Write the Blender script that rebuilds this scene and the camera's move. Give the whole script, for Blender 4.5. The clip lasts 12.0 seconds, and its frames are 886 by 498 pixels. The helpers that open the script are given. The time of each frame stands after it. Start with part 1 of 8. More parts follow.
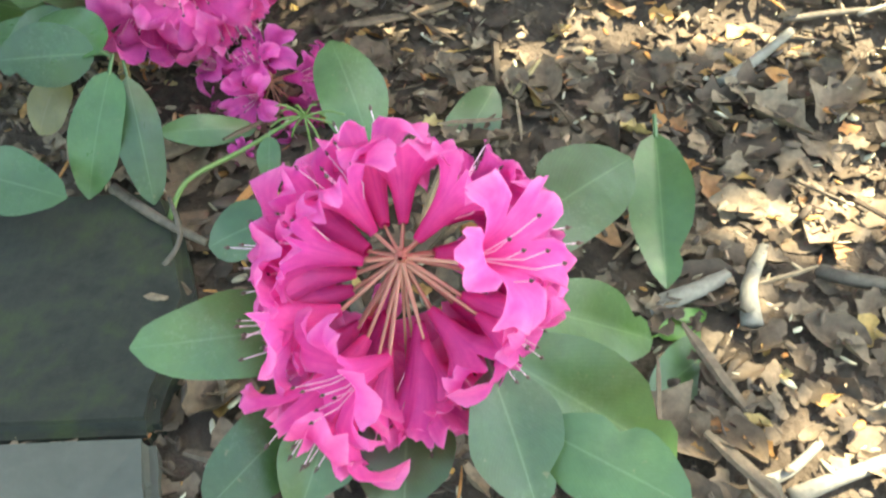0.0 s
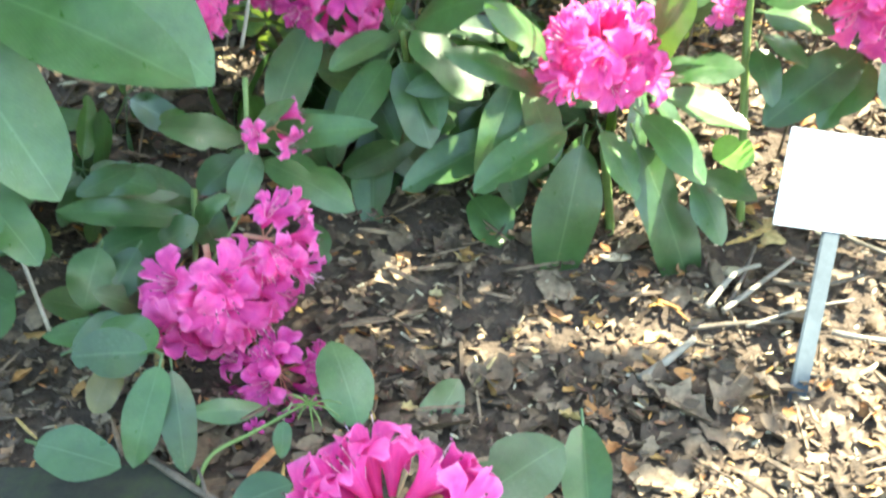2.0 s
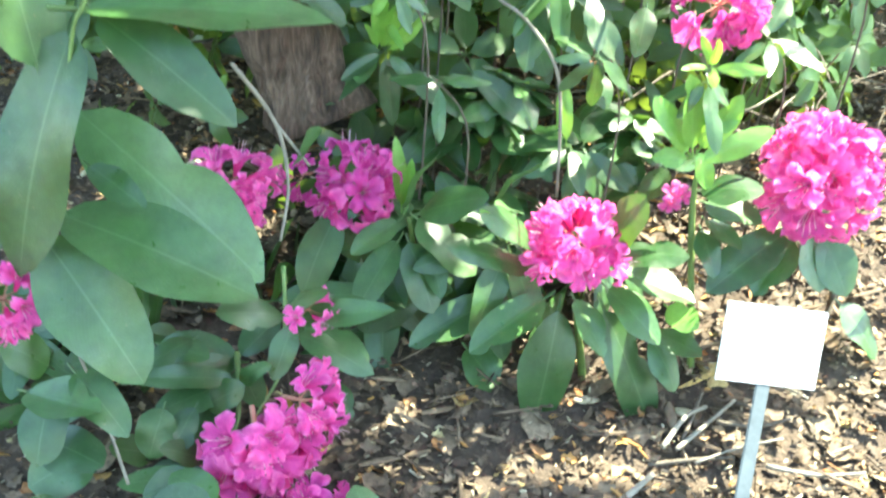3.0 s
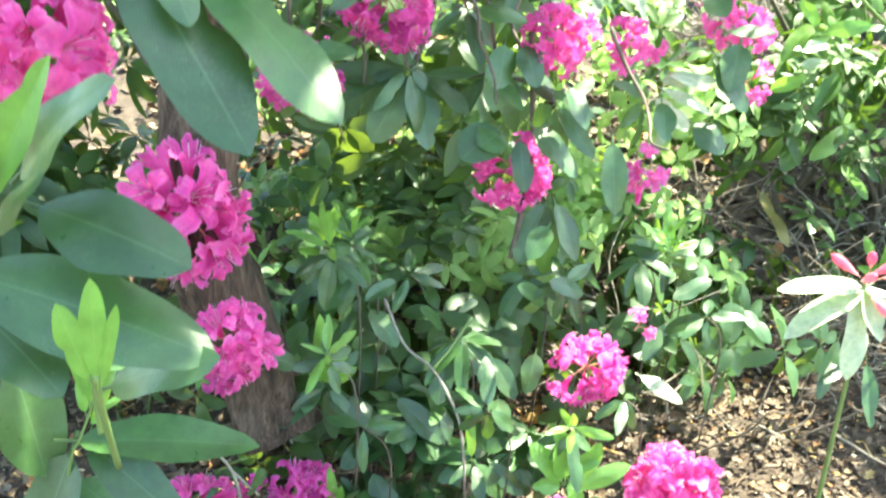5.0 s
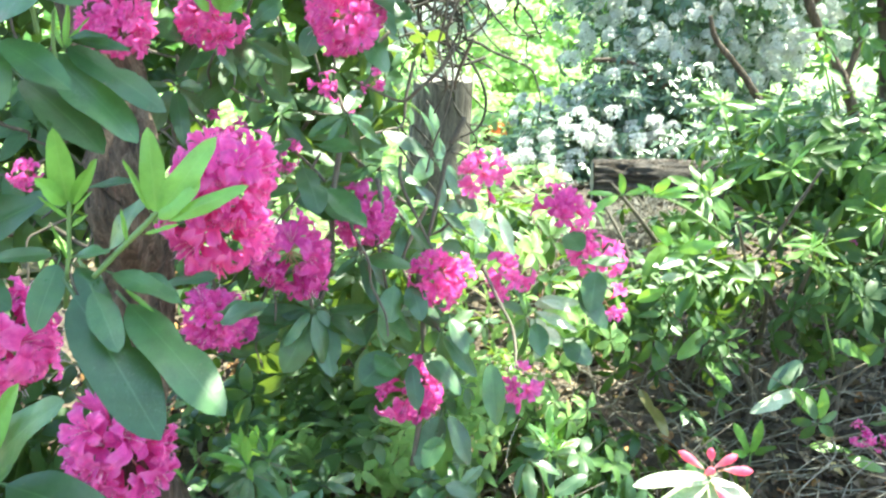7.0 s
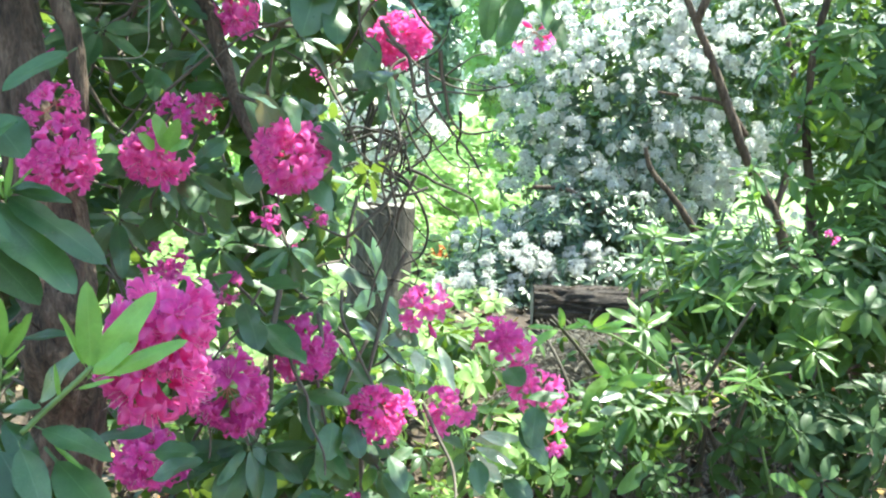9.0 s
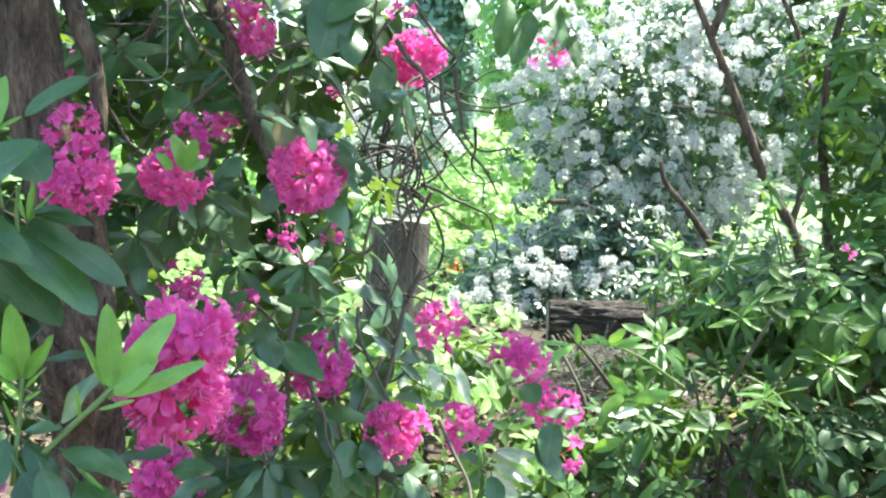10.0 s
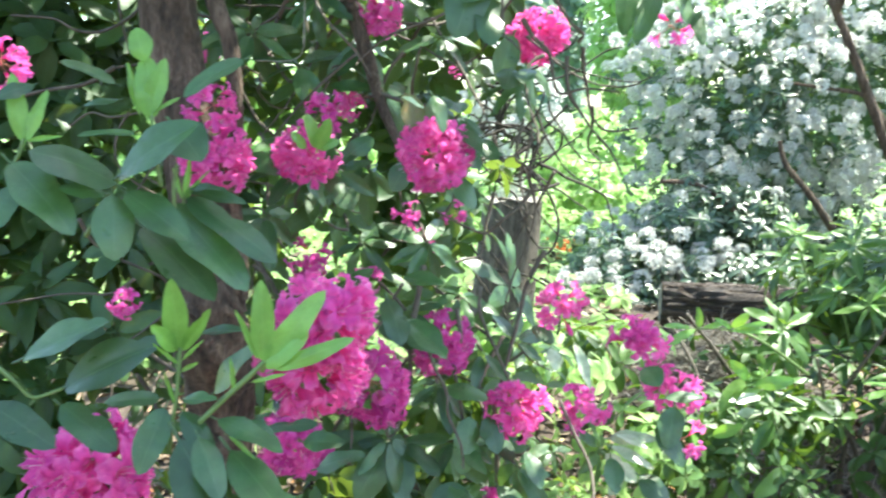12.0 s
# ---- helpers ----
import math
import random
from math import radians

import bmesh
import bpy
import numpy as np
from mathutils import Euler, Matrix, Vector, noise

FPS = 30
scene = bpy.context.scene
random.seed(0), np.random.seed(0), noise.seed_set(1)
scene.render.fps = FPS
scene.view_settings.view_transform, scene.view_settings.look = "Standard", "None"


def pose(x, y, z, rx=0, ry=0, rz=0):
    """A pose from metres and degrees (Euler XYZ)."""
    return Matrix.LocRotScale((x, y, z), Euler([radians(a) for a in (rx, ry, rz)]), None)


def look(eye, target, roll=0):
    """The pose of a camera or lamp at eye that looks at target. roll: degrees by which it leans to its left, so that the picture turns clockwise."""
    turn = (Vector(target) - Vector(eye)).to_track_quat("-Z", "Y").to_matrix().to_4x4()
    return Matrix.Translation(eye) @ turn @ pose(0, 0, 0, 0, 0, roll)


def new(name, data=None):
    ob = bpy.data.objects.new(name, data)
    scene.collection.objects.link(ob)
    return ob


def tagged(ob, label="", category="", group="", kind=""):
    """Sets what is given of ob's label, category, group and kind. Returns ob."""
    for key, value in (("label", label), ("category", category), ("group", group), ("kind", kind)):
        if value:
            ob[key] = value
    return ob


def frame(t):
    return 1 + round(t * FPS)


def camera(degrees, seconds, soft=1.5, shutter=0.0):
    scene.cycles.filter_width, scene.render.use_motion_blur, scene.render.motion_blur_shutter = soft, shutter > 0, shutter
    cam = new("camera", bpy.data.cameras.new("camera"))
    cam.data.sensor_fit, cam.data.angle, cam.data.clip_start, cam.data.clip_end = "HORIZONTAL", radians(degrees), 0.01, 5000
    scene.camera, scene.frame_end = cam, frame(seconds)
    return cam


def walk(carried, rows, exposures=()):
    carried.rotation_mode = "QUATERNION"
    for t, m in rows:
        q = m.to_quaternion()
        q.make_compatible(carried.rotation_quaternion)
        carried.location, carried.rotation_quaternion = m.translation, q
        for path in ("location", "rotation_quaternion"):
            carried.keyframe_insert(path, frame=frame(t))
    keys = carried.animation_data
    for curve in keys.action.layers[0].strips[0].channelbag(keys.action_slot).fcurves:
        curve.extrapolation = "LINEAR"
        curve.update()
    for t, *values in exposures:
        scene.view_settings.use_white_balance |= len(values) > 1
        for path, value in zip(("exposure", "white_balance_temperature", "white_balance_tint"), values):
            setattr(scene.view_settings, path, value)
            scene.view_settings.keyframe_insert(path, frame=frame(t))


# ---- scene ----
cam = camera(48.26, 12.0, soft=2.2, shutter=0.4)
# seconds, eye x, y, z, then yaw, pitch and roll in degrees
ROWS = [
    (0.0, 0.0011, 0.0005, 0.5331, 0.04, -45.90, -2.17),
    (0.5, 0.0004, 0.0000, 0.5336, -0.13, -42.28, -1.67),
    (1.0, 0.0009, -0.0086, 0.5429, 0.04, -39.29, -1.08),
    (1.5, 0.0032, -0.0728, 0.6100, -2.14, -34.66, 0.22),
    (2.0, -0.0068, -0.1420, 0.6879, -2.61, -31.26, 0.59),
    (2.5, -0.0129, -0.2049, 0.8243, -2.58, -30.12, 0.57),
    (3.0, -0.0566, -0.2752, 0.9259, -4.54, -28.13, 1.29),
    (3.5, -0.0247, -0.3244, 1.0833, -3.95, -27.47, 1.30),
    (3.7, -0.0091, -0.3343, 1.1397, -3.79, -27.27, 1.20),
    (5.3, 0.1350, -0.4603, 1.5259, -1.87, -23.17, 0.80),
    (5.5, 0.1438, -0.4950, 1.5458, -2.02, -22.00, 0.64),
    (6.0, 0.1774, -0.5780, 1.6050, -2.22, -19.59, -0.05),
    (6.5, 0.1856, -0.6572, 1.6444, -3.83, -16.71, -0.45),
    (7.0, 0.1962, -0.6670, 1.6630, -5.32, -14.39, -0.63),
    (7.5, 0.1971, -0.6611, 1.6853, -7.25, -12.13, 0.31),
    (7.7, 0.2005, -0.6725, 1.6874, -7.63, -11.11, 0.31),
    (9.3, 0.1952, -0.6625, 1.7069, -8.85, -7.33, 0.78),
    (9.5, 0.1952, -0.6658, 1.7095, -8.52, -7.13, 0.70),
    (10.0, 0.1938, -0.6691, 1.7111, -7.91, -6.92, 0.46),
    (10.5, 0.1937, -0.6737, 1.7129, -7.37, -6.78, 0.60),
    (11.0, 0.1912, -0.6728, 1.7112, -6.98, -6.88, 0.73),
    (11.5, 0.1782, -0.6741, 1.7145, -5.71, -7.40, 0.74),
    (12.0, 0.1516, -0.6675, 1.7133, -1.96, -8.21, 0.45),
]


def view(x, y, z, yaw, pitch, roll):
    return pose(x, y, z, 0, 0, yaw) @ pose(0, 0, 0, 90 + pitch) @ pose(0, 0, 0, 0, 0, roll)


walk(cam, [(r[0], view(*r[1:])) for r in ROWS], exposures=[(0.0, 2.86, 8700, -4), (1.0, 2.82, 8300, 0), (1.7, 2.98, 7700, -2), (2.5, 3.16, 7300, -8), (3.5, 2.98, 6950, -8), (5.5, 2.80, 7200, -5), (7.0, 2.60, 6750, -10), (7.7, 2.50, 6550, -10), (9.5, 2.0, 6450, -3), (11.0, 2.02, 6450, -3), (12.0, 2.15, 6500, -1)])

# ---- daylight ----
SUN_EL, SUN_AZ = 60.0, 70.0     # height, and bearing clockwise from +y
world = bpy.data.worlds.new("sky")
scene.world = world
world.use_nodes = True
wn = world.node_tree.nodes
sky = wn.new("ShaderNodeTexSky")
sky.sky_type = "NISHITA"
sky.sun_disc = False
sky.sun_elevation, sky.sun_rotation = radians(SUN_EL), radians(SUN_AZ)
world.node_tree.links.new(sky.outputs[0], wn["Background"].inputs[0])
wn["Background"].inputs[1].default_value = 0.145
sun = new("sun", bpy.data.lights.new("sun", "SUN"))
sun.data.energy, sun.data.angle, sun.data.color = 4.5, radians(0.5), (1.0, 0.96, 0.88)
az, el = radians(SUN_AZ), radians(SUN_EL)
sun_dir = Vector((math.sin(az) * math.cos(el), math.cos(az) * math.cos(el), math.sin(el)))
sun.matrix_world = look(sun_dir * 30, (0, 0, 0))


# ---- materials ----
def mat_base(name):
    m = bpy.data.materials.new(name)
    m.use_nodes = True
    nt = m.node_tree
    return m, nt, nt.nodes["Principled BSDF"], nt.nodes["Material Output"]


def node(nt, kind, **inputs):
    n = nt.nodes.new(kind)
    for key, value in inputs.items():
        n.inputs[key.replace("_", " ")].default_value = value
    return n


def ramp(nt, fac, stops):
    n = nt.nodes.new("ShaderNodeValToRGB")
    e = n.color_ramp.elements
    while len(e) < len(stops):
        e.new(0.5)
    for el_, (p, c) in zip(e, stops):
        el_.position, el_.color = p, (*c, 1)
    nt.links.new(fac, n.inputs[0])
    return n.outputs[0]


def blend(nt, fac, a, b, mode="MIX"):
    n = nt.nodes.new("ShaderNodeMix")
    n.data_type, n.blend_type = "RGBA", mode
    for sock, v in ((n.inputs[0], fac), (n.inputs[6], a), (n.inputs[7], b)):
        if isinstance(v, (int, float)):
            sock.default_value = v
        elif isinstance(v, tuple):
            sock.default_value = (*v, 1)
        else:
            nt.links.new(v, sock)
    return n.outputs[2]


def noise_of(nt, vec, scale, detail=4.0, rough=0.6):
    n = node(nt, "ShaderNodeTexNoise", Scale=scale, Detail=detail, Roughness=rough)
    if vec is not None:
        nt.links.new(vec, n.inputs["Vector"])
    return n.outputs["Fac"]


def bump(nt, bsdf, height, strength, distance):
    b = node(nt, "ShaderNodeBump", Strength=strength, Distance=distance)
    nt.links.new(height, b.inputs["Height"])
    nt.links.new(b.outputs[0], bsdf.inputs["Normal"])


def random_of(nt, islands):
    """One number for each piece: by object, or by island in a joined mesh."""
    if islands:
        return nt.nodes.new("ShaderNodeNewGeometry").outputs["Random Per Island"]
    return nt.nodes.new("ShaderNodeObjectInfo").outputs["Random"]


def mat_leaf(name, dark, light, rib, islands=False, rough=0.37, thin=0.25, glow=(0.25, 0.42, 0.04), gloss=0.7):
    """A leathery leaf: midrib and side veins along its UV, blotches, a little light through the blade."""
    m, nt, b, out = mat_base(name)
    geo = nt.nodes.new("ShaderNodeNewGeometry").outputs["Position"]
    uv = nt.nodes.new("ShaderNodeUVMap")
    sep = nt.nodes.new("ShaderNodeSeparateXYZ")
    nt.links.new(uv.outputs[0], sep.inputs[0])

    def math_(op, a, c=None):
        n = nt.nodes.new("ShaderNodeMath")
        n.operation = op
        for i, v in enumerate((a, c)):
            if v is None:
                continue
            if isinstance(v, (int, float)):
                n.inputs[i].default_value = v
            else:
                nt.links.new(v, n.inputs[i])
        return n.outputs[0]

    side = math_("ABSOLUTE", math_("SUBTRACT", sep.outputs[0], 0.5))
    base = ramp(nt, random_of(nt, islands), [(0.0, dark), (1.0, light)])
    blot = ramp(nt, noise_of(nt, geo, 38.0, 6.0, 0.7), [(0.33, (0.62, 0.66, 0.62)), (0.68, (1.28, 1.24, 1.15))])
    col = blend(nt, 1.0, base, blot, "MULTIPLY")
    slant = math_("SUBTRACT", math_("MULTIPLY", sep.outputs[1], 26.0), math_("MULTIPLY", side, 22.0))
    vein = ramp(nt, math_("FRACT", slant), [(0.0, (0.12, 0.12, 0.12)), (0.12, (0, 0, 0)), (0.9, (0, 0, 0)), (1.0, (0.12, 0.12, 0.12))])
    col = blend(nt, vein, col, rib)
    mid = ramp(nt, side, [(0.006, (0.30, 0.30, 0.30)), (0.022, (0, 0, 0))])
    col = blend(nt, mid, col, rib)
    spots = ramp(nt, noise_of(nt, geo, 160.0, 2.0), [(0.70, (0, 0, 0)), (0.76, (0.5, 0.5, 0.5))])
    col = blend(nt, spots, col, (0.19, 0.16, 0.07))
    dust = blend(nt, 1.0, ramp(nt, noise_of(nt, geo, 24.0, 3.0), [(0.48, (0, 0, 0)), (0.68, (1, 1, 1))]), ramp(nt, noise_of(nt, geo, 420.0, 4.0, 0.8), [(0.52, (0.02, 0.02, 0.02)), (0.66, (0.26, 0.26, 0.26))]), "MULTIPLY")
    col = blend(nt, dust, col, (0.26, 0.32, 0.20))
    nt.links.new(col, b.inputs["Base Color"])
    nt.links.new(ramp(nt, noise_of(nt, geo, 60.0), [(0.3, (rough - 0.1,) * 3), (0.7, (rough + 0.16,) * 3)]), b.inputs["Roughness"])
    b.inputs["Specular IOR Level"].default_value = gloss
    bump(nt, b, noise_of(nt, geo, 90.0, 3.0), 0.25, 0.002)
    if thin:
        tr = node(nt, "ShaderNodeBsdfTranslucent", Color=(*glow, 1))
        mix = node(nt, "ShaderNodeMixShader", Fac=thin)
        nt.links.new(b.outputs[0], mix.inputs[1])
        nt.links.new(tr.outputs[0], mix.inputs[2])
        nt.links.new(mix.outputs[0], out.inputs[0])
    return m


def mat_petal(name, throat, lobe, edge, islands=False, thin=0.55, hue=1.0):
    """A thin petal: throat to rim along its UV, faint streaks, freckles on the upper lobe."""
    m, nt, b, out = mat_base(name)
    uv = nt.nodes.new("ShaderNodeUVMap")
    sep = nt.nodes.new("ShaderNodeSeparateXYZ")
    nt.links.new(uv.outputs[0], sep.inputs[0])
    geo = nt.nodes.new("ShaderNodeNewGeometry").outputs["Position"]
    col = ramp(nt, sep.outputs[1], [(0.0, throat), (0.45, lobe), (0.8, lobe), (1.0, edge)])
    tint = ramp(nt, random_of(nt, islands), [(0.0, (0.82, 0.82 - 0.12 * hue, 0.82)), (1.0, (1.1, 1.1 + 0.14 * hue, 1.1))])
    col = blend(nt, 1.0, col, tint, "MULTIPLY")
    fan = nt.nodes.new("ShaderNodeMapping")
    fan.inputs["Scale"].default_value = (34.0, 1.6, 1.0)
    nt.links.new(uv.outputs[0], fan.inputs[0])
    streak = ramp(nt, noise_of(nt, fan.outputs[0], 1.0, 3.0), [(0.3, (0.90, 0.90 - 0.18 * hue, 0.90)), (0.7, (1.05, 1.05 + 0.15 * hue, 1.05))])
    col = blend(nt, 1.0, col, streak, "MULTIPLY")
    streak = ramp(nt, noise_of(nt, geo, 110.0, 3.0), [(0.3, (0.90, 0.90 - 0.12 * hue, 0.90)), (0.7, (1.05, 1.05 + 0.10 * hue, 1.05))])
    col = blend(nt, 1.0, col, streak, "MULTIPLY")
    nt.links.new(col, b.inputs["Base Color"])
    b.inputs["Roughness"].default_value = 0.55
    b.inputs["Specular IOR Level"].default_value = 0.3
    bump(nt, b, noise_of(nt, geo, 85.0, 3.0), 0.55, 0.003)
    tr = nt.nodes.new("ShaderNodeBsdfTranslucent")
    nt.links.new(col, tr.inputs[0])
    mix = node(nt, "ShaderNodeMixShader", Fac=thin)
    nt.links.new(b.outputs[0], mix.inputs[1])
    nt.links.new(tr.outputs[0], mix.inputs[2])
    nt.links.new(mix.outputs[0], out.inputs[0])
    return m


def mat_mottled(name, stops, scale, rough=0.8, relief=0.5, depth=0.004, stretch=None, islands=None, metal=0.0):
    """Stops of colour over noise at two scales, with relief; islands: True or False adds a tint for each piece."""
    m, nt, b, out = mat_base(name)
    co = nt.nodes.new("ShaderNodeTexCoord").outputs["Object"]
    if stretch:
        mp = nt.nodes.new("ShaderNodeMapping")
        mp.inputs["Scale"].default_value = stretch
        nt.links.new(co, mp.inputs[0])
        co = mp.outputs[0]
    big, fine = noise_of(nt, co, scale, 5.0), noise_of(nt, co, scale * 6, 4.0)
    n = nt.nodes.new("ShaderNodeMath")
    n.operation = "MULTIPLY_ADD"
    nt.links.new(fine, n.inputs[0])
    n.inputs[1].default_value = 0.4
    sub = nt.nodes.new("ShaderNodeMath")
    sub.operation = "MULTIPLY"
    nt.links.new(big, sub.inputs[0])
    sub.inputs[1].default_value = 0.6
    nt.links.new(sub.outputs[0], n.inputs[2])
    col = ramp(nt, n.outputs[0], stops)
    if islands is not None:
        col = blend(nt, 1.0, col, ramp(nt, random_of(nt, islands), [(0.0, (0.55, 0.5, 0.45)), (0.6, (1, 1, 1)), (1.0, (1.5, 1.45, 1.35))]), "MULTIPLY")
    nt.links.new(col, b.inputs["Base Color"])
    b.inputs["Roughness"].default_value, b.inputs["Metallic"].default_value = rough, metal
    bump(nt, b, n.outputs[0], relief, depth)
    return m


def mat_pieces(name, stops, rough=0.75, scale=60.0):
    """Loose pieces in one mesh, each of its own colour off the stops."""
    m, nt, b, out = mat_base(name)
    geo = nt.nodes.new("ShaderNodeNewGeometry").outputs["Position"]
    col = ramp(nt, random_of(nt, True), stops)
    col = blend(nt, 1.0, col, ramp(nt, noise_of(nt, geo, scale), [(0.3, (0.6, 0.6, 0.6)), (0.7, (1.3, 1.3, 1.3))]), "MULTIPLY")
    nt.links.new(col, b.inputs["Base Color"])
    b.inputs["Roughness"].default_value = rough
    bump(nt, b, noise_of(nt, geo, scale * 3), 0.4, 0.002)
    return m


LEAF = mat_leaf("leaf_leathery", (0.020, 0.058, 0.019), (0.056, 0.132, 0.038), (0.17, 0.27, 0.12), rough=0.37, thin=0.14, glow=(0.20, 0.38, 0.05), gloss=0.75)
LEAF_MANY = mat_leaf("leaf_leathery_many", (0.018, 0.052, 0.021), (0.056, 0.124, 0.040), (0.12, 0.20, 0.08), True, rough=0.40, thin=0.30, glow=(0.27, 0.38, 0.05), gloss=0.5)
LEAF_NEW = mat_leaf("leaf_young", (0.14, 0.32, 0.06), (0.22, 0.44, 0.10), (0.36, 0.54, 0.20), thin=0.32, glow=(0.34, 0.56, 0.07))
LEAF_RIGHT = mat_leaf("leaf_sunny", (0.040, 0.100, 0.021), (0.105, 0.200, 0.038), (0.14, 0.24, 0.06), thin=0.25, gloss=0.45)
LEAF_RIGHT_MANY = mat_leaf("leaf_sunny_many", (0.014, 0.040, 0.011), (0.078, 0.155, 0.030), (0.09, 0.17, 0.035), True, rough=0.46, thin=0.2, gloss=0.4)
# sun glare on glossy leaves, put into a near-white blade colour
LEAF_GLARE = mat_leaf("leaf_sun_glare", (0.46, 0.52, 0.36), (0.60, 0.64, 0.48), (0.58, 0.62, 0.46), rough=0.3)
# darker copy of the right bush's leaf, with the bush's shade in its colour
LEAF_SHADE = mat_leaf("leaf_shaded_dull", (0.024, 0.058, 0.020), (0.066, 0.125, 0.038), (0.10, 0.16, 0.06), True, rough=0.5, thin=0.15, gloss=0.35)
# strong sun and pale haze on leaves, put into the green itself
LEAF_SUNLIT = mat_leaf("leaf_sunlit", (0.14, 0.27, 0.07), (0.40, 0.56, 0.22), (0.38, 0.52, 0.22), True, thin=0.45, glow=(0.54, 0.74, 0.28), gloss=0.5)
LEAF_BROWN = mat_leaf("leaf_dying", (0.13, 0.10, 0.03), (0.20, 0.17, 0.05), (0.25, 0.20, 0.10))
LEAF_GREY = mat_leaf("leaf_grey_green", (0.018, 0.046, 0.024), (0.052, 0.104, 0.052), (0.14, 0.20, 0.12), True, thin=0.12)
CONIFER = mat_leaf("conifer_needles", (0.10, 0.17, 0.14), (0.19, 0.28, 0.22), (0.20, 0.30, 0.24), True, thin=0.1)
# pink throat: its own deeper tone, darkened further for shadow inside the heads
PINK = mat_petal("petal_pink", (0.74, 0.05, 0.27), (0.92, 0.135, 0.51), (0.94, 0.24, 0.61))
MAGENTA = mat_petal("petal_magenta", (0.68, 0.05, 0.30), (0.84, 0.110, 0.48), (0.89, 0.20, 0.58))
ROSE = mat_petal("petal_rose", (0.84, 0.10, 0.26), (0.93, 0.16, 0.52), (0.94, 0.30, 0.68))
WHITE = mat_petal("petal_white", (0.72, 0.72, 0.58), (0.80, 0.80, 0.77), (0.83, 0.83, 0.82), True, thin=0.75, hue=0.0)
RED_BUD = mat_petal("bud_red", (0.90, 0.55, 0.56), (0.90, 0.26, 0.38), (0.88, 0.20, 0.32))
ORANGE = mat_petal("petal_orange", (0.80, 0.30, 0.10), (0.72, 0.16, 0.06), (0.80, 0.25, 0.10), True)
FILAMENT = mat_mottled("stamen_filament", [(0.3, (0.84, 0.52, 0.64)), (0.7, (0.88, 0.68, 0.74))], 50.0, 0.5, 0.1)
ANTHER = mat_mottled("anther", [(0.3, (0.06, 0.03, 0.03)), (0.7, (0.12, 0.07, 0.05))], 80.0, 0.6, 0.1)
PEDICEL = mat_mottled("pedicel", [(0.3, (0.40, 0.16, 0.12)), (0.7, (0.55, 0.32, 0.20))], 40.0, 0.55, 0.2, 0.001)
GREEN_STEM = mat_mottled("green_stem", [(0.3, (0.10, 0.17, 0.05)), (0.7, (0.18, 0.26, 0.08))], 40.0, 0.5, 0.2, 0.001)
TWIG = mat_mottled("twig_bark", [(0.3, (0.055, 0.042, 0.032)), (0.7, (0.16, 0.13, 0.10))], 40.0, 0.8, 0.5, 0.002)
PALE_TWIG = mat_mottled("dead_twig", [(0.3, (0.15, 0.13, 0.105)), (0.7, (0.32, 0.29, 0.24))], 40.0, 0.85, 0.5, 0.002)
BARK = mat_mottled("bark", [(0.36, (0.024, 0.016, 0.011)), (0.5, (0.098, 0.064, 0.044)), (0.66, (0.22, 0.155, 0.112))], 11.0, 0.9, 1.0, 0.03, (3.0, 3.0, 0.5))
LOG_BARK = mat_mottled("log_bark", [(0.36, (0.022, 0.017, 0.014)), (0.5, (0.085, 0.066, 0.056)), (0.62, (0.19, 0.155, 0.13))], 15.0, 0.9, 1.0, 0.05, (0.35, 2.5, 3.0))
VINE = mat_mottled("vine_bark", [(0.3, (0.022, 0.017, 0.013)), (0.7, (0.075, 0.060, 0.048))], 40.0, 0.85, 0.5, 0.002)
STUMP_BARK = mat_mottled("stump_bark", [(0.36, (0.030, 0.024, 0.019)), (0.5, (0.115, 0.095, 0.076)), (0.66, (0.24, 0.205, 0.165))], 11.0, 0.9, 1.0, 0.03, (3.0, 3.0, 0.5))
CUT_WOOD = mat_mottled("cut_wood", [(0.3, (0.15, 0.125, 0.10)), (0.7, (0.31, 0.275, 0.23))], 20.0, 0.85, 0.5, 0.004)
def grass_over(m, y0, y1, green):
    """Lets the soil give way to short grass between y0 and y1."""
    nt = m.node_tree
    b = nt.nodes["Principled BSDF"]
    old = b.inputs["Base Color"].links[0].from_socket
    geo = nt.nodes.new("ShaderNodeNewGeometry").outputs["Position"]
    sep = nt.nodes.new("ShaderNodeSeparateXYZ")
    nt.links.new(geo, sep.inputs[0])
    mr = node(nt, "ShaderNodeMapRange", From_Min=y0, From_Max=y1)
    nt.links.new(sep.outputs[1], mr.inputs[0])
    tuft = ramp(nt, noise_of(nt, geo, 5.0), [(0.3, green), (0.7, tuple(1.8 * c for c in green))])
    nt.links.new(blend(nt, mr.outputs[0], old, tuft), b.inputs["Base Color"])
    return m


SOIL = mat_mottled("soil", [(0.3, (0.030, 0.021, 0.015)), (0.5, (0.070, 0.049, 0.035)), (0.7, (0.135, 0.10, 0.073))], 14.0, 0.95, 0.9, 0.02)
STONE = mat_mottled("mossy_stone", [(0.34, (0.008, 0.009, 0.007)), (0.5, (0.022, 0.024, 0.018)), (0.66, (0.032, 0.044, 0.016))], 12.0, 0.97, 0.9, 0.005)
PALE_STONE = mat_mottled("pale_stone", [(0.3, (0.075, 0.078, 0.064)), (0.7, (0.12, 0.12, 0.10))], 9.0, 0.97, 0.4, 0.004)
PLATE = mat_mottled("label_plate", [(0.3, (0.80, 0.82, 0.84)), (0.7, (0.86, 0.87, 0.88))], 12.0, 0.35, 0.05)
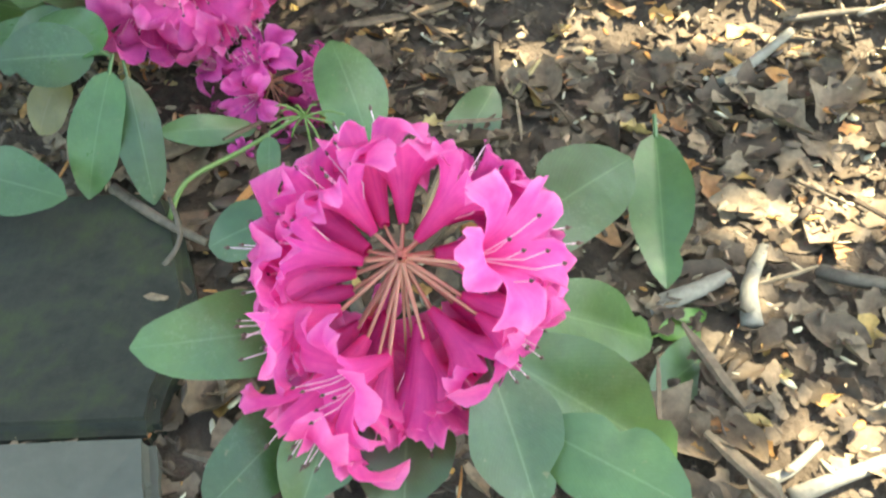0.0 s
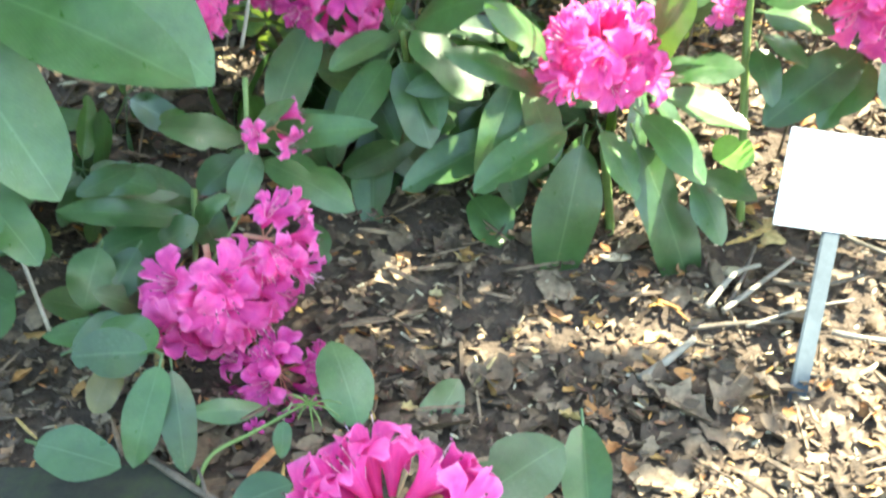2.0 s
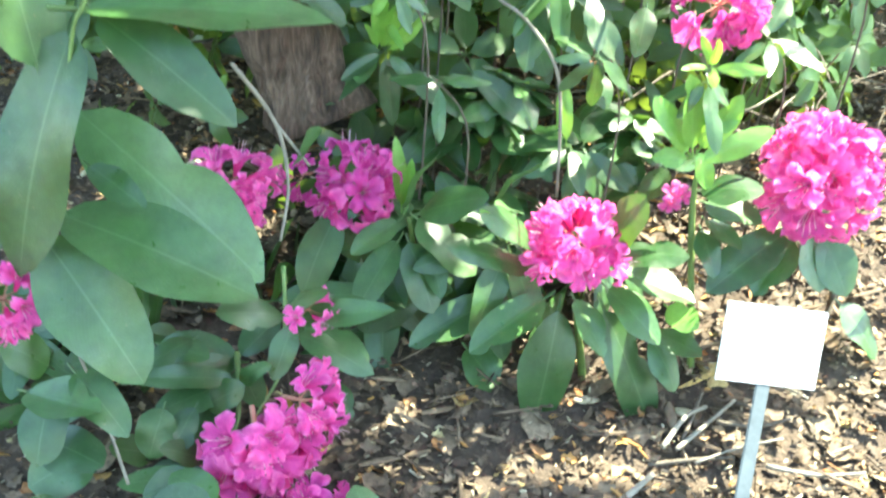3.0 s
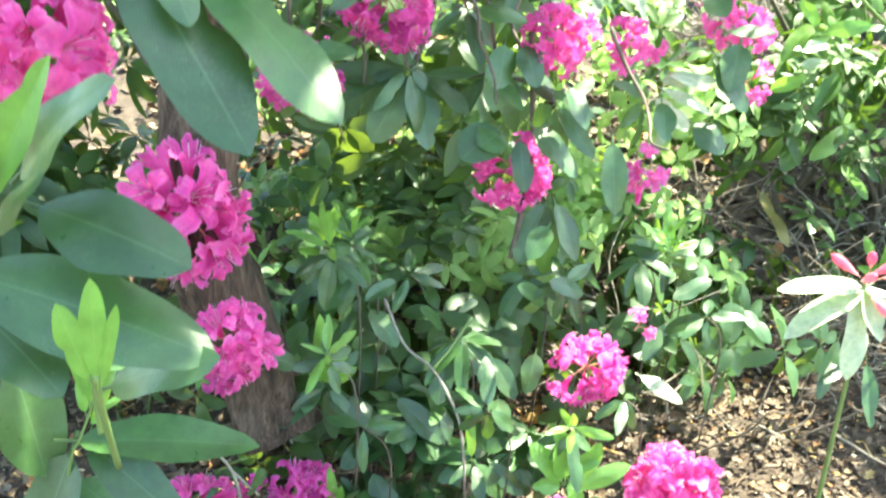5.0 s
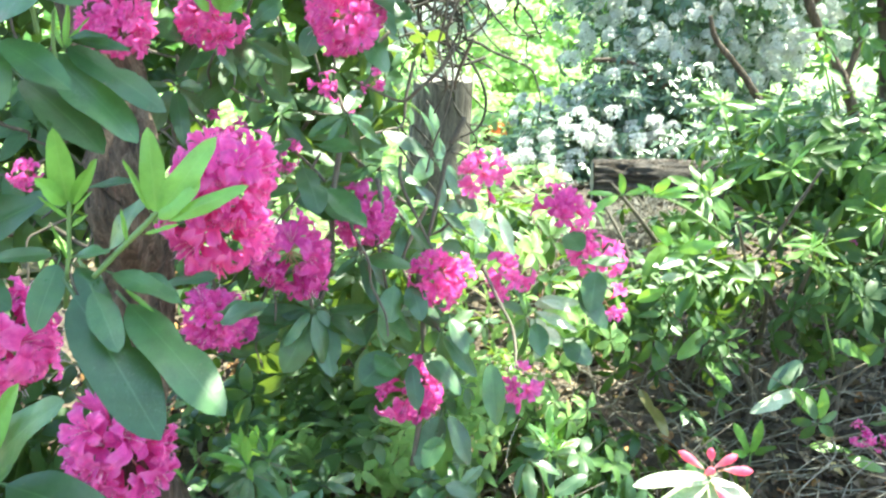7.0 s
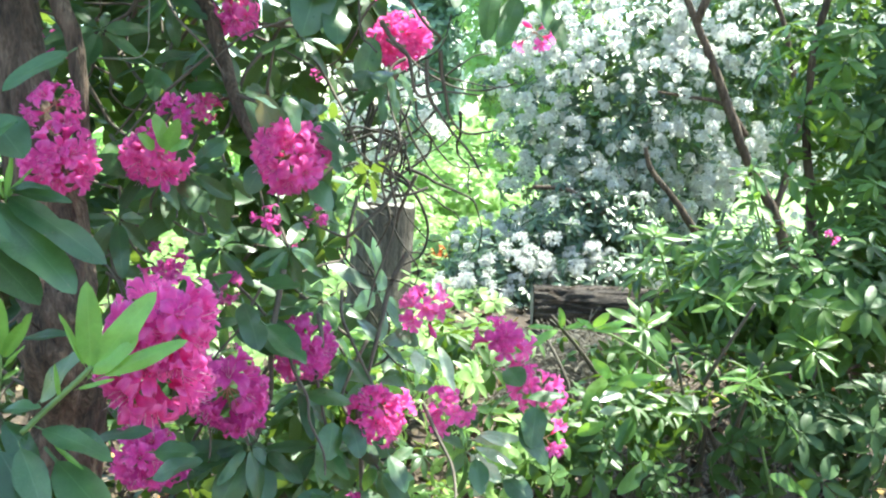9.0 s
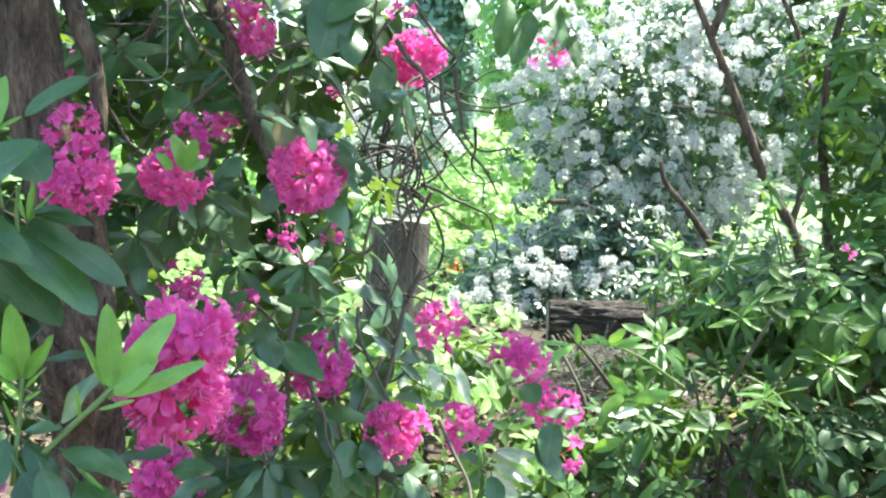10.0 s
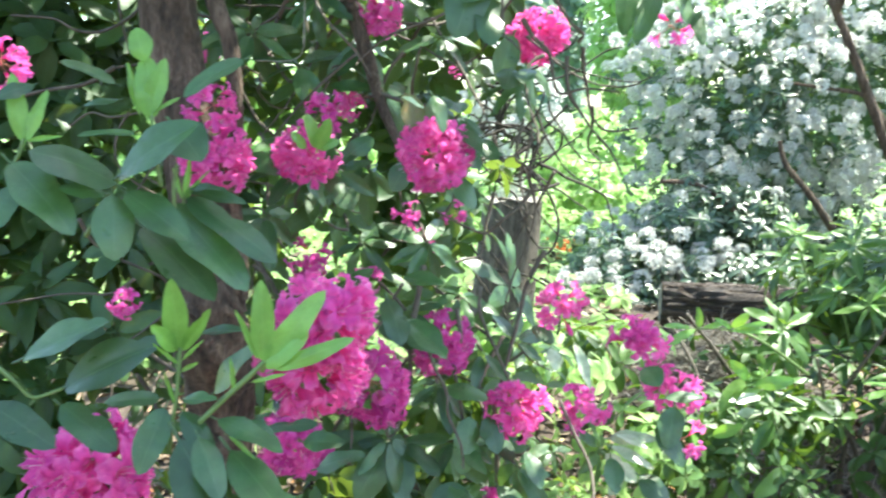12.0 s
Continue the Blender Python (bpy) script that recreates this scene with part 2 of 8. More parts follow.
# darker than bare zinc: the plate's shade on the stake is in this colour
ZINC = mat_mottled("zinc_stake", [(0.3, (0.040, 0.055, 0.070)), (0.7, (0.070, 0.092, 0.112))], 30.0, 0.85, 0.2, 0.001, metal=0.0)
LITTER = mat_pieces("leaf_litter", [(0.0, (0.055, 0.036, 0.024)), (0.4, (0.122, 0.083, 0.053)), (0.75, (0.19, 0.134, 0.088)), (0.88, (0.27, 0.20, 0.13)), (0.93, (0.36, 0.15, 0.05)), (0.97, (0.44, 0.28, 0.09)), (1.0, (0.46, 0.38, 0.19))], 0.75, 130.0)
CHIPS = mat_pieces("wood_chips", [(0.0, (0.050, 0.034, 0.025)), (0.45, (0.115, 0.080, 0.055)), (0.74, (0.22, 0.16, 0.105)), (0.84, (0.50, 0.44, 0.29)), (0.90, (0.62, 0.58, 0.42)), (0.93, (0.34, 0.12, 0.04)), (1.0, (0.46, 0.25, 0.07))])


grass_over(SOIL, 4.4, 6.2, (0.16, 0.25, 0.09))


# ---- shapes ----
def mesh_of(name, verts, faces, mats, uvs=None, smooth=True, slots=None):
    me = bpy.data.meshes.new(name)
    me.from_pydata([tuple(v) for v in verts], [], [tuple(f) for f in faces])
    for m in mats if isinstance(mats, (list, tuple)) else [mats]:
        me.materials.append(m)
    if uvs is not None:
        layer = me.uv_layers.new(name="UVMap")
        idx = np.empty(len(me.loops), dtype=np.int32)
        me.loops.foreach_get("vertex_index", idx)
        layer.data.foreach_set("uv", np.asarray(uvs, dtype=np.float32)[idx].ravel())
    if slots is not None:
        me.polygons.foreach_set("material_index", np.asarray(slots, dtype=np.int32))
    if smooth:
        me.polygons.foreach_set("use_smooth", np.ones(len(me.polygons), dtype=bool))
    me.update()
    return me


WHERE = {}


def thing(name, at, label, category, group="", kind=""):
    ob = new(name)
    ob.empty_display_size = 0.05
    ob.location = at
    WHERE[ob.name] = Matrix.Translation(at)
    return tagged(ob, label, category, group, kind)


def part_of(parent, name, me, m=None, label="", kind=""):
    """A mesh under parent, with its world pose m."""
    ob = new(name, me)
    m = m or Matrix()
    WHERE[ob.name] = m
    ob.parent = parent
    ob.matrix_basis = WHERE[parent.name].inverted() @ m
    if label:
        ob["label"] = label
    if kind:
        ob["kind"] = kind
    return ob


def leaf_shape(name, rows, cols, curl, fold, wave, seed, notch=0.0, blunt=0.5):
    """A blade of length 1 along y, width 1 along x, its upper side to +z, with a short stalk behind y = 0."""
    rng = random.Random(seed)
    verts, faces, uvs = [], [], []
    bite, side = rng.uniform(0.3, 0.8), rng.choice((-1, 1))
    phase = rng.uniform(0, 6)
    for i in range(rows + 1):
        v = i / rows
        half = 0.5 * (math.sin(math.pi * v ** (0.72 + 0.35 * blunt)) ** 0.54) if 0 < i < rows else 0.02
        for j in range(cols + 1):
            u = j / cols
            s = 2 * u - 1
            h = half * (1 + 0.05 * math.sin(9 * v + phase + 2 * s))
            if notch and s * side > 0.2:
                h *= 1 - notch * math.exp(-((v - bite) / 0.07) ** 2)
            z = -curl * v * v + fold * abs(s) * half * 2 - fold * 0.15 + wave * math.sin(8 * v + phase) * s * half
            verts.append((s * h, v, z * 0.5 + curl * 0.12 * math.sin(math.pi * v)))
            uvs.append((u, v))
    for i in range(rows):
        for j in range(cols):
            a = i * (cols + 1) + j
            faces.append((a, a + 1, a + cols + 2, a + cols + 1))
    n = len(verts)
    for y in (-0.13, 0.03):
        for x, z in ((-0.022, 0.012), (0.022, 0.012), (0, -0.02)):
            verts.append((x * 1.6, y, z - (0.012 if y > 0 else 0.0)))
            uvs.append((0.5, 0.5))
    for k in range(3):
        faces.append((n + k, n + (k + 1) % 3, n + 3 + (k + 1) % 3, n + 3 + k))
    return verts, faces, uvs


SHAPES = [leaf_shape("leaf", 14, 8, c, f, w, s, nt_, bl) for s, (c, f, w, nt_, bl) in enumerate(
    [(0.22, 0.09, 0.10, 0, 0.55), (0.36, -0.07, 0.14, 0, 0.75), (0.12, 0.15, 0.12, 0.4, 0.55), (0.28, 0.05, 0.20, 0, 0.4), (0.24, -0.04, 0.16, 0.3, 0.65)])]
LOW = [leaf_shape("leaf", 5, 2, c, f, w, s + 20) for s, (c, f, w) in enumerate([(0.25, 0.14, 0.1), (0.5, 0.10, 0.15), (0.15, 0.18, 0.1), (0.7, 0.12, 0.2)])]
LEAF_MESH = {}


def leaf_mesh(k, mat):
    key = (k, mat.name)
    if key not in LEAF_MESH:
        LEAF_MESH[key] = mesh_of("leaf", *SHAPES[k][:2], mat, SHAPES[k][2])
    return LEAF_MESH[key]


def leaf_pose(base, tip, width, face):
    base, tip = Vector(base), Vector(tip)
    y = tip - base
    length = y.length
    y.normalize()
    z = Vector(face)
    z = (z - z.dot(y) * y)
    if z.length < 1e-4:
        z = Vector((0, 0, 1)) - y.z * y + Vector((1e-3, 0, 0))
    z.normalize()
    x = y.cross(z)
    m = Matrix((x, y, z)).transposed().to_4x4()
    m.translation = base
    return m @ Matrix.Diagonal((width, length, (width + length) / 2, 1))


PICK = random.Random(5)


def leaf(plant, base, tip, width, mat=None, face=(0.1, -0.55, 0.8), label="", shape=None):
    """One leaf from its stalk's end to its tip; face: the way that its upper side looks."""
    k = PICK.randrange(len(SHAPES)) if shape is None else shape
    f = Vector(face) + Vector((PICK.uniform(-.25, .25), PICK.uniform(-.2, .2), PICK.uniform(-.15, .15)))
    return part_of(plant, "leaf", leaf_mesh(k, mat or LEAF), leaf_pose(base, tip, width * 0.94, f), label)


def side_of(axis):
    a = Vector(axis).normalized()
    x = a.orthogonal().normalized()
    return a, x, a.cross(x)


def whorl(plant, at, axis, n, length, width, droop, mat=None, start=0.0, spread=0.42):
    """n leaves round a shoot's end; droop: degrees below the plane across the shoot."""
    a, x, y = side_of(Vector(axis).normalized() + Vector([PICK.uniform(-0.4, 0.4) for _ in range(3)]))
    start += PICK.uniform(0, 6)
    for k in range(n):
        if PICK.random() < 0.14:
            continue
        t = start + 2 * math.pi * (k + PICK.uniform(-0.25, 0.25)) / n
        d = radians(droop + PICK.uniform(-24, 28))
        out = (x * math.cos(t) + y * math.sin(t)) * math.cos(d) - a * math.sin(d)
        size = length * PICK.uniform(1 - spread, 1.1)
        b = Vector(at) + out * length * 0.1
        leaf(plant, b, b + out * size, width * PICK.uniform(0.8, 1.15) * size / length, mat, a * math.cos(d) + out * math.sin(d))


def tube(name, points, r0, r1, mat, sides=6, steps=5, seed=0, rough=0.0):
    """A round stem through points, from radius r0 to r1, with gnarls."""
    pts = [Vector(p) for p in points]
    rng = random.Random(seed)
    path = []
    for i in range(len(pts) - 1):
        p0, p1, p2, p3 = pts[max(i - 1, 0)], pts[i], pts[i + 1], pts[min(i + 2, len(pts) - 1)]
        for s in range(steps):
            t = s / steps
            path.append(0.5 * (2 * p1 + (p2 - p0) * t + (2 * p0 - 5 * p1 + 4 * p2 - p3) * t * t + (3 * p1 - p0 - 3 * p2 + p3) * t ** 3))
    path.append(pts[-1])
    verts, faces = [], []
    up = Vector((0.31, 0.17, 0.93)).normalized()
    n = len(path)
    for i, p in enumerate(path):
        d = (path[min(i + 1, n - 1)] - path[max(i - 1, 0)]).normalized()
        x = d.cross(up)
        if x.length < 0.1:
            x = d.orthogonal()
        x.normalize()
        y = d.cross(x)
        r = r0 + (r1 - r0) * i / (n - 1)
        for k in range(sides):
            a = 2 * math.pi * k / sides
            rr = r * (1 + rough * (noise.noise(p * 14 + Vector((k * 1.7, seed, 0))) + rng.uniform(-0.2, 0.2)))
            verts.append(p + (x * math.cos(a) + y * math.sin(a)) * rr)
    for i in range(n - 1):
        for k in range(sides):
            a, b = i * sides + k, i * sides + (k + 1) % sides
            faces.append((a, b, b + sides, a + sides))
    faces.append(tuple(range(sides - 1, -1, -1)))
    faces.append(tuple((n - 1) * sides + k for k in range(sides)))
    return mesh_of(name, verts, faces, mat)


def branch(plant, name, points, r0, r1, mat=None, sides=6, rough=0.25, label=""):
    return part_of(plant, name, tube(name, points, r0, r1, mat or TWIG, sides, 5, len(WHERE), rough), None, label)


def blossom_shape(seed, rings=11, segs=70, open_=1.0):
    """A short tube that opens into five broad, ruffled lobes, along +z from its stalk, about 0.04 long."""
    rng = random.Random(seed)
    verts, faces, uvs, slots = [], [], [], []
    ph = [rng.uniform(0, 6) for _ in range(6)]
    size = [rng.uniform(0.88, 1.14) for _ in range(5)]
    bend = [rng.uniform(-0.35, 1.0) for _ in range(5)]
    lean = [rng.uniform(-0.5, 0.5) for _ in range(5)]
    for i in range(rings + 1):
        v = i / rings
        for k in range(segs):
            t = 2 * math.pi * k / segs
            lobe = t * 5 / (2 * math.pi)
            q = int(lobe) % 5
            s = ((lobe % 1) - 0.5) * 2
            c = abs(s)
            w = v * (1 - (0.12 * c * c + 0.40 * c ** 4) * v)
            out = max(0.0, (w - 0.30) / 0.70)
            tip = max(0.0, (w - 0.62) / 0.38)
            edge = 1 - min(1.0, (1 - c) / 0.5)
            mine = (1 - edge * edge)
            r = 0.0026 + 0.0050 * min(w / 0.35, 1.0) + (0.0270 + 0.0035 * bend[q] * mine) * open_ * out ** 1.12
            r *= 1 + (size[q] - 1) * out * mine
            z = 0.017 * min(w / 0.34, 1.0) + 0.021 * out ** 0.85 * (1.55 - 0.55 * open_) - (0.010 * open_ + 0.008 * bend[q] * mine) * tip * tip
            z += 0.0042 * out * (0.5 - c * c) * -1.0 + 0.0030 * lean[q] * s * out
            z += out * out * (0.0032 * math.sin(9 * t + ph[1]) + 0.0027 * math.sin(16 * t + ph[3]) * tip + 0.0013 * math.sin(27 * t + ph[0]) * tip)
            r += tip * (0.0012 * math.sin(13 * t + ph[4]) + 0.0010 * math.sin(22 * t + ph[5]))
            a = t + 0.07 * out * math.sin(4 * t + ph[2])
            verts.append((r * math.cos(a), r * math.sin(a), z))
            uvs.append((k / segs, v))
    for i in range(rings):
        for k in range(segs):
            a, b = i * segs + k, i * segs + (k + 1) % segs
            faces.append((a, b, b + segs, a + segs))
            slots.append(0)
    for s in range(6):
        t = 2 * math.pi * s / 6 + rng.uniform(-.3, .3)
        lean = rng.uniform(0.004, 0.011)
        h = rng.uniform(0.029, 0.043)
        n = len(verts)
        ends = [(0.001 * math.cos(t), 0.001 * math.sin(t), 0.008), (lean * math.cos(t), lean * math.sin(t) - 0.004, h * 0.7), (lean * 1.3 * math.cos(t), lean * 1.3 * math.sin(t) - 0.003, h)]
        for e_, w in zip(ends, (0.00042, 0.00036, 0.0003)):
            for q in range(3):
                verts.append((e_[0] + w * math.cos(q * 2.1), e_[1] + w * math.sin(q * 2.1), e_[2]))
                uvs.append((0.5, 0.5))
        for g in range(2):
            for q in range(3):
                a, b = n + g * 3 + q, n + g * 3 + (q + 1) % 3
                faces.append((a, b, b + 3, a + 3))
                slots.append(1)
        n = len(verts)
        x, y, z = ends[2]
        for d in ((0.0011, 0, 0), (-0.0011, 0, 0), (0, 0.0011, 0), (0, -0.0011, 0), (0, 0, 0.002), (0, 0, -0.001)):
            verts.append((x + d[0], y + d[1], z + d[2]))
            uvs.append((0.5, 0.5))
        for f in ((0, 2, 4), (2, 1, 4), (1, 3, 4), (3, 0, 4), (2, 0, 5), (1, 2, 5), (3, 1, 5), (0, 3, 5)):
            faces.append(tuple(n + q for q in f))
            slots.append(2)
    return verts, faces, uvs, slots


def bud_shape(seed):
    """A plump closed bud on a short neck, with furrows where its petals lap."""
    verts, faces, uvs = [], [], []
    rings, segs = 8, 15
    for i in range(rings + 1):
        v = i / rings
        r = 0.0022 + 0.0070 * math.sin(math.pi * min(1.0, max(0.0, (v - 0.05) / 0.97)) ** 1.25) ** 0.8 if i < rings else 0.0006
        for k in range(segs):
            t = 2 * math.pi * k / segs
            furrow = 1 - 0.10 * max(0.0, math.cos(5 * t + 2.5 * v))
            verts.append((r * furrow * math.cos(t), r * furrow * math.sin(t), 0.042 * v))
            uvs.append((k / segs, v))
    for i in range(rings):
        for k in range(segs):
            a, b = i * segs + k, i * segs + (k + 1) % segs
            faces.append((a, b, b + segs, a + segs))
    return verts, faces, uvs, [0] * len(faces)


BLOSSOMS = [blossom_shape(s, open_=o) for s, o in enumerate((0.95, 1.12, 0.84, 1.02, 0.72))]
BUDS = [bud_shape(40)]
BLOSSOM_MESH = {}


def blossom_mesh(k, mat, bud=False):
    key = (k, mat.name, bud)
    if key not in BLOSSOM_MESH:
        v, f, u, s = (BUDS if bud else BLOSSOMS)[k]
        BLOSSOM_MESH[key] = mesh_of("bud" if bud else "blossom", v, f, [mat, FILAMENT, ANTHER], u, True, s)
    return BLOSSOM_MESH[key]


def truss(plant, at, axis, size, n=15, mat=None, low=8.0, high=108.0, label="", around=(0.0, 360.0), buds=0, droop=0.10, reach_by=1.0, stem=True, ragged=0.30, wobble=0.58):
    """A head of blossoms: stalks from one hub, blossoms between the angles low and high off its axis."""
    mat = mat or PINK
    at = Vector(at)
    a, x, y = side_of(axis)
    k = size / 0.14
    verts, faces, places = [], [], []
    rng = random.Random(int(abs(at.x * 977 + at.y * 613 + at.z * 389) * 1000))
    turn = rng.uniform(0, 6)
    n = n if buds or n < 6 else round(n * 1.15)
    c0, c1 = math.cos(radians(low)), math.cos(radians(high))
    for i in range(n):
        f = (i + 0.5) / n
        th = math.acos(c0 + (c1 - c0) * f) + rng.uniform(-0.2, 0.2)
        span = radians(around[1] - around[0])
        ph = radians(around[0]) + ((i * 2.39996 + turn) % (2 * math.pi)) / (2 * math.pi) * span
        d = (x * math.cos(ph) + y * math.sin(ph)) * math.sin(th) + a * math.cos(th)
        reach = 0.033 * k * reach_by * rng.uniform(0.60, 1.34) * (1 + ragged * noise.noise(d * 1.6 + at * 9))
        start, end = a * 0.004 * math.cos(th) * k, d * reach + Vector((0, 0, -0.05 * droop * k))
        s0, s1, s2 = side_of(d)
        b = len(verts)
        for p, r in ((start, 0.0012), (end, 0.0010)):
            for q in range(4):
                verts.append(p + (s1 * math.cos(q * math.pi / 2) + s2 * math.sin(q * math.pi / 2)) * r * k)
        faces += [(b + q, b + (q + 1) % 4, b + 4 + (q + 1) % 4, b + 4 + q) for q in range(4)]
        z = (d + Vector((0, 0, -droop)) + Vector([rng.uniform(-wobble, wobble) for _ in range(3)])).normalized()
        m = z.to_track_quat("Z", "Y").to_matrix().to_4x4() @ Matrix.Rotation(rng.uniform(0, 6), 4, "Z")
        m.translation = at + end
        bud = i >= n - buds
        s = k * rng.uniform(0.92, 1.24)
        places.append((bud, m @ Matrix.Diagonal((s * 0.92, s * 0.92, s * rng.uniform(1.0, 1.35), 1))))
    b = len(verts)
    for p, r in ((-a * (0.03 if stem else 0.004) * k, 0.0035 if stem else 0.001), (a * 0.006 * k, 0.003 if stem else 0.001), (a * 0.016 * k, 0.0012)):
        for q in range(6):
            verts.append(p + (x * math.cos(q * math.pi / 3) + y * math.sin(q * math.pi / 3)) * r * k)
    for g in range(2):
        faces += [(b + g * 6 + q, b + g * 6 + (q + 1) % 6, b + g * 6 + 6 + (q + 1) % 6, b + g * 6 + 6 + q) for q in range(6)]
    head = part_of(plant, "flower_truss", mesh_of("flower_truss", verts, faces, PEDICEL), Matrix.Translation(at), label)
    for bud, m in places:
        part_of(head, "bud" if bud else "blossom", blossom_mesh(0 if bud else PICK.randrange(5), mat, bud), m)
    return head


def joined(plant, name, shapes, poses, mat, label="", kind="stuff", smooth=True):
    """Many copies of a few shapes in one mesh."""
    vs, fs, us, count = [], [], [], 0
    arrays = [(np.c_[np.array(v), np.ones(len(v))], f, np.array(u)) for v, f, u in shapes]
    for i, m in enumerate(poses):
        v, f, u = arrays[i % len(arrays)]
        vs.append((v @ np.array(m).T)[:, :3])
        us.append(u)
        fs += [tuple(q + count for q in face) for face in f]
        count += len(v)
    me = mesh_of(name, np.concatenate(vs), fs, mat, np.concatenate(us), smooth)
    if plant is None:
        ob = new(name, me)
        WHERE[ob.name] = Matrix()
        return ob
    return part_of(plant, name, me, None, label, kind)


def shoots(rng, n, centre, radii, shell=0.35, floor=None):
    """Shoot ends in an uneven ellipsoid, mostly near its skin, with the way they point."""
    out = []
    c, r = Vector(centre), Vector(radii)
    while len(out) < n:
        d = Vector([rng.gauss(0, 1) for _ in range(3)]).normalized()
        lump = 1 + 0.35 * noise.noise(d * 2.3 + c)
        f = (1 - shell * rng.random() ** 1.5) * lump
        p = c + Vector((d.x * r.x, d.y * r.y, d.z * r.z)) * f
        if floor is not None and p.z < floor:
            continue
        out.append((p, (d + Vector((0, -0.25, 0.7))).normalized()))
    return out


def shoot_leaves(rng, ends, per, length, width, droop=12.0):
    """Poses for the leaves of each shoot."""
    out = []
    for p, axis in ends:
        a, x, y = side_of(axis)
        t0 = rng.uniform(0, 6)
        big = rng.uniform(0.75, 1.15)
        for k in range(per):
            t = t0 + 2 * math.pi * (k + rng.uniform(-.3, .3)) / per
            d = radians(droop + rng.uniform(-30, 30))
            o = (x * math.cos(t) + y * math.sin(t)) * math.cos(d) - a * math.sin(d)
            size = length * big * rng.uniform(0.7, 1.1)
            b = p + o * size * 0.12
            out.append(leaf_pose(b, b + o * size, width * big * rng.uniform(0.8, 1.15), a * math.cos(d) + o * math.sin(d)))
    return out


def foliage(plant, seed, n, centre, radii, per, length, width, mat_many, mat=None, parts=0, shell=0.35, floor=None, droop=12.0):
    """A mass of leaf shoots: the first ones as leaves of their own, the rest in one mesh."""
    rng = random.Random(seed)
    poses = shoot_leaves(rng, shoots(rng, n, centre, radii, shell, floor), per, length, width, droop)
    for m in poses[:parts]:
        part_of(plant, "leaf", leaf_mesh(PICK.randrange(len(SHAPES)), mat or LEAF), m)
    if len(poses) > parts:
        joined(plant, "foliage", LOW, poses[parts:], mat_many)


# ---- ground ----
def ground_z(x, y):
    rise = 0.15 * min(max((y - 0.76) / 0.44, 0.0), 1.0)
    rise += 0.50 * min(max((y - 1.2) / 2.8, 0.0), 1.0)
    rise += 0.20 * min(max((y - 4.0) / 8.0, 0.0), 1.0)
    far = min(1.0, math.hypot(x, y) / 3.0)
    return rise + 0.012 * noise.noise(Vector((x * 3.1, y * 3.1, 0.3))) + 0.05 * far * noise.noise(Vector((x * 0.6, y * 0.6, 5.0)))


def build_ground():
    cuts = sorted(set([round(-1.5 + 0.06 * i, 3) for i in range(84)] + [-600, -200, -60, -25, -10, -5, -2.5, 4.0, 4.6, 5.5, 7, 9, 12, 17, 25, 45, 90, 220, 700]))
    xs = sorted(set([round(-2.4 + 0.06 * i, 3) for i in range(86)] + [-600, -200, -60, -25, -12, -7, -4.5, -3.2, 3.2, 3.8, 4.6, 6, 8, 12, 20, 45, 120, 600]))
    verts = [(x, y, ground_z(x, y)) for y in cuts for x in xs]
    w = len(xs)
    faces = [(j * w + i, j * w + i + 1, (j + 1) * w + i + 1, (j + 1) * w + i) for j in range(len(cuts) - 1) for i in range(w - 1)]
    ob = new("ground", mesh_of("ground", verts, faces, SOIL))
    WHERE["ground"] = Matrix()
    return tagged(ob, "dark woodland soil sloping gently uphill under leaf litter", "ground", kind="structure")


ground = build_ground()


def oak_leaf(seed):
    """A dry, curled and lobed leaf, about 1 long."""
    rng = random.Random(seed)
    rows, verts, faces, uvs = 6, [], [], []
    cup, twist = rng.uniform(-0.5, 0.9), rng.uniform(-0.9, 0.9)
    for i in range(rows + 1):
        v = i / rows
        half = 0.30 * math.sin(math.pi * (0.06 + 0.90 * v)) * (1 + 0.35 * math.sin(v * 19 + seed)) + 0.01
        for j in range(4):
            s = j / 1.5 - 1
            verts.append((s * half * (1 + 0.2 * math.sin(31 * v + 5 * s + seed)), v - 0.5, cup * (s * s * half + 0.5 * (v - 0.5) ** 2) + twist * s * half * (v - 0.5) + 0.03 * math.sin(7 * v + 3 * s)))
            uvs.append((j / 3, v))
    for i in range(rows):
        for j in range(3):
            a = i * 4 + j
            faces.append((a, a + 1, a + 5, a + 4))
    return verts, faces, uvs


def chip(seed):
    """A splinter of wood or bark, about 1 long."""
    rng = random.Random(seed)
    w, h = rng.uniform(0.08, 0.26), rng.uniform(0.02, 0.05)
    verts = []
    for y, f in ((-0.5, 0.5), (-0.2, 1.0), (0.25, 0.9), (0.5, 0.35)):
        off = rng.uniform(-0.06, 0.06)
        verts += [(off - w * f, y, -h * f), (off + w * f, y, -h * f), (off + w * f * 0.7, y, h * f), (off - w * f * 0.7, y, h * f)]
    faces = [(3, 2, 1, 0), (12, 13, 14, 15)]
    for g in range(3):
        for q in range(4):
            a, b = g * 4 + q, g * 4 + (q + 1) % 4
            faces.append((a, b, b + 4, a + 4))
    return verts, faces, [(0.5, 0.5)] * len(verts)


def scatter(seed, n, x0, x1, y0, y1, s0, s1, tilt, lift):
    rng = random.Random(seed)
    out = []
    for _ in range(n):
        x, y = rng.uniform(x0, x1), rng.uniform(y0, y1)
        s = rng.uniform(s0, s1)
        m = pose(x, y, ground_z(x, y) + lift * rng.random() + 0.003, rng.gauss(0, tilt), rng.gauss(0, tilt), rng.uniform(0, 360))
        out.append(m @ Matrix.Diagonal((s, s, s, 1)))
    return out


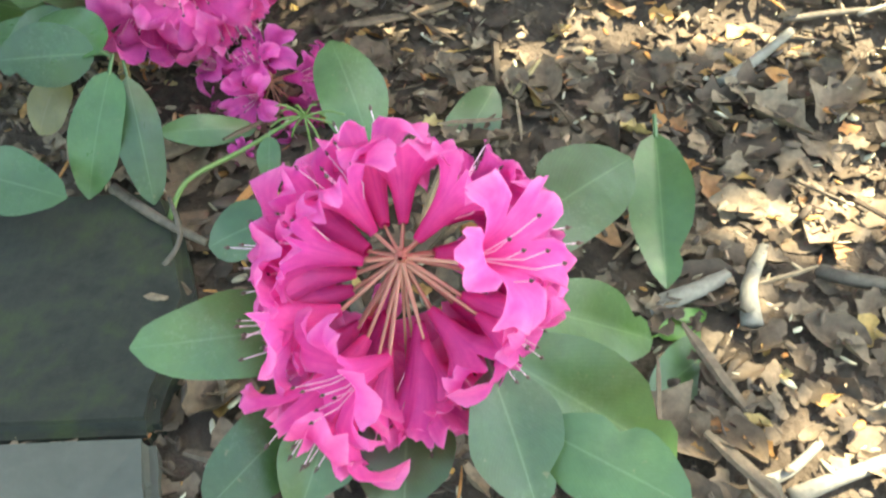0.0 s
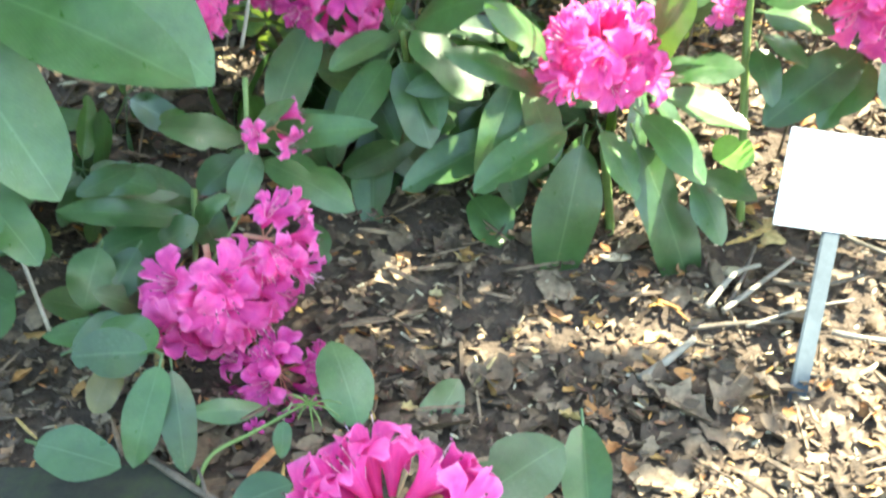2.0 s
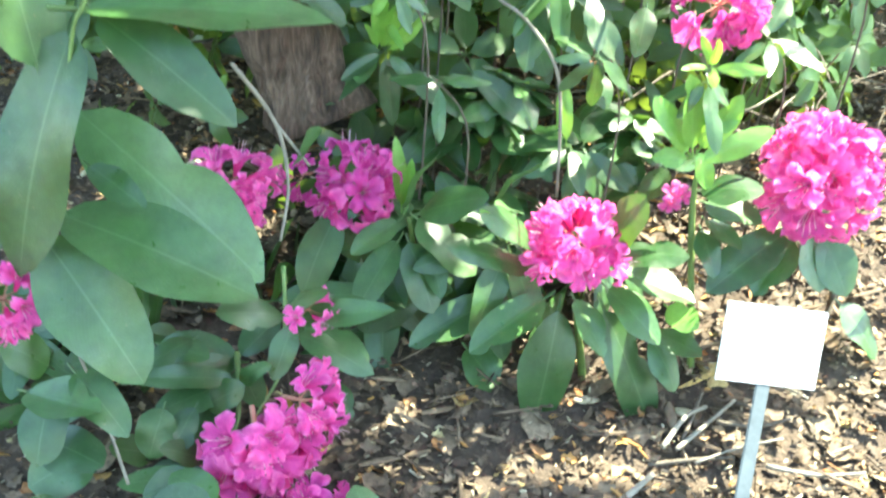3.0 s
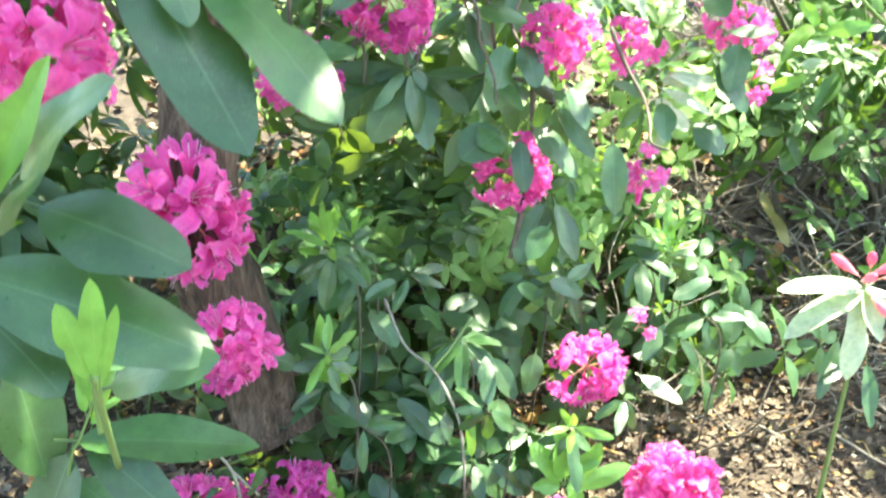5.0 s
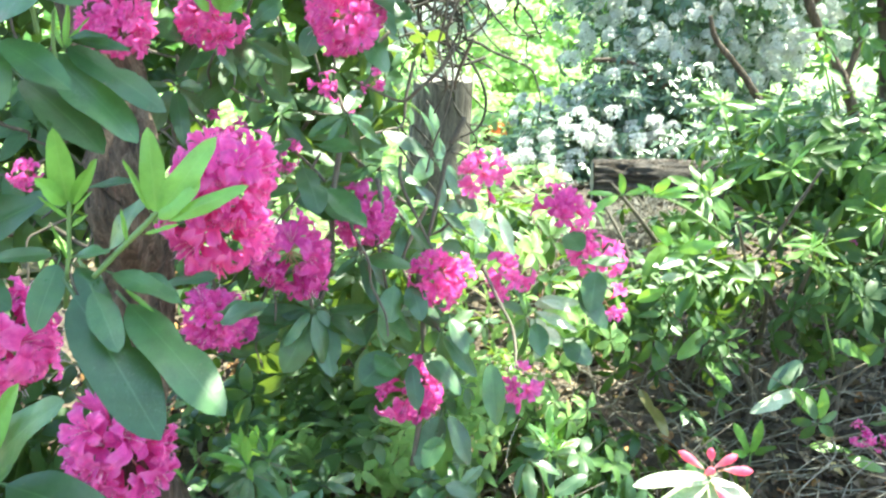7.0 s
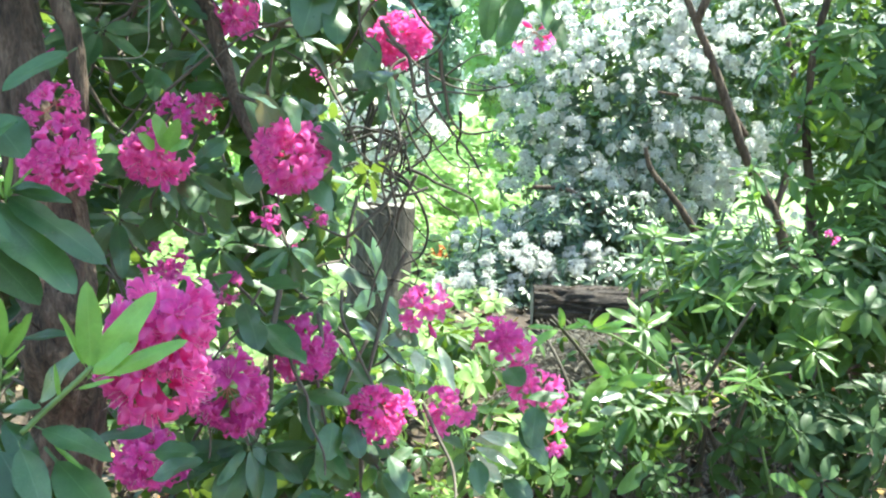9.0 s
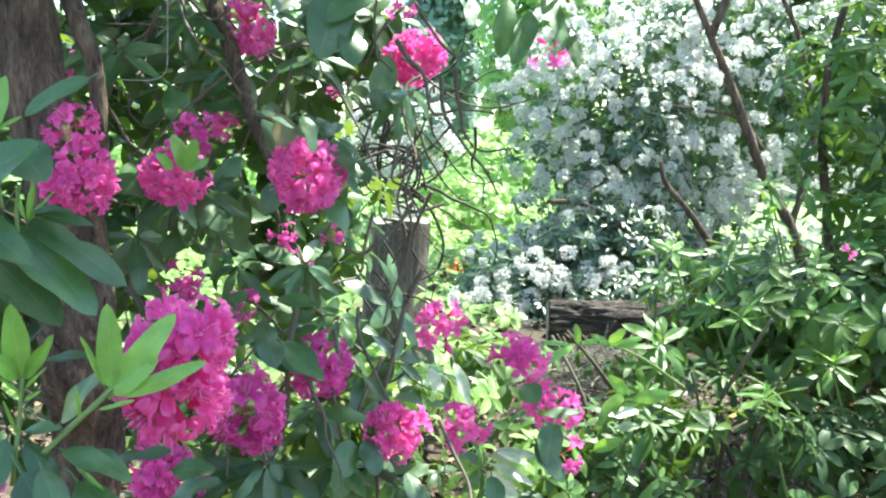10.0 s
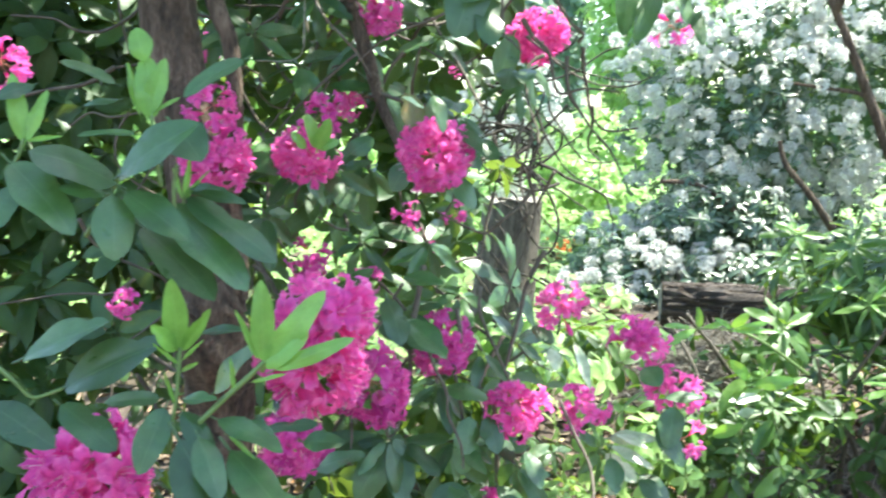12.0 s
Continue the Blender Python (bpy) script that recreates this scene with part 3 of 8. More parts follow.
DRY = [oak_leaf(s) for s in range(10)]
SPLINTERS = [chip(s) for s in range(6)]
litter = joined(None, "leaf_litter", DRY, scatter(1, 17000, -1.2, 1.5, 0.05, 1.9, 0.008, 0.030, 20, 0.011) + scatter(5, 1000, -1.2, 1.5, 0.05, 1.9, 0.035, 0.07, 11, 0.007) + scatter(8, 5000, -0.8, 2.6, 1.8, 3.6, 0.025, 0.065, 26, 0.02) + scatter(2, 3600, -3.0, 4.5, 2.2, 7.0, 0.04, 0.09, 22, 0.02) + scatter(9, 5000, -3.5, 4.0, -3.0, 0.1, 0.03, 0.08, 22, 0.02) + scatter(10, 2500, -3.5, -1.1, 0.0, 2.2, 0.03, 0.08, 22, 0.02) + scatter(14, 2500, 1.4, 4.0, 0.0, 2.2, 0.03, 0.08, 22, 0.02), LITTER)
tagged(litter, "brown curled dead leaves lying thick on the ground", "leaf litter", kind="stuff")
chips = joined(None, "wood_chips", SPLINTERS, scatter(3, 24000, -1.2, 1.6, 0.05, 1.9, 0.004, 0.014, 20, 0.015) + scatter(4, 260, -1.0, 1.4, 0.05, 1.9, 0.02, 0.045, 14, 0.018), CHIPS)
bits = joined(None, "litter_twigs", SPLINTERS, [m @ Matrix.Diagonal((0.28, 1.0, 0.5, 1)) for m in scatter(6, 1700, -1.2, 1.5, 0.05, 1.9, 0.02, 0.075, 12, 0.022)], LITTER, smooth=False)
tagged(bits, "thin broken brown twigs and needles among dead leaves", "twigs", kind="stuff")
tagged(chips, "tan wood and bark chips strewn over the soil", "wood chips", kind="stuff")


def stick(points, r, mat=PALE_TWIG, label="pale dry stick lying on leaf litter"):
    ob = new("stick", tube("stick", points, r, r * 0.7, mat, 6, 4, int(points[0][0] * 997), 0.35))
    return tagged(ob, label, "stick", "sticks on the ground")


stick([(0.247, 0.692, 0.012), (0.286, 0.721, 0.018), (0.317, 0.741, 0.030)], 0.006)
stick([(0.207, 0.423, 0.010), (0.211, 0.451, 0.018), (0.233, 0.494, 0.012)], 0.008)
stick([(0.141, 0.440, 0.012), (0.167, 0.446, 0.020), (0.199, 0.465, 0.015)], 0.008)
stick([(0.199, 0.294, 0.010), (0.226, 0.301, 0.016), (0.262, 0.315, 0.012)], 0.006)
stick([(0.182, 0.303, 0.010), (0.202, 0.309, 0.014), (0.226, 0.329, 0.012)], 0.004)
stick([(0.267, 0.470, 0.012), (0.283, 0.454, 0.020), (0.315, 0.450, 0.016)], 0.006, TWIG, "dark fallen stick lying on leaf litter")
stick([(-0.249, 0.565, 0.030), (-0.207, 0.526, 0.035), (-0.169, 0.503, 0.030)], 0.004, TWIG, "thin brown twig lying over mossy stone")
stick([(-0.196, 0.482, 0.030), (-0.185, 0.500, 0.040), (-0.200, 0.542, 0.040)], 0.002, TWIG, "thin brown twig lying over mossy stone")
for q in range(9):
    rng = random.Random(80 + q)
    c_ = Vector((rng.uniform(0.34, 0.60), rng.uniform(0.74, 0.88), 0))
    d_ = Vector((rng.uniform(0.02, 0.07), rng.uniform(-0.05, 0.05), 0))
    up = ground_z(c_.x, c_.y) + 0.012 + rng.uniform(0, 0.03)
    stick([c_ - d_ + Vector((0, 0, up)), c_ + Vector((0, rng.uniform(-.012, .012), up + rng.uniform(0, 0.012))), c_ + d_ + Vector((0, 0, up + rng.uniform(-0.012, 0.03)))], rng.uniform(0.0018, 0.004), (PALE_TWIG, TWIG)[q % 2], ("pale dry stick lying on leaf litter", "dark fallen stick lying on leaf litter")[q % 2])


def slab(name, corners, top, thick, mat, label):
    """A rough flat stone with a chipped edge."""
    bm = bmesh.new()
    vs = [bm.verts.new((x, y, top)) for x, y in corners]
    face = bm.faces.new(vs)
    if face.normal.z < 0:
        face.normal_flip()
    low = bmesh.ops.extrude_face_region(bm, geom=[face])["geom"]
    for v in [g for g in low if isinstance(g, bmesh.types.BMVert)]:
        v.co.z -= thick
    bmesh.ops.recalc_face_normals(bm, faces=bm.faces)
    bmesh.ops.bevel(bm, geom=list(bm.edges), offset=0.008, segments=3, affect="EDGES")
    bmesh.ops.triangulate(bm, faces=bm.faces)
    bmesh.ops.subdivide_edges(bm, edges=[e for e in bm.edges if e.calc_length() > 0.05], cuts=5, use_grid_fill=True)
    for v in bm.verts:
        v.co.z += 0.004 * noise.noise(v.co * 22)
        v.co.x += 0.005 * noise.noise(v.co * 30 + Vector((3, 0, 0)))
    me = bpy.data.meshes.new(name)
    bm.to_mesh(me)
    bm.free()
    me.materials.append(mat)
    return tagged(new(name, me), label, "stone")


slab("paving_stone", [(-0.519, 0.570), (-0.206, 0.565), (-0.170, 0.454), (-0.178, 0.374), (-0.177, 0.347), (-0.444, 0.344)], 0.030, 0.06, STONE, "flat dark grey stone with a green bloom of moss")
slab("paving_stone", [(-0.451, 0.347), (-0.181, 0.349), (-0.171, 0.312), (-0.160, 0.214), (-0.391, 0.223)], 0.026, 0.05, PALE_STONE, "flat pale grey paving stone set in soil")


# ---- plant label ----
def plant_label(tl, tr, br, bl, foot):
    tl, tr, br, bl, foot = (Vector(v) for v in (tl, tr, br, bl, foot))
    x, y = (tr - tl + br - bl).normalized(), (tl - bl + tr - br).normalized()
    z = x.cross(y).normalized()
    y = z.cross(x)
    c = (tl + tr + br + bl) / 4
    w, h = ((tr - tl).length + (br - bl).length) / 2, ((tl - bl).length + (tr - br).length) / 2
    m = Matrix((x, y, z)).transposed().to_4x4()
    m.translation = c
    sign = thing("plant_label", foot, "white plant label plate on a zinc stake beside rhododendrons", "sign")

    def plate(name, sx, sy, sz, off, mat):
        bm = bmesh.new()
        bmesh.ops.create_cube(bm, size=1)
        for v in bm.verts:
            v.co = Vector((v.co.x * sx, v.co.y * sy, v.co.z * sz)) + Vector(off)
        bmesh.ops.bevel(bm, geom=list(bm.edges), offset=min(sx, sy, sz) * 0.3, segments=2, affect="EDGES")
        me = bpy.data.meshes.new(name)
        bm.to_mesh(me)
        bm.free()
        me.materials.append(mat)
        return me

    part_of(sign, "plate", plate("plate", w, h, 0.003, (0, 0, 0), PLATE), m, "glossy white laminated plate")
    top = c - y * h * 0.44 - z * 0.006
    d = top - foot
    sx = x - x.dot(d.normalized()) * d.normalized()
    sx.normalize()
    s = Matrix((sx, d.normalized().cross(sx) * -1, d.normalized())).transposed().to_4x4()
    s.translation = (top + foot) / 2 - d.normalized() * 0.01
    part_of(sign, "stake", plate("stake", 0.020, 0.005, d.length + 0.05, (0, 0, 0), ZINC), s, "flat grey zinc stake")
    clip = Matrix(m)
    clip.translation = c - y * h * 0.40 - z * 0.005
    part_of(sign, "bracket", plate("bracket", 0.03, 0.02, 0.006, (0, 0, 0), ZINC), clip)


plant_label((0.417, 0.840, 0.242), (0.555, 0.837, 0.222), (0.555, 0.798, 0.119), (0.407, 0.801, 0.142), (0.411, 0.665, 0.004))

# ---- low rhododendron: the head of flowers nearest the stone ----
PLANT = "rhododendrons"
low_bush = thing("rhododendron_bush", (-0.05, 0.5, ground_z(-0.05, 0.5)), "low rhododendron branches with pink flower trusses near leaf litter", "shrub", PLANT)
truss(low_bush, (-0.018, 0.305, 0.215), (0.02, -0.70, 0.66), 0.140, 21, PINK, 56, 116, "open ring of pink blossoms with bare flower stalks in its middle", droop=0.28, reach_by=0.84, ragged=0.12, wobble=0.34)
truss(low_bush, (-0.018, 0.305, 0.215), (0.0, -0.55, -0.83), 0.125, 7, PINK, 5, 50, reach_by=1.5, stem=False)
truss(low_bush, (-0.209, 0.734, 0.128), (0.15, -0.55, -0.62), 0.150, 16, PINK, 10, 95)
truss(low_bush, (-0.155, 0.758, 0.157), (0.75, -0.4, 0.1), 0.115, 8, PINK, 10, 80)
truss(low_bush, (-0.143, 0.705, 0.023), (0.1, -0.6, -0.1), 0.10, 11, MAGENTA)
truss(low_bush, (-0.160, 0.637, -0.005), (0.0, -0.6, -0.1), 0.055, 4, MAGENTA)
truss(low_bush, (-0.142, 0.809, 0.260), (0.4, -0.6, 0.4), 0.07, 4, PINK, 5, 70)
leaf(low_bush, (-0.067, 0.306, 0.169), (-0.139, 0.278, 0.189), 0.044)
leaf(low_bush, (-0.055, 0.619, 0.016), (-0.081, 0.679, 0.083), 0.062)
leaf(low_bush, (0.006, 0.617, -0.008), (0.052, 0.675, 0.033), 0.048)
leaf(low_bush, (0.028, 0.390, 0.130), (0.136, 0.505, 0.103), 0.066, shape=4)
leaf(low_bush, (0.152, 0.535, 0.090), (0.146, 0.428, 0.050), 0.046, LEAF, shape=2)
leaf(low_bush, (0.044, 0.351, 0.125), (0.133, 0.383, 0.051), 0.048)
leaf(low_bush, (0.021, 0.283, 0.174), (0.119, 0.269, 0.093), 0.060)
leaf(low_bush, (0.020, 0.266, 0.183), (0.039, 0.215, 0.147), 0.047)
leaf(low_bush, (-0.018, 0.272, 0.157), (-0.021, 0.215, 0.137), 0.047)
leaf(low_bush, (-0.049, 0.272, 0.163), (-0.069, 0.226, 0.127), 0.040)
leaf(low_bush, (-0.063, 0.283, 0.144), (-0.108, 0.227, 0.139), 0.040)
leaf(low_bush, (0.042, 0.249, 0.159), (0.105, 0.214, 0.146), 0.045)
leaf(low_bush, (-0.107, 0.488, 0.069), (-0.162, 0.477, 0.055), 0.045)
leaf(low_bush, (-0.116, 0.535, 0.100), (-0.118, 0.512, 0.077), 0.018)
leaf(low_bush, (0.142, 0.415, 0.015), (0.182, 0.437, 0.011), 0.019, LEAF_NEW)
leaf(low_bush, (0.126, 0.359, 0.022), (0.196, 0.425, 0.001), 0.040)
leaf(low_bush, (-0.238, 0.604, 0.111), (-0.259, 0.534, 0.050), 0.044)
leaf(low_bush, (-0.227, 0.604, 0.105), (-0.208, 0.533, 0.044), 0.036)
leaf(low_bush, (-0.249, 0.616, 0.118), (-0.319, 0.606, 0.123), 0.052)
leaf(low_bush, (-0.293, 0.648, 0.079), (-0.316, 0.613, 0.049), 0.042, LEAF_BROWN)
leaf(low_bush, (-0.223, 0.622, 0.037), (-0.147, 0.643, 0.024), 0.028)
leaf(low_bush, (-0.338, 0.536, 0.079), (-0.258, 0.502, 0.083), 0.050)
leaf(low_bush, (-0.244, 0.616, 0.120), (-0.308, 0.673, 0.120), 0.050)
leaf(low_bush, (-0.273, 0.710, 0.076), (-0.377, 0.689, 0.089), 0.040)
leaf(low_bush, (-0.274, 0.709, 0.066), (-0.343, 0.732, 0.078), 0.040)
leaf(low_bush, (-0.112, 0.801, 0.152), (-0.088, 0.755, 0.127), 0.030)
branch(low_bush, "stem", [(-0.022, 0.340, 0.172), (-0.055, 0.428, 0.030), (-0.077, 0.524, 0.010)], 0.004, 0.007, TWIG)
branch(low_bush, "stem", [(-0.098, 0.590, 0.077), (-0.147, 0.578, 0.053), (-0.188, 0.555, 0.044), (-0.201, 0.532, 0.027)], 0.0016, 0.0022, GREEN_STEM)
hub = Vector((-0.099, 0.589, 0.074))
for q in range(11):
    out = Vector((math.cos(q * 2.4), 0.5 * math.sin(q * 3.1) - 0.2, math.sin(q * 2.4) * 0.8)) * (0.018 + 0.008 * (q % 3))
    branch(low_bush, "flower_stalk", [hub, hub + out * 0.6 + Vector((0, 0, 0.004)), hub + out], 0.0012, 0.0007, GREEN_STEM, 5)
branch(low_bush, "stem", [(-0.280, 0.719, 0.049), (-0.266, 0.753, 0.060), (-0.241, 0.799, 0.097), (-0.246, 0.869, 0.157)], 0.0026, 0.004, GREEN_STEM)
for b, t_ in (((-0.248, 0.868, 0.138), (-0.369, 0.783, 0.180)), ((-0.247, 0.868, 0.145), (-0.334, 0.872, 0.183)), ((-0.241, 0.869, 0.151), (-0.190, 0.914, 0.187)), ((-0.243, 0.867, 0.132), (-0.213, 0.800, 0.122)), ((-0.256, 0.867, 0.126), (-0.352, 0.777, 0.079)), ((-0.155, 0.914, 0.180), (-0.066, 0.845, 0.157)), ((-0.193, 0.937, 0.197), (-0.046, 0.915, 0.223)), ((-0.235, 0.938, 0.197), (-0.275, 0.897, 0.238))):
    leaf(low_bush, b, t_, 0.048)

# ---- rhododendron with a lit head beside the plant label ----
label_bush = thing("rhododendron_bush", (0.2, 0.9, ground_z(0.2, 0.9)), "small rhododendron with a round pink truss over drooping leaves", "shrub", PLANT)
truss(label_bush, (0.216, 0.894, 0.305), (0.0, -0.45, 0.9), 0.118, 19, PINK, 4, 112)
leaf(label_bush, (0.201, 0.895, 0.197), (0.17, 0.845, 0.02), 0.082, LEAF, (0.10, -0.47, 0.88))
leaf(label_bush, (0.181, 0.895, 0.219), (0.071, 0.845, 0.166), 0.06, LEAF, (0.10, -0.47, 0.88))
leaf(label_bush, (0.157, 0.895, 0.262), (0.047, 0.845, 0.337), 0.047, LEAF, (0.10, -0.47, 0.88))
leaf(label_bush, (0.222, 0.895, 0.215), (0.263, 0.845, 0.152), 0.054, LEAF, (0.10, -0.47, 0.88))
leaf(label_bush, (0.267, 0.895, 0.196), (0.352, 0.845, 0.013), 0.077, LEAF, (0.10, -0.47, 0.88))
leaf(label_bush, (0.267, 0.895, 0.233), (0.34, 0.845, 0.174), 0.058, LEAF, (0.10, -0.47, 0.88))
leaf(label_bush, (0.282, 0.895, 0.261), (0.377, 0.845, 0.242), 0.062, LEAF, (0.10, -0.47, 0.88))
leaf(label_bush, (0.276, 0.895, 0.287), (0.356, 0.845, 0.313), 0.052, LEAF, (0.10, -0.47, 0.88))
leaf(label_bush, (0.267, 0.895, 0.3), (0.283, 0.845, 0.395), 0.057, LEAF, (0.10, -0.47, 0.88))
leaf(label_bush, (0.339, 0.895, 0.149), (0.374, 0.845, 0.091), 0.05, LEAF, (0.10, -0.47, 0.88))
leaf(label_bush, (0.344, 0.895, 0.158), (0.399, 0.845, 0.153), 0.045, LEAF, (0.10, -0.47, 0.88))
leaf(label_bush, (0.357, 0.895, 0.2), (0.384, 0.845, 0.198), 0.044, LEAF_NEW, (0.1, -0.9, 0.4))
leaf(label_bush, (0.1, 0.895, 0.367), (0.146, 0.845, 0.448), 0.038, LEAF, (0.10, -0.47, 0.88))
leaf(label_bush, (0.119, 0.895, 0.312), (0.084, 0.845, 0.378), 0.021, LEAF_NEW, (0.1, -0.9, 0.4))
leaf(label_bush, (0.162, 0.895, 0.305), (0.089, 0.845, 0.383), 0.06, LEAF, (0.10, -0.47, 0.88))
branch(label_bush, "stem", [(0.227, 0.900, 0.195), (0.251, 0.924, 0.050), (0.2, 0.9, 0.06)], 0.005, 0.007, GREEN_STEM)
tall_bush = thing("rhododendron_bush", (0.45, 0.95, ground_z(0.45, 0.95)), "small rhododendron with a pale pink truss and fresh shoots", "shrub", PLANT)
truss(tall_bush, (0.573, 0.960, 0.375), (-0.05, -0.5, 0.85), 0.162, 26, PINK, 4, 112)
leaf(tall_bush, (0.401, 0.955, 0.353), (0.465, 0.905, 0.382), 0.06, LEAF, (0.10, -0.47, 0.88))
leaf(tall_bush, (0.411, 0.955, 0.334), (0.475, 0.905, 0.334), 0.068, LEAF, (0.10, -0.47, 0.88))
leaf(tall_bush, (0.535, 0.955, 0.285), (0.415, 0.905, 0.221), 0.072, LEAF, (0.10, -0.47, 0.88))
leaf(tall_bush, (0.569, 0.955, 0.283), (0.583, 0.905, 0.213), 0.064, LEAF, (0.10, -0.47, 0.88))
leaf(tall_bush, (0.549, 0.955, 0.273), (0.482, 0.905, 0.212), 0.059, LEAF, (0.10, -0.47, 0.88))
leaf(tall_bush, (0.593, 0.955, 0.277), (0.626, 0.905, 0.206), 0.069, LEAF, (0.10, -0.47, 0.88))
leaf(tall_bush, (0.415, 0.955, 0.307), (0.454, 0.905, 0.29), 0.041, LEAF, (0.10, -0.47, 0.88))
leaf(tall_bush, (0.41, 0.955, 0.291), (0.425, 0.905, 0.242), 0.045, LEAF, (0.10, -0.47, 0.88))
leaf(tall_bush, (0.643, 0.955, 0.161), (0.699, 0.905, 0.1), 0.072, LEAF, (0.10, -0.47, 0.88))
leaf(tall_bush, (0.374, 0.955, 0.412), (0.323, 0.945, 0.494), 0.039, LEAF_NEW, (0.1, -0.9, 0.4))
leaf(tall_bush, (0.38, 0.955, 0.417), (0.363, 0.945, 0.524), 0.047, LEAF_NEW, (0.1, -0.9, 0.4))
leaf(tall_bush, (0.391, 0.955, 0.417), (0.436, 0.945, 0.494), 0.043, LEAF_NEW, (0.1, -0.9, 0.4))
leaf(tall_bush, (0.395, 0.955, 0.399), (0.489, 0.945, 0.446), 0.038, LEAF_NEW, (0.1, -0.9, 0.4))
leaf(tall_bush, (0.373, 0.955, 0.402), (0.324, 0.945, 0.408), 0.031, LEAF_NEW, (0.1, -0.9, 0.4))
leaf(tall_bush, (0.394, 0.955, 0.442), (0.436, 0.945, 0.468), 0.031, LEAF_NEW, (0.1, -0.9, 0.4))
leaf(tall_bush, (0.388, 0.955, 0.41), (0.412, 0.945, 0.357), 0.031, LEAF_NEW, (0.1, -0.9, 0.4))
branch(tall_bush, "stem", [(0.393, 0.954, 0.399), (0.396, 0.960, 0.309), (0.42, 0.93, 0.06)], 0.003, 0.006, GREEN_STEM)
branch(tall_bush, "stem", [(0.595, 0.978, 0.294), (0.647, 0.990, 0.127), (0.5, 0.95, 0.06)], 0.004, 0.007, TWIG)
truss(tall_bush, (0.378, 1.005, 0.318), (-0.2, -0.5, 0.4), 0.06, 3, ROSE, 5, 60)

# ---- rhododendron behind, with purple-pink heads ----
mid_bush = thing("rhododendron_bush", (0.0, 1.05, ground_z(0, 1.05)), "dark-leaved rhododendron with magenta trusses and ragged leaves", "shrub", PLANT)
truss(mid_bush, (-0.081, 0.992, 0.354), (0.35, -0.65, 0.35), 0.120, 14, MAGENTA)
truss(mid_bush, (-0.152, 1.015, 0.357), (-0.6, -0.5, 0.1), 0.07, 4, MAGENTA, 5, 60)
leaf(mid_bush, (-0.023, 0.955, 0.311), (-0.087, 0.905, 0.291), 0.04, LEAF, (0.10, -0.47, 0.88))
leaf(mid_bush, (0.005, 0.955, 0.314), (0.087, 0.905, 0.258), 0.073, LEAF, (0.10, -0.47, 0.88))
leaf(mid_bush, (0.008, 0.955, 0.322), (0.088, 0.905, 0.377), 0.061, LEAF, (0.10, -0.47, 0.88))
leaf(mid_bush, (-0.011, 0.955, 0.332), (0.02, 0.905, 0.441), 0.055, LEAF, (0.10, -0.47, 0.88))
leaf(mid_bush, (-0.023, 0.955, 0.28), (-0.087, 0.905, 0.195), 0.054, LEAF, (0.10, -0.47, 0.88))
leaf(mid_bush, (-0.007, 0.955, 0.277), (0.028, 0.905, 0.191), 0.061, LEAF, (0.10, -0.47, 0.88))
leaf(mid_bush, (-0.106, 0.955, 0.325), (-0.16, 0.905, 0.227), 0.065, LEAF, (0.10, -0.47, 0.88))
leaf(mid_bush, (0.12, 0.955, 0.184), (-0.009, 0.905, 0.138), 0.06, LEAF, (0.10, -0.47, 0.88))
leaf(mid_bush, (0.08, 0.955, 0.097), (0.128, 0.905, 0.053), 0.066, LEAF, (0.10, -0.47, 0.88))
leaf(mid_bush, (-0.159, 0.955, 0.402), (-0.127, 0.905, 0.467), 0.053, LEAF, (0.10, -0.47, 0.88))
for b, t_, w in (((-0.018, 0.967, 0.332), (-0.023, 0.973, 0.428), 0.022), ((-0.015, 0.967, 0.327), (-0.002, 0.949, 0.403), 0.02), ((0.226, 1.056, 0.390), (0.222, 1.061, 0.467), 0.02)):
    leaf(mid_bush, b, t_, w, LEAF_NEW, (0.1, -0.9, 0.4))
branch(mid_bush, "stem", [(-0.007, 0.976, 0.306), (0.006, 1.003, 0.201), (0.0, 1.0, 0.08)], 0.003, 0.006, GREEN_STEM)
branch(mid_bush, "branch", [(-0.224, 0.894, 0.557), (-0.178, 0.911, 0.473), (-0.166, 0.906, 0.392), (-0.178, 0.880, 0.321)], 0.0032, 0.002, PALE_TWIG)
branch(mid_bush, "branch", [(-0.178, 0.911, 0.473), (-0.139, 0.929, 0.407)], 0.003, 0.002, PALE_TWIG)
branch(mid_bush, "branch", [(0.070, 1.120, 0.680), (0.104, 1.093, 0.603), (0.154, 1.068, 0.567), (0.188, 1.020, 0.526), (0.205, 1.016, 0.461), (0.215, 1.040, 0.305)], 0.0026, 0.0024, PALE_TWIG)
branch(mid_bush, "branch", [(0.154, 1.068, 0.567), (0.187, 1.091, 0.599), (0.223, 1.116, 0.645)], 0.003, 0.002, GREEN_STEM)
branch(mid_bush, "branch", [(-0.398, 0.682, 0.316), (-0.377, 0.676, 0.222), (-0.350, 0.647, 0.122)], 0.002, 0.002, PALE_TWIG)
whorl(mid_bush, (0.206, 1.103, 0.609), (0, -0.6, 0.7), 8, 0.10, 0.036, 18)
whorl(mid_bush, (0.231, 1.055, 0.380), (0, -0.6, 0.7), 7, 0.09, 0.032, 18)
whorl(mid_bush, (-0.036, 1.111, 0.506), (0, -0.6, 0.7), 8, 0.10, 0.036, 18)
whorl(mid_bush, (-0.035, 1.114, 0.553), (0, -0.4, 0.9), 4, 0.06, 0.018, -45, LEAF_NEW)
whorl(mid_bush, (-0.030, 1.266, 0.682), (0, -0.6, 0.7), 8, 0.11, 0.036, 18)
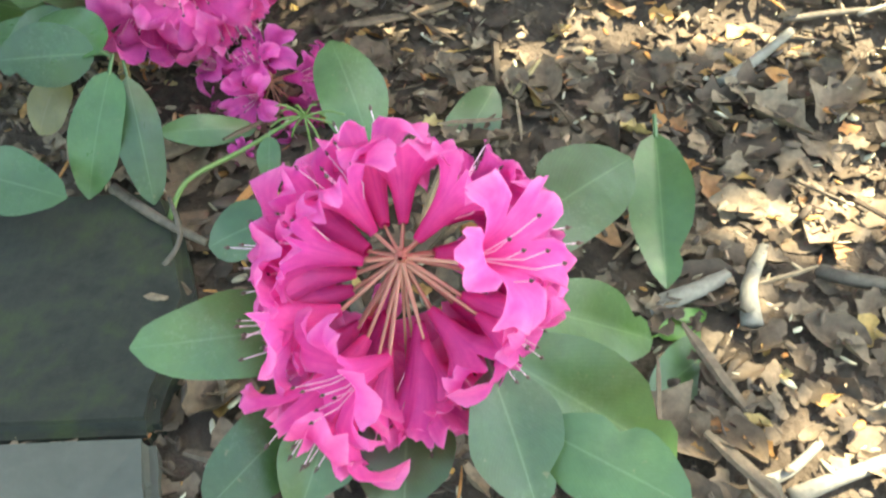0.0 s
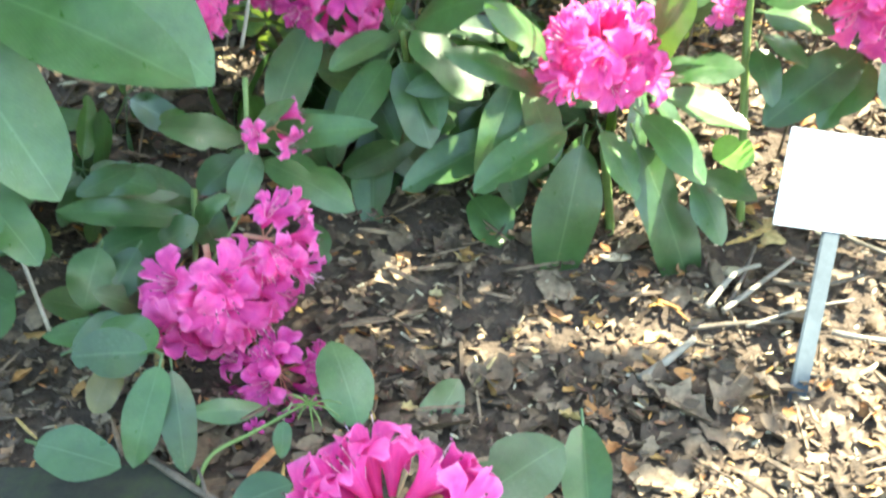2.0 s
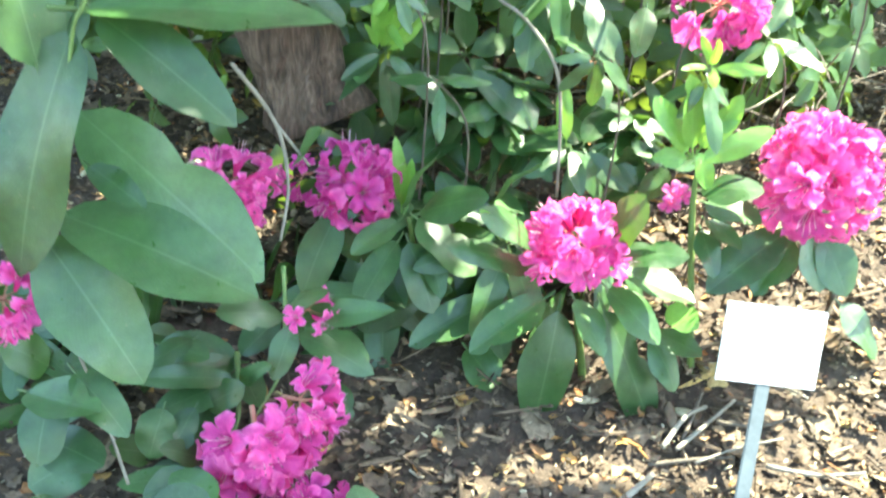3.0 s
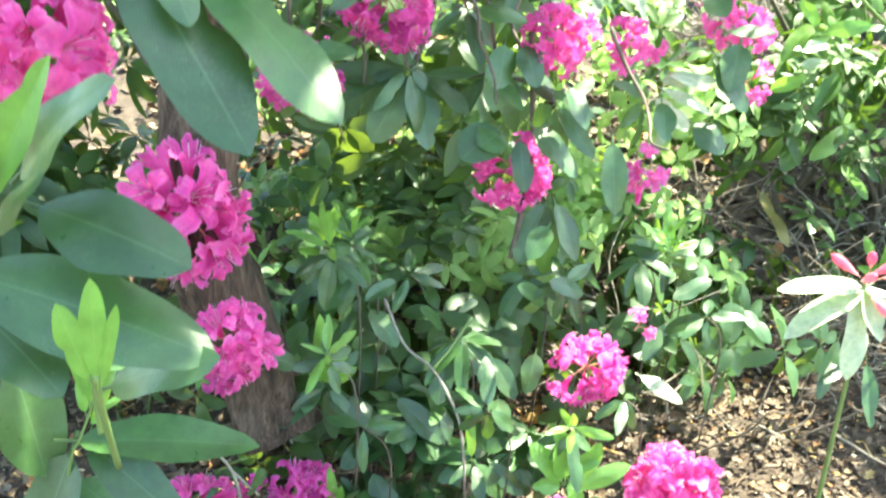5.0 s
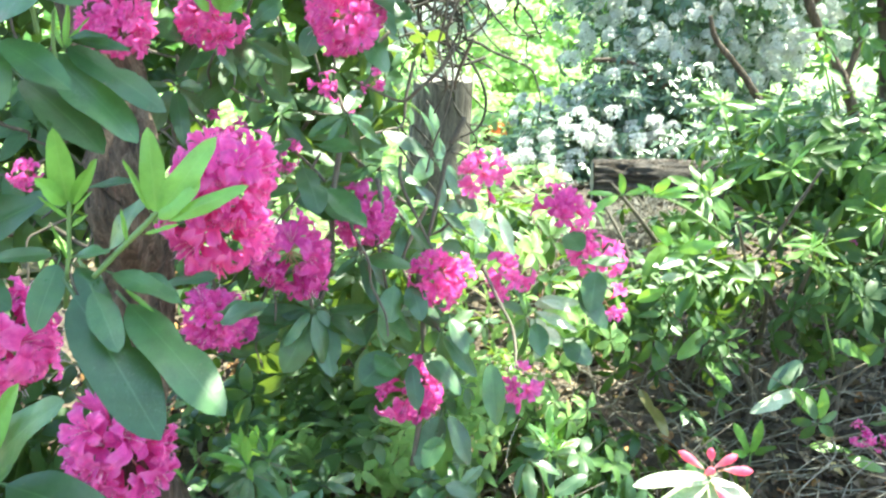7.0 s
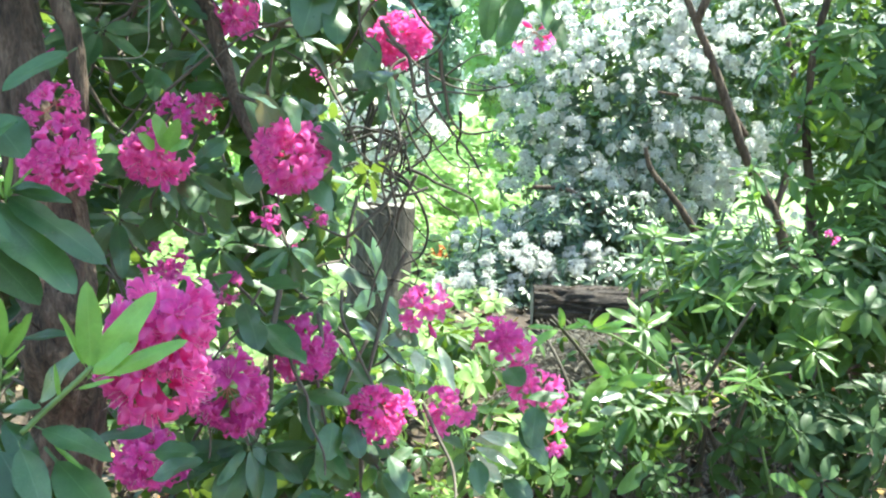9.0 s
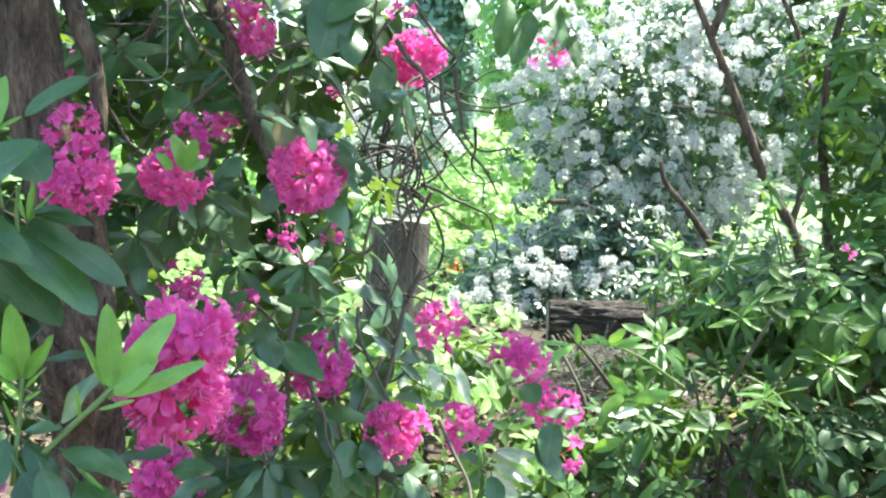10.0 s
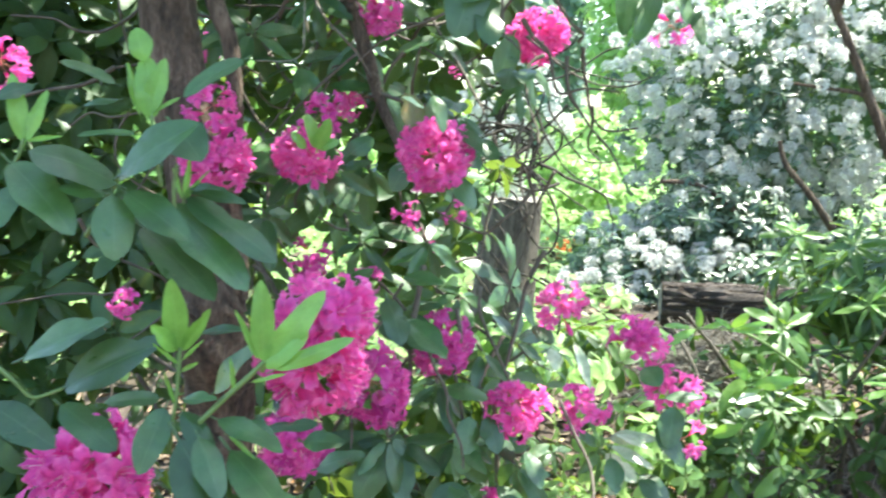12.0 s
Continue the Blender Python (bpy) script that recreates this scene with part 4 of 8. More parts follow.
whorl(mid_bush, (-0.030, 1.269, 0.728), (0, -0.4, 0.9), 5, 0.075, 0.02, -45, LEAF_NEW)
truss(mid_bush, (0.415, 1.032, 0.594), (0.1, -0.4, 0.5), 0.120, 12, MAGENTA, 10, 115)
truss(mid_bush, (0.513, 1.089, 0.641), (0.2, -0.3, 0.6), 0.06, 3, ROSE, 5, 60)
leaf(mid_bush, (-0.042, 1.12, 0.51), (-0.01, 1.08, 0.594), 0.027, LEAF_NEW, (0.1, -0.9, 0.35))
leaf(mid_bush, (-0.031, 1.12, 0.506), (0.019, 1.08, 0.563), 0.023, LEAF_NEW, (0.1, -0.9, 0.35))
leaf(mid_bush, (-0.047, 1.12, 0.51), (-0.04, 1.08, 0.663), 0.027, LEAF_NEW, (0.1, -0.9, 0.35))
leaf(mid_bush, (-0.049, 1.12, 0.513), (-0.063, 1.08, 0.553), 0.012, LEAF_NEW, (0.1, -0.9, 0.35))
leaf(mid_bush, (-0.049, 1.12, 0.494), (-0.124, 1.08, 0.441), 0.045)
leaf(mid_bush, (-0.031, 1.12, 0.489), (0.01, 1.08, 0.462), 0.041)
leaf(mid_bush, (-0.012, 1.12, 0.477), (0.081, 1.08, 0.424), 0.047)
leaf(mid_bush, (-0.056, 1.12, 0.497), (-0.077, 1.08, 0.472), 0.036)
leaf(mid_bush, (-0.09, 1.12, 0.544), (-0.157, 1.08, 0.599), 0.046)
leaf(mid_bush, (-0.083, 1.22, 0.579), (-0.129, 1.18, 0.512), 0.043)
leaf(mid_bush, (0.213, 1.22, 0.546), (0.256, 1.18, 0.485), 0.049)
leaf(mid_bush, (0.174, 1.22, 0.565), (0.138, 1.18, 0.631), 0.039)
leaf(mid_bush, (0.177, 1.12, 0.556), (0.164, 1.08, 0.485), 0.046)
leaf(mid_bush, (0.263, 1.22, 0.558), (0.323, 1.18, 0.553), 0.04)
leaf(mid_bush, (0.261, 1.12, 0.559), (0.305, 1.08, 0.496), 0.039)
leaf(mid_bush, (0.276, 1.12, 0.472), (0.287, 1.08, 0.429), 0.038)
leaf(mid_bush, (0.04, 1.22, 0.603), (0.093, 1.18, 0.55), 0.05)
leaf(mid_bush, (0.091, 1.12, 0.473), (0.18, 1.08, 0.4), 0.045)
leaf(mid_bush, (0.124, 1.12, 0.371), (0.182, 1.08, 0.367), 0.05)
leaf(mid_bush, (0.228, 1.12, 0.37), (0.222, 1.08, 0.462), 0.022, LEAF_NEW, (0.1, -0.9, 0.35))
leaf(mid_bush, (0.209, 1.22, 0.608), (0.233, 1.18, 0.639), 0.037, LEAF_GLARE)
leaf(mid_bush, (0.017, 1.22, 0.663), (-0.054, 1.18, 0.629), 0.042)
leaf(mid_bush, (0.089, 1.22, 0.663), (0.033, 1.18, 0.647), 0.033)
leaf(mid_bush, (0.366, 1.22, 0.618), (0.315, 1.18, 0.675), 0.042)
leaf(mid_bush, (0.34, 1.12, 0.567), (0.324, 1.08, 0.507), 0.043)
leaf(mid_bush, (0.438, 1.22, 0.637), (0.376, 1.18, 0.684), 0.042)
leaf(mid_bush, (0.142, 1.12, 0.443), (0.103, 1.08, 0.412), 0.036)
leaf(mid_bush, (0.034, 1.12, 0.373), (-0.013, 1.08, 0.348), 0.042)
leaf(mid_bush, (0.536, 1.12, 0.519), (0.609, 1.08, 0.492), 0.034, LEAF_GLARE)
leaf(mid_bush, (0.591, 1.22, 0.561), (0.556, 1.18, 0.516), 0.034)
leaf(mid_bush, (0.719, 1.22, 0.619), (0.72, 1.18, 0.555), 0.053)
leaf(mid_bush, (0.747, 1.22, 0.6), (0.796, 1.18, 0.555), 0.037)
leaf(mid_bush, (0.676, 1.22, 0.666), (0.599, 1.18, 0.649), 0.034)
foliage(mid_bush, 78, 12, (0.321, 1.12, 0.347), (0.14, 0.06, 0.07), 7, 0.085, 0.034, LEAF_MANY, LEAF, 84, 0.8, 0.16)
foliage(mid_bush, 79, 14, (0.082, 1.15, 0.388), (0.16, 0.06, 0.07), 7, 0.09, 0.034, LEAF_MANY, LEAF, 98, 0.8, 0.16)
foliage(mid_bush, 12, 34, (0.0, 1.08, 0.20), (0.36, 0.14, 0.12), 7, 0.125, 0.045, LEAF_MANY, LEAF, 240, 0.95, 0.1)
leaf(low_bush, (-0.175, 0.82, 0.245), (-0.249, 0.78, 0.279), 0.052)
leaf(low_bush, (-0.169, 0.82, 0.239), (-0.036, 0.78, 0.278), 0.04)
leaf(low_bush, (-0.165, 0.82, 0.228), (-0.188, 0.78, 0.171), 0.038)
leaf(low_bush, (-0.156, 0.82, 0.217), (-0.058, 0.78, 0.182), 0.044)
leaf(low_bush, (-0.172, 0.82, 0.25), (-0.122, 0.78, 0.308), 0.039)
leaf(low_bush, (-0.245, 0.82, 0.146), (-0.369, 0.78, 0.186), 0.037)
leaf(low_bush, (-0.25, 0.82, 0.14), (-0.347, 0.78, 0.128), 0.055)
leaf(low_bush, (-0.258, 0.82, 0.131), (-0.328, 0.78, 0.067), 0.05)
leaf(low_bush, (-0.239, 0.82, 0.142), (-0.195, 0.78, 0.196), 0.027)
leaf(low_bush, (-0.293, 0.82, 0.211), (-0.347, 0.78, 0.202), 0.035)
leaf(low_bush, (-0.364, 0.82, 0.024), (-0.405, 0.78, 0.071), 0.045)
branch(low_bush, "stem", [(-0.174, 0.86, 0.296), (-0.173, 0.83, 0.24), (-0.18, 0.8, 0.172), (-0.217, 0.76, 0.12)], 0.003, 0.0022, GREEN_STEM)
leaf(low_bush, (-0.417, 0.78, 0.167), (-0.482, 0.75, 0.149), 0.068, LEAF)
leaf(low_bush, (-0.384, 0.78, 0.13), (-0.413, 0.75, 0.191), 0.053, LEAF)
leaf(low_bush, (-0.409, 0.72, 0.114), (-0.488, 0.69, 0.086), 0.082, LEAF)
leaf(low_bush, (-0.326, 0.76, 0.147), (-0.348, 0.73, 0.088), 0.059, LEAF)
leaf(low_bush, (-0.287, 0.76, 0.146), (-0.321, 0.73, 0.095), 0.044, LEAF)
leaf(low_bush, (-0.281, 0.8, 0.118), (-0.229, 0.77, 0.171), 0.046, LEAF)
leaf(low_bush, (-0.279, 0.74, 0.078), (-0.321, 0.71, 0.126), 0.037, LEAF)
leaf(low_bush, (-0.431, 0.66, 0.073), (-0.485, 0.63, 0.085), 0.055, LEAF)
leaf(low_bush, (-0.481, 0.82, 0.174), (-0.517, 0.79, 0.233), 0.063, LEAF)
leaf(low_bush, (-0.412, 0.84, 0.177), (-0.456, 0.81, 0.18), 0.047, LEAF)
leaf(low_bush, (-0.341, 0.84, 0.192), (-0.274, 0.81, 0.193), 0.046, LEAF)
foliage(low_bush, 13, 9, (-0.52, 0.95, 0.16), (0.24, 0.14, 0.10), 7, 0.11, 0.042, LEAF_MANY, LEAF, 63, 0.95, 0.06)
foliage(mid_bush, 11, 130, (0.05, 1.50, 0.42), (0.85, 0.33, 0.30), 6, 0.085, 0.036, LEAF_MANY, LEAF, 0, 0.9, 0.12)

# ---- large rhododendron: trunk, limbs, near shoots and many heads ----
big_bush = thing("rhododendron_bush", (-0.22, 1.12, ground_z(-0.22, 1.12)), "large old rhododendron full of bright pink flower trusses", "shrub", PLANT)
branch(big_bush, "trunk", [(-0.122, 1.128, 0.388), (-0.173, 1.158, 0.516), (-0.236, 1.110, 0.835), (-0.200, 1.134, 1.164), (-0.186, 0.999, 1.335), (-0.194, 1.059, 1.487), (-0.263, 1.126, 1.770), (-0.307, 1.193, 2.060)], 0.075, 0.045, BARK, 28, 0.30, "gnarled brown leaning trunk")
branch(big_bush, "limb", [(-0.156, 1.120, 1.641), (-0.157, 1.110, 1.739), (-0.166, 1.120, 1.821), (-0.186, 1.130, 1.874), (-0.225, 1.160, 1.973), (-0.300, 1.20, 2.06)], 0.012, 0.020, BARK, 10)
branch(big_bush, "limb", [(0.003, 1.429, 1.988), (0.061, 1.361, 1.828), (0.095, 1.296, 1.718), (0.150, 1.232, 1.602)], 0.020, 0.007, BARK, 8)
def head_at(p, size, mat=PINK, axis=(0.1, -0.8, 0.3), n=16, low=6, high=105, buds=0):
    return truss(big_bush, p, axis, size, n, mat, low, high, buds=buds)


head_at((-0.249, 0.550, 1.253), 0.140, PINK, (0.1, -0.8, 0.5), 18)
head_at((-0.239, 1.012, 0.898), 0.191, PINK, (0.35, -0.75, 0.1), 16)
head_at((-0.169, 0.930, 0.706), 0.130, PINK, (0.7, -0.6, 0.1), 13)
head_at((-0.064, 1.157, 1.076), 0.124, MAGENTA, (0.2, -0.7, 0.0), 12)
head_at((0.030, 0.500, 1.418), 0.126, PINK, (0.3, -0.8, 0.35), 20)
head_at((0.057, 0.460, 1.467), 0.105, PINK, (0.2, -0.8, 0.5), 14)
head_at((0.076, 1.157, 1.201), 0.137, MAGENTA, (0.1, -0.8, -0.3), 16)
head_at((0.222, 1.313, 1.235), 0.120, MAGENTA, (0.2, -0.8, 0.0), 14)
head_at((0.365, 1.264, 1.114), 0.112, PINK, (0.3, -0.7, 0.2), 14)
head_at((0.304, 1.290, 0.860), 0.126, MAGENTA, (0.0, -0.8, 0.1), 11)
head_at((0.535, 1.268, 0.867), 0.089, ROSE, (0.1, -0.7, 0.4), 7, buds=2)
head_at((0.484, 1.455, 1.280), 0.110, ROSE, (0.0, -0.5, 0.8), 9, buds=3)
head_at((0.697, 1.617, 1.161), 0.121, PINK, (0.0, -0.6, 0.7), 8)
head_at((0.747, 1.480, 1.084), 0.109, PINK, (0.1, -0.6, 0.5), 7)
head_at((0.534, 1.431, 1.064), 0.106, PINK, (0.1, -0.6, 0.5), 6)
head_at((0.757, 1.423, 0.988), 0.095, ROSE, (0.1, -0.6, 0.3), 5, buds=1)
head_at((0.197, 1.063, 1.631), 0.110, PINK, (0.05, -0.85, 0.1), 18)
head_at((-0.035, 1.064, 1.630), 0.105, PINK, (0.0, -0.8, 0.3), 13)
head_at((-0.009, 1.177, 1.701), 0.081, MAGENTA, (0.2, -0.8, 0.3), 7)
head_at((-0.164, 0.982, 1.624), 0.108, PINK, (0.0, -0.85, 0.1), 15)
head_at((-0.177, 1.018, 1.713), 0.082, PINK, (0.0, -0.8, 0.4), 9)
head_at((0.460, 1.744, 1.887), 0.126, PINK, (0.1, -0.85, 0.1), 17)
head_at((0.080, 1.427, 1.906), 0.109, PINK, (0.1, -0.8, 0.1), 11)
head_at((-0.055, 1.345, 1.403), 0.085, MAGENTA, (0.1, -0.8, 0.1), 8)
head_at((0.150, 1.416, 1.485), 0.059, MAGENTA, (0.1, -0.8, 0.1), 5)
head_at((0.253, 1.418, 1.494), 0.053, PINK, (0.1, -0.8, 0.1), 4)
head_at((0.203, 1.551, 1.410), 0.044, PINK, (0.1, -0.8, 0.1), 3)
head_at((-0.304, 1.550, 1.844), 0.071, MAGENTA, (0.1, -0.8, 0.1), 7)
head_at((0.015, 1.420, 1.715), 0.069, PINK, (0.1, -0.8, 0.1), 6)
head_at((0.050, 1.409, 1.344), 0.071, MAGENTA, (0.1, -0.8, 0.1), 6)
head_at((-0.051, 1.000, 1.133), 0.095, MAGENTA, (0.1, -0.8, 0.1), 11)
head_at((0.949, 2.389, 1.961), 0.132, ROSE, (0.1, -0.8, -0.1), 5, buds=1)
head_at((0.404, 1.572, 1.984), 0.063, PINK, (0.1, -0.8, -0.1), 5)
head_at((0.258, 1.706, 1.801), 0.047, PINK, (0.1, -0.8, -0.1), 3)
head_at((-0.270, 0.800, 1.424), 0.051, PINK, (0.1, -0.8, 0.1), 6)
head_at((-0.260, 0.950, 0.366), 0.118, PINK, (0.3, -0.7, 0.2), 12)
leaf(big_bush, (-0.001, 0.97, 1.643), (-0.011, 0.95, 1.699), 0.026, LEAF_NEW, (0.1, -0.9, 0.4))
leaf(big_bush, (-0.001, 0.97, 1.641), (0.022, 0.95, 1.691), 0.026, LEAF_NEW, (0.1, -0.9, 0.4))
leaf(big_bush, (-0.019, 0.97, 1.643), (-0.039, 0.95, 1.669), 0.02, LEAF_NEW, (0.1, -0.9, 0.4))
leaf(big_bush, (0.003, 0.97, 1.643), (0.036, 0.95, 1.658), 0.02, LEAF_NEW, (0.1, -0.9, 0.4))
leaf(big_bush, (0.146, 1.15, 1.318), (0.225, 1.13, 1.249), 0.068, LEAF, (0.10, -0.47, 0.88))
leaf(big_bush, (0.189, 0.98, 1.731), (0.211, 0.96, 1.673), 0.038, LEAF, (0.10, -0.47, 0.88))
leaf(big_bush, (0.241, 1.05, 1.67), (0.308, 1.03, 1.63), 0.05, LEAF, (0.10, -0.47, 0.88))
leaf(big_bush, (0.229, 1.05, 1.592), (0.267, 1.03, 1.543), 0.05, LEAF, (0.10, -0.47, 0.88))
leaf(big_bush, (0.153, 1.1, 1.618), (0.119, 1.08, 1.568), 0.048, LEAF, (0.10, -0.47, 0.88))
leaf(big_bush, (0.174, 1.02, 1.712), (0.142, 1.0, 1.731), 0.041, LEAF, (0.10, -0.47, 0.88))
leaf(big_bush, (-0.024, 0.92, 1.16), (0.043, 0.9, 1.168), 0.043, LEAF, (0.10, -0.47, 0.88))
leaf(big_bush, (0.384, 1.6, 1.873), (0.351, 1.58, 1.771), 0.062, LEAF, (0.10, -0.47, 0.88))
leaf(big_bush, (0.417, 1.6, 1.798), (0.432, 1.58, 1.728), 0.025, LEAF, (0.10, -0.47, 0.88))
leaf(big_bush, (0.32, 1.6, 1.922), (0.269, 1.58, 1.833), 0.062, LEAF, (0.10, -0.47, 0.88))
head_at((-0.463, 0.686, 0.357), 0.092, PINK, (0.2, -0.7, 0.3), 9)
head_at((-0.398, 0.700, 1.768), 0.076, PINK, (0.3, -0.8, 0.2), 9)
# near shoots and leaves
leaf(big_bush, (-0.343, 0.724, 0.667), (-0.095, 0.721, 0.669), 0.077)
leaf(big_bush, (-0.327, 0.724, 0.662), (-0.190, 0.661, 0.572), 0.072)
leaf(big_bush, (-0.355, 0.723, 0.646), (-0.448, 0.655, 0.399), 0.112)
leaf(big_bush, (-0.393, 0.722, 0.607), (-0.416, 0.734, 0.808), 0.098)
leaf(big_bush, (-0.395, 0.712, 0.447), (-0.181, 0.650, 0.384), 0.104)
leaf(big_bush, (-0.416, 0.711, 0.419), (-0.311, 0.645, 0.269), 0.107)
leaf(big_bush, (-0.408, 0.737, 0.857), (-0.189, 0.676, 0.829), 0.100)
leaf(big_bush, (-0.357, 0.715, 0.502), (-0.291, 0.657, 0.482), 0.035)
leaf(big_bush, (-0.393, 0.828, 0.520), (-0.184, 0.758, 0.336), 0.125)
leaf(big_bush, (-0.457, 0.848, 0.841), (-0.372, 0.787, 0.778), 0.072)
leaf(big_bush, (-0.323, 0.837, 0.689), (-0.184, 0.839, 0.751), 0.062)
leaf(big_bush, (-0.477, 0.825, 0.446), (-0.560, 0.765, 0.362), 0.111)
leaf(big_bush, (-0.313, 0.717, 0.732), (-0.283, 0.725, 0.883), 0.035, LEAF_NEW, (0.1, -0.9, 0.35))
leaf(big_bush, (-0.316, 0.717, 0.739), (-0.319, 0.724, 0.856), 0.031, LEAF_NEW, (0.1, -0.9, 0.35))
leaf(big_bush, (-0.309, 0.716, 0.716), (-0.243, 0.718, 0.767), 0.012, LEAF_NEW, (0.1, -0.9, 0.35))
leaf(big_bush, (-0.323, 0.716, 0.719), (-0.327, 0.719, 0.769), 0.016, LEAF_NEW, (0.1, -0.9, 0.35))
leaf(big_bush, (-0.314, 0.715, 0.702), (-0.274, 0.720, 0.793), 0.015, LEAF_NEW, (0.1, -0.9, 0.35))
leaf(big_bush, (-0.317, 0.715, 0.702), (-0.296, 0.716, 0.719), 0.014, LEAF_NEW, (0.1, -0.9, 0.35))
leaf(big_bush, (-0.427, 0.678, 0.237), (-0.443, 0.618, 0.179), 0.064)
leaf(big_bush, (-0.399, 0.679, 0.263), (-0.333, 0.620, 0.219), 0.052)
leaf(big_bush, (-0.451, 0.674, 0.173), (-0.370, 0.618, 0.185), 0.064)
leaf(big_bush, (-0.343, 0.667, 0.082), (-0.263, 0.668, 0.119), 0.050)
leaf(big_bush, (-0.457, 0.678, 0.237), (-0.361, 0.622, 0.252), 0.062)
branch(big_bush, "stem", [(-0.09, 0.3, 1.366), (-0.086, 0.3, 1.398), (-0.081, 0.3, 1.425), (-0.076, 0.3, 1.476)], 0.0028, 0.002, GREEN_STEM)
leaf(big_bush, (-0.077, 0.3, 1.47), (-0.076, 0.27, 1.546), 0.026, LEAF_NEW, (0.1, -0.9, 0.35))
leaf(big_bush, (-0.074, 0.3, 1.471), (-0.04, 0.27, 1.518), 0.014, LEAF_NEW, (0.1, -0.9, 0.35))
leaf(big_bush, (-0.079, 0.3, 1.471), (-0.095, 0.27, 1.502), 0.019, LEAF_NEW, (0.1, -0.9, 0.35))
leaf(big_bush, (-0.078, 0.3, 1.457), (-0.094, 0.27, 1.484), 0.004, LEAF_NEW, (0.1, -0.9, 0.35))
leaf(big_bush, (-0.075, 0.3, 1.46), (-0.05, 0.27, 1.488), 0.004, LEAF_NEW, (0.1, -0.9, 0.35))
leaf(big_bush, (-0.076, 0.3, 1.449), (-0.054, 0.27, 1.466), 0.005, LEAF_NEW, (0.1, -0.9, 0.35))
leaf(big_bush, (-0.083, 0.3, 1.416), (-0.085, 0.27, 1.456), 0.004, LEAF_NEW, (0.1, -0.9, 0.35))
leaf(big_bush, (-0.097, 0.3, 1.422), (-0.142, 0.27, 1.429), 0.02)
leaf(big_bush, (-0.093, 0.3, 1.412), (-0.115, 0.27, 1.354), 0.035)
leaf(big_bush, (-0.076, 0.3, 1.408), (-0.041, 0.27, 1.374), 0.027)
leaf(big_bush, (-0.076, 0.3, 1.42), (-0.036, 0.27, 1.431), 0.018)
branch(big_bush, "stem", [(-0.055, 0.28, 1.403), (-0.028, 0.28, 1.429), (-0.006, 0.28, 1.449), (0.01, 0.28, 1.465)], 0.0032, 0.0022, GREEN_STEM)
leaf(big_bush, (0.009, 0.28, 1.464), (0.01, 0.27, 1.546), 0.025, LEAF_NEW, (0.1, -0.9, 0.35))
leaf(big_bush, (0.013, 0.28, 1.464), (0.069, 0.27, 1.536), 0.028, LEAF_NEW, (0.1, -0.9, 0.35))
leaf(big_bush, (0.011, 0.28, 1.458), (0.052, 0.27, 1.497), 0.022, LEAF_NEW, (0.1, -0.9, 0.35))
leaf(big_bush, (0.021, 0.28, 1.456), (0.096, 0.27, 1.491), 0.018, LEAF_NEW, (0.1, -0.9, 0.35))
leaf(big_bush, (0.003, 0.28, 1.467), (-0.015, 0.27, 1.518), 0.007, LEAF_NEW, (0.1, -0.9, 0.35))
leaf(big_bush, (-0.003, 0.28, 1.444), (0.031, 0.27, 1.455), 0.005, LEAF_NEW, (0.1, -0.9, 0.35))
leaf(big_bush, (-0.02, 0.28, 1.434), (-0.021, 0.27, 1.47), 0.005, LEAF_NEW, (0.1, -0.9, 0.35))
leaf(big_bush, (-0.026, 0.28, 1.389), (0.001, 0.27, 1.369), 0.005, LEAF_NEW, (0.1, -0.9, 0.35))
leaf(big_bush, (-0.037, 0.28, 1.406), (0.031, 0.25, 1.388), 0.027)
leaf(big_bush, (-0.075, 0.28, 1.385), (0.012, 0.2, 1.27), 0.067)
leaf(big_bush, (-0.025, 0.28, 1.374), (0.074, 0.2, 1.294), 0.056)
leaf(big_bush, (-0.054, 0.27, 1.391), (-0.026, 0.23, 1.347), 0.033)
leaf(big_bush, (-0.009, 0.29, 1.402), (0.027, 0.26, 1.383), 0.02)
branch(big_bush, "stem", [(-0.268, 0.32, 1.452), (-0.246, 0.32, 1.431), (-0.23, 0.32, 1.417), (-0.2, 0.32, 1.427)], 0.0022, 0.0016, GREEN_STEM)
leaf(big_bush, (-0.203, 0.33, 1.424), (-0.096, 0.3, 1.482), 0.053)
leaf(big_bush, (-0.243, 0.33, 1.455), (-0.149, 0.3, 1.503), 0.044)
leaf(big_bush, (-0.28, 0.33, 1.407), (-0.207, 0.3, 1.375), 0.04)
leaf(big_bush, (-0.207, 0.33, 1.406), (-0.143, 0.3, 1.371), 0.039)
leaf(big_bush, (-0.068, 0.33, 1.48), (-0.012, 0.3, 1.495), 0.022)
leaf(big_bush, (-0.05, 0.33, 1.419), (-0.002, 0.3, 1.482), 0.035)
leaf(big_bush, (-0.234, 0.33, 1.413), (-0.243, 0.3, 1.454), 0.01)
leaf(big_bush, (0.002, 0.33, 1.379), (0.058, 0.3, 1.398), 0.024)
leaf(big_bush, (0.055, 0.33, 1.336), (0.104, 0.3, 1.365), 0.027)
leaf(big_bush, (-0.142, 0.33, 1.634), (-0.21, 0.3, 1.675), 0.052)
leaf(big_bush, (-0.139, 0.33, 1.642), (-0.059, 0.3, 1.699), 0.062)
leaf(big_bush, (-0.146, 0.33, 1.623), (-0.136, 0.3, 1.564), 0.044)
leaf(big_bush, (-0.133, 0.33, 1.626), (-0.064, 0.3, 1.585), 0.038)
leaf(big_bush, (-0.152, 0.33, 1.625), (-0.186, 0.3, 1.634), 0.025)
leaf(big_bush, (-0.245, 0.33, 1.655), (-0.175, 0.3, 1.592), 0.047)
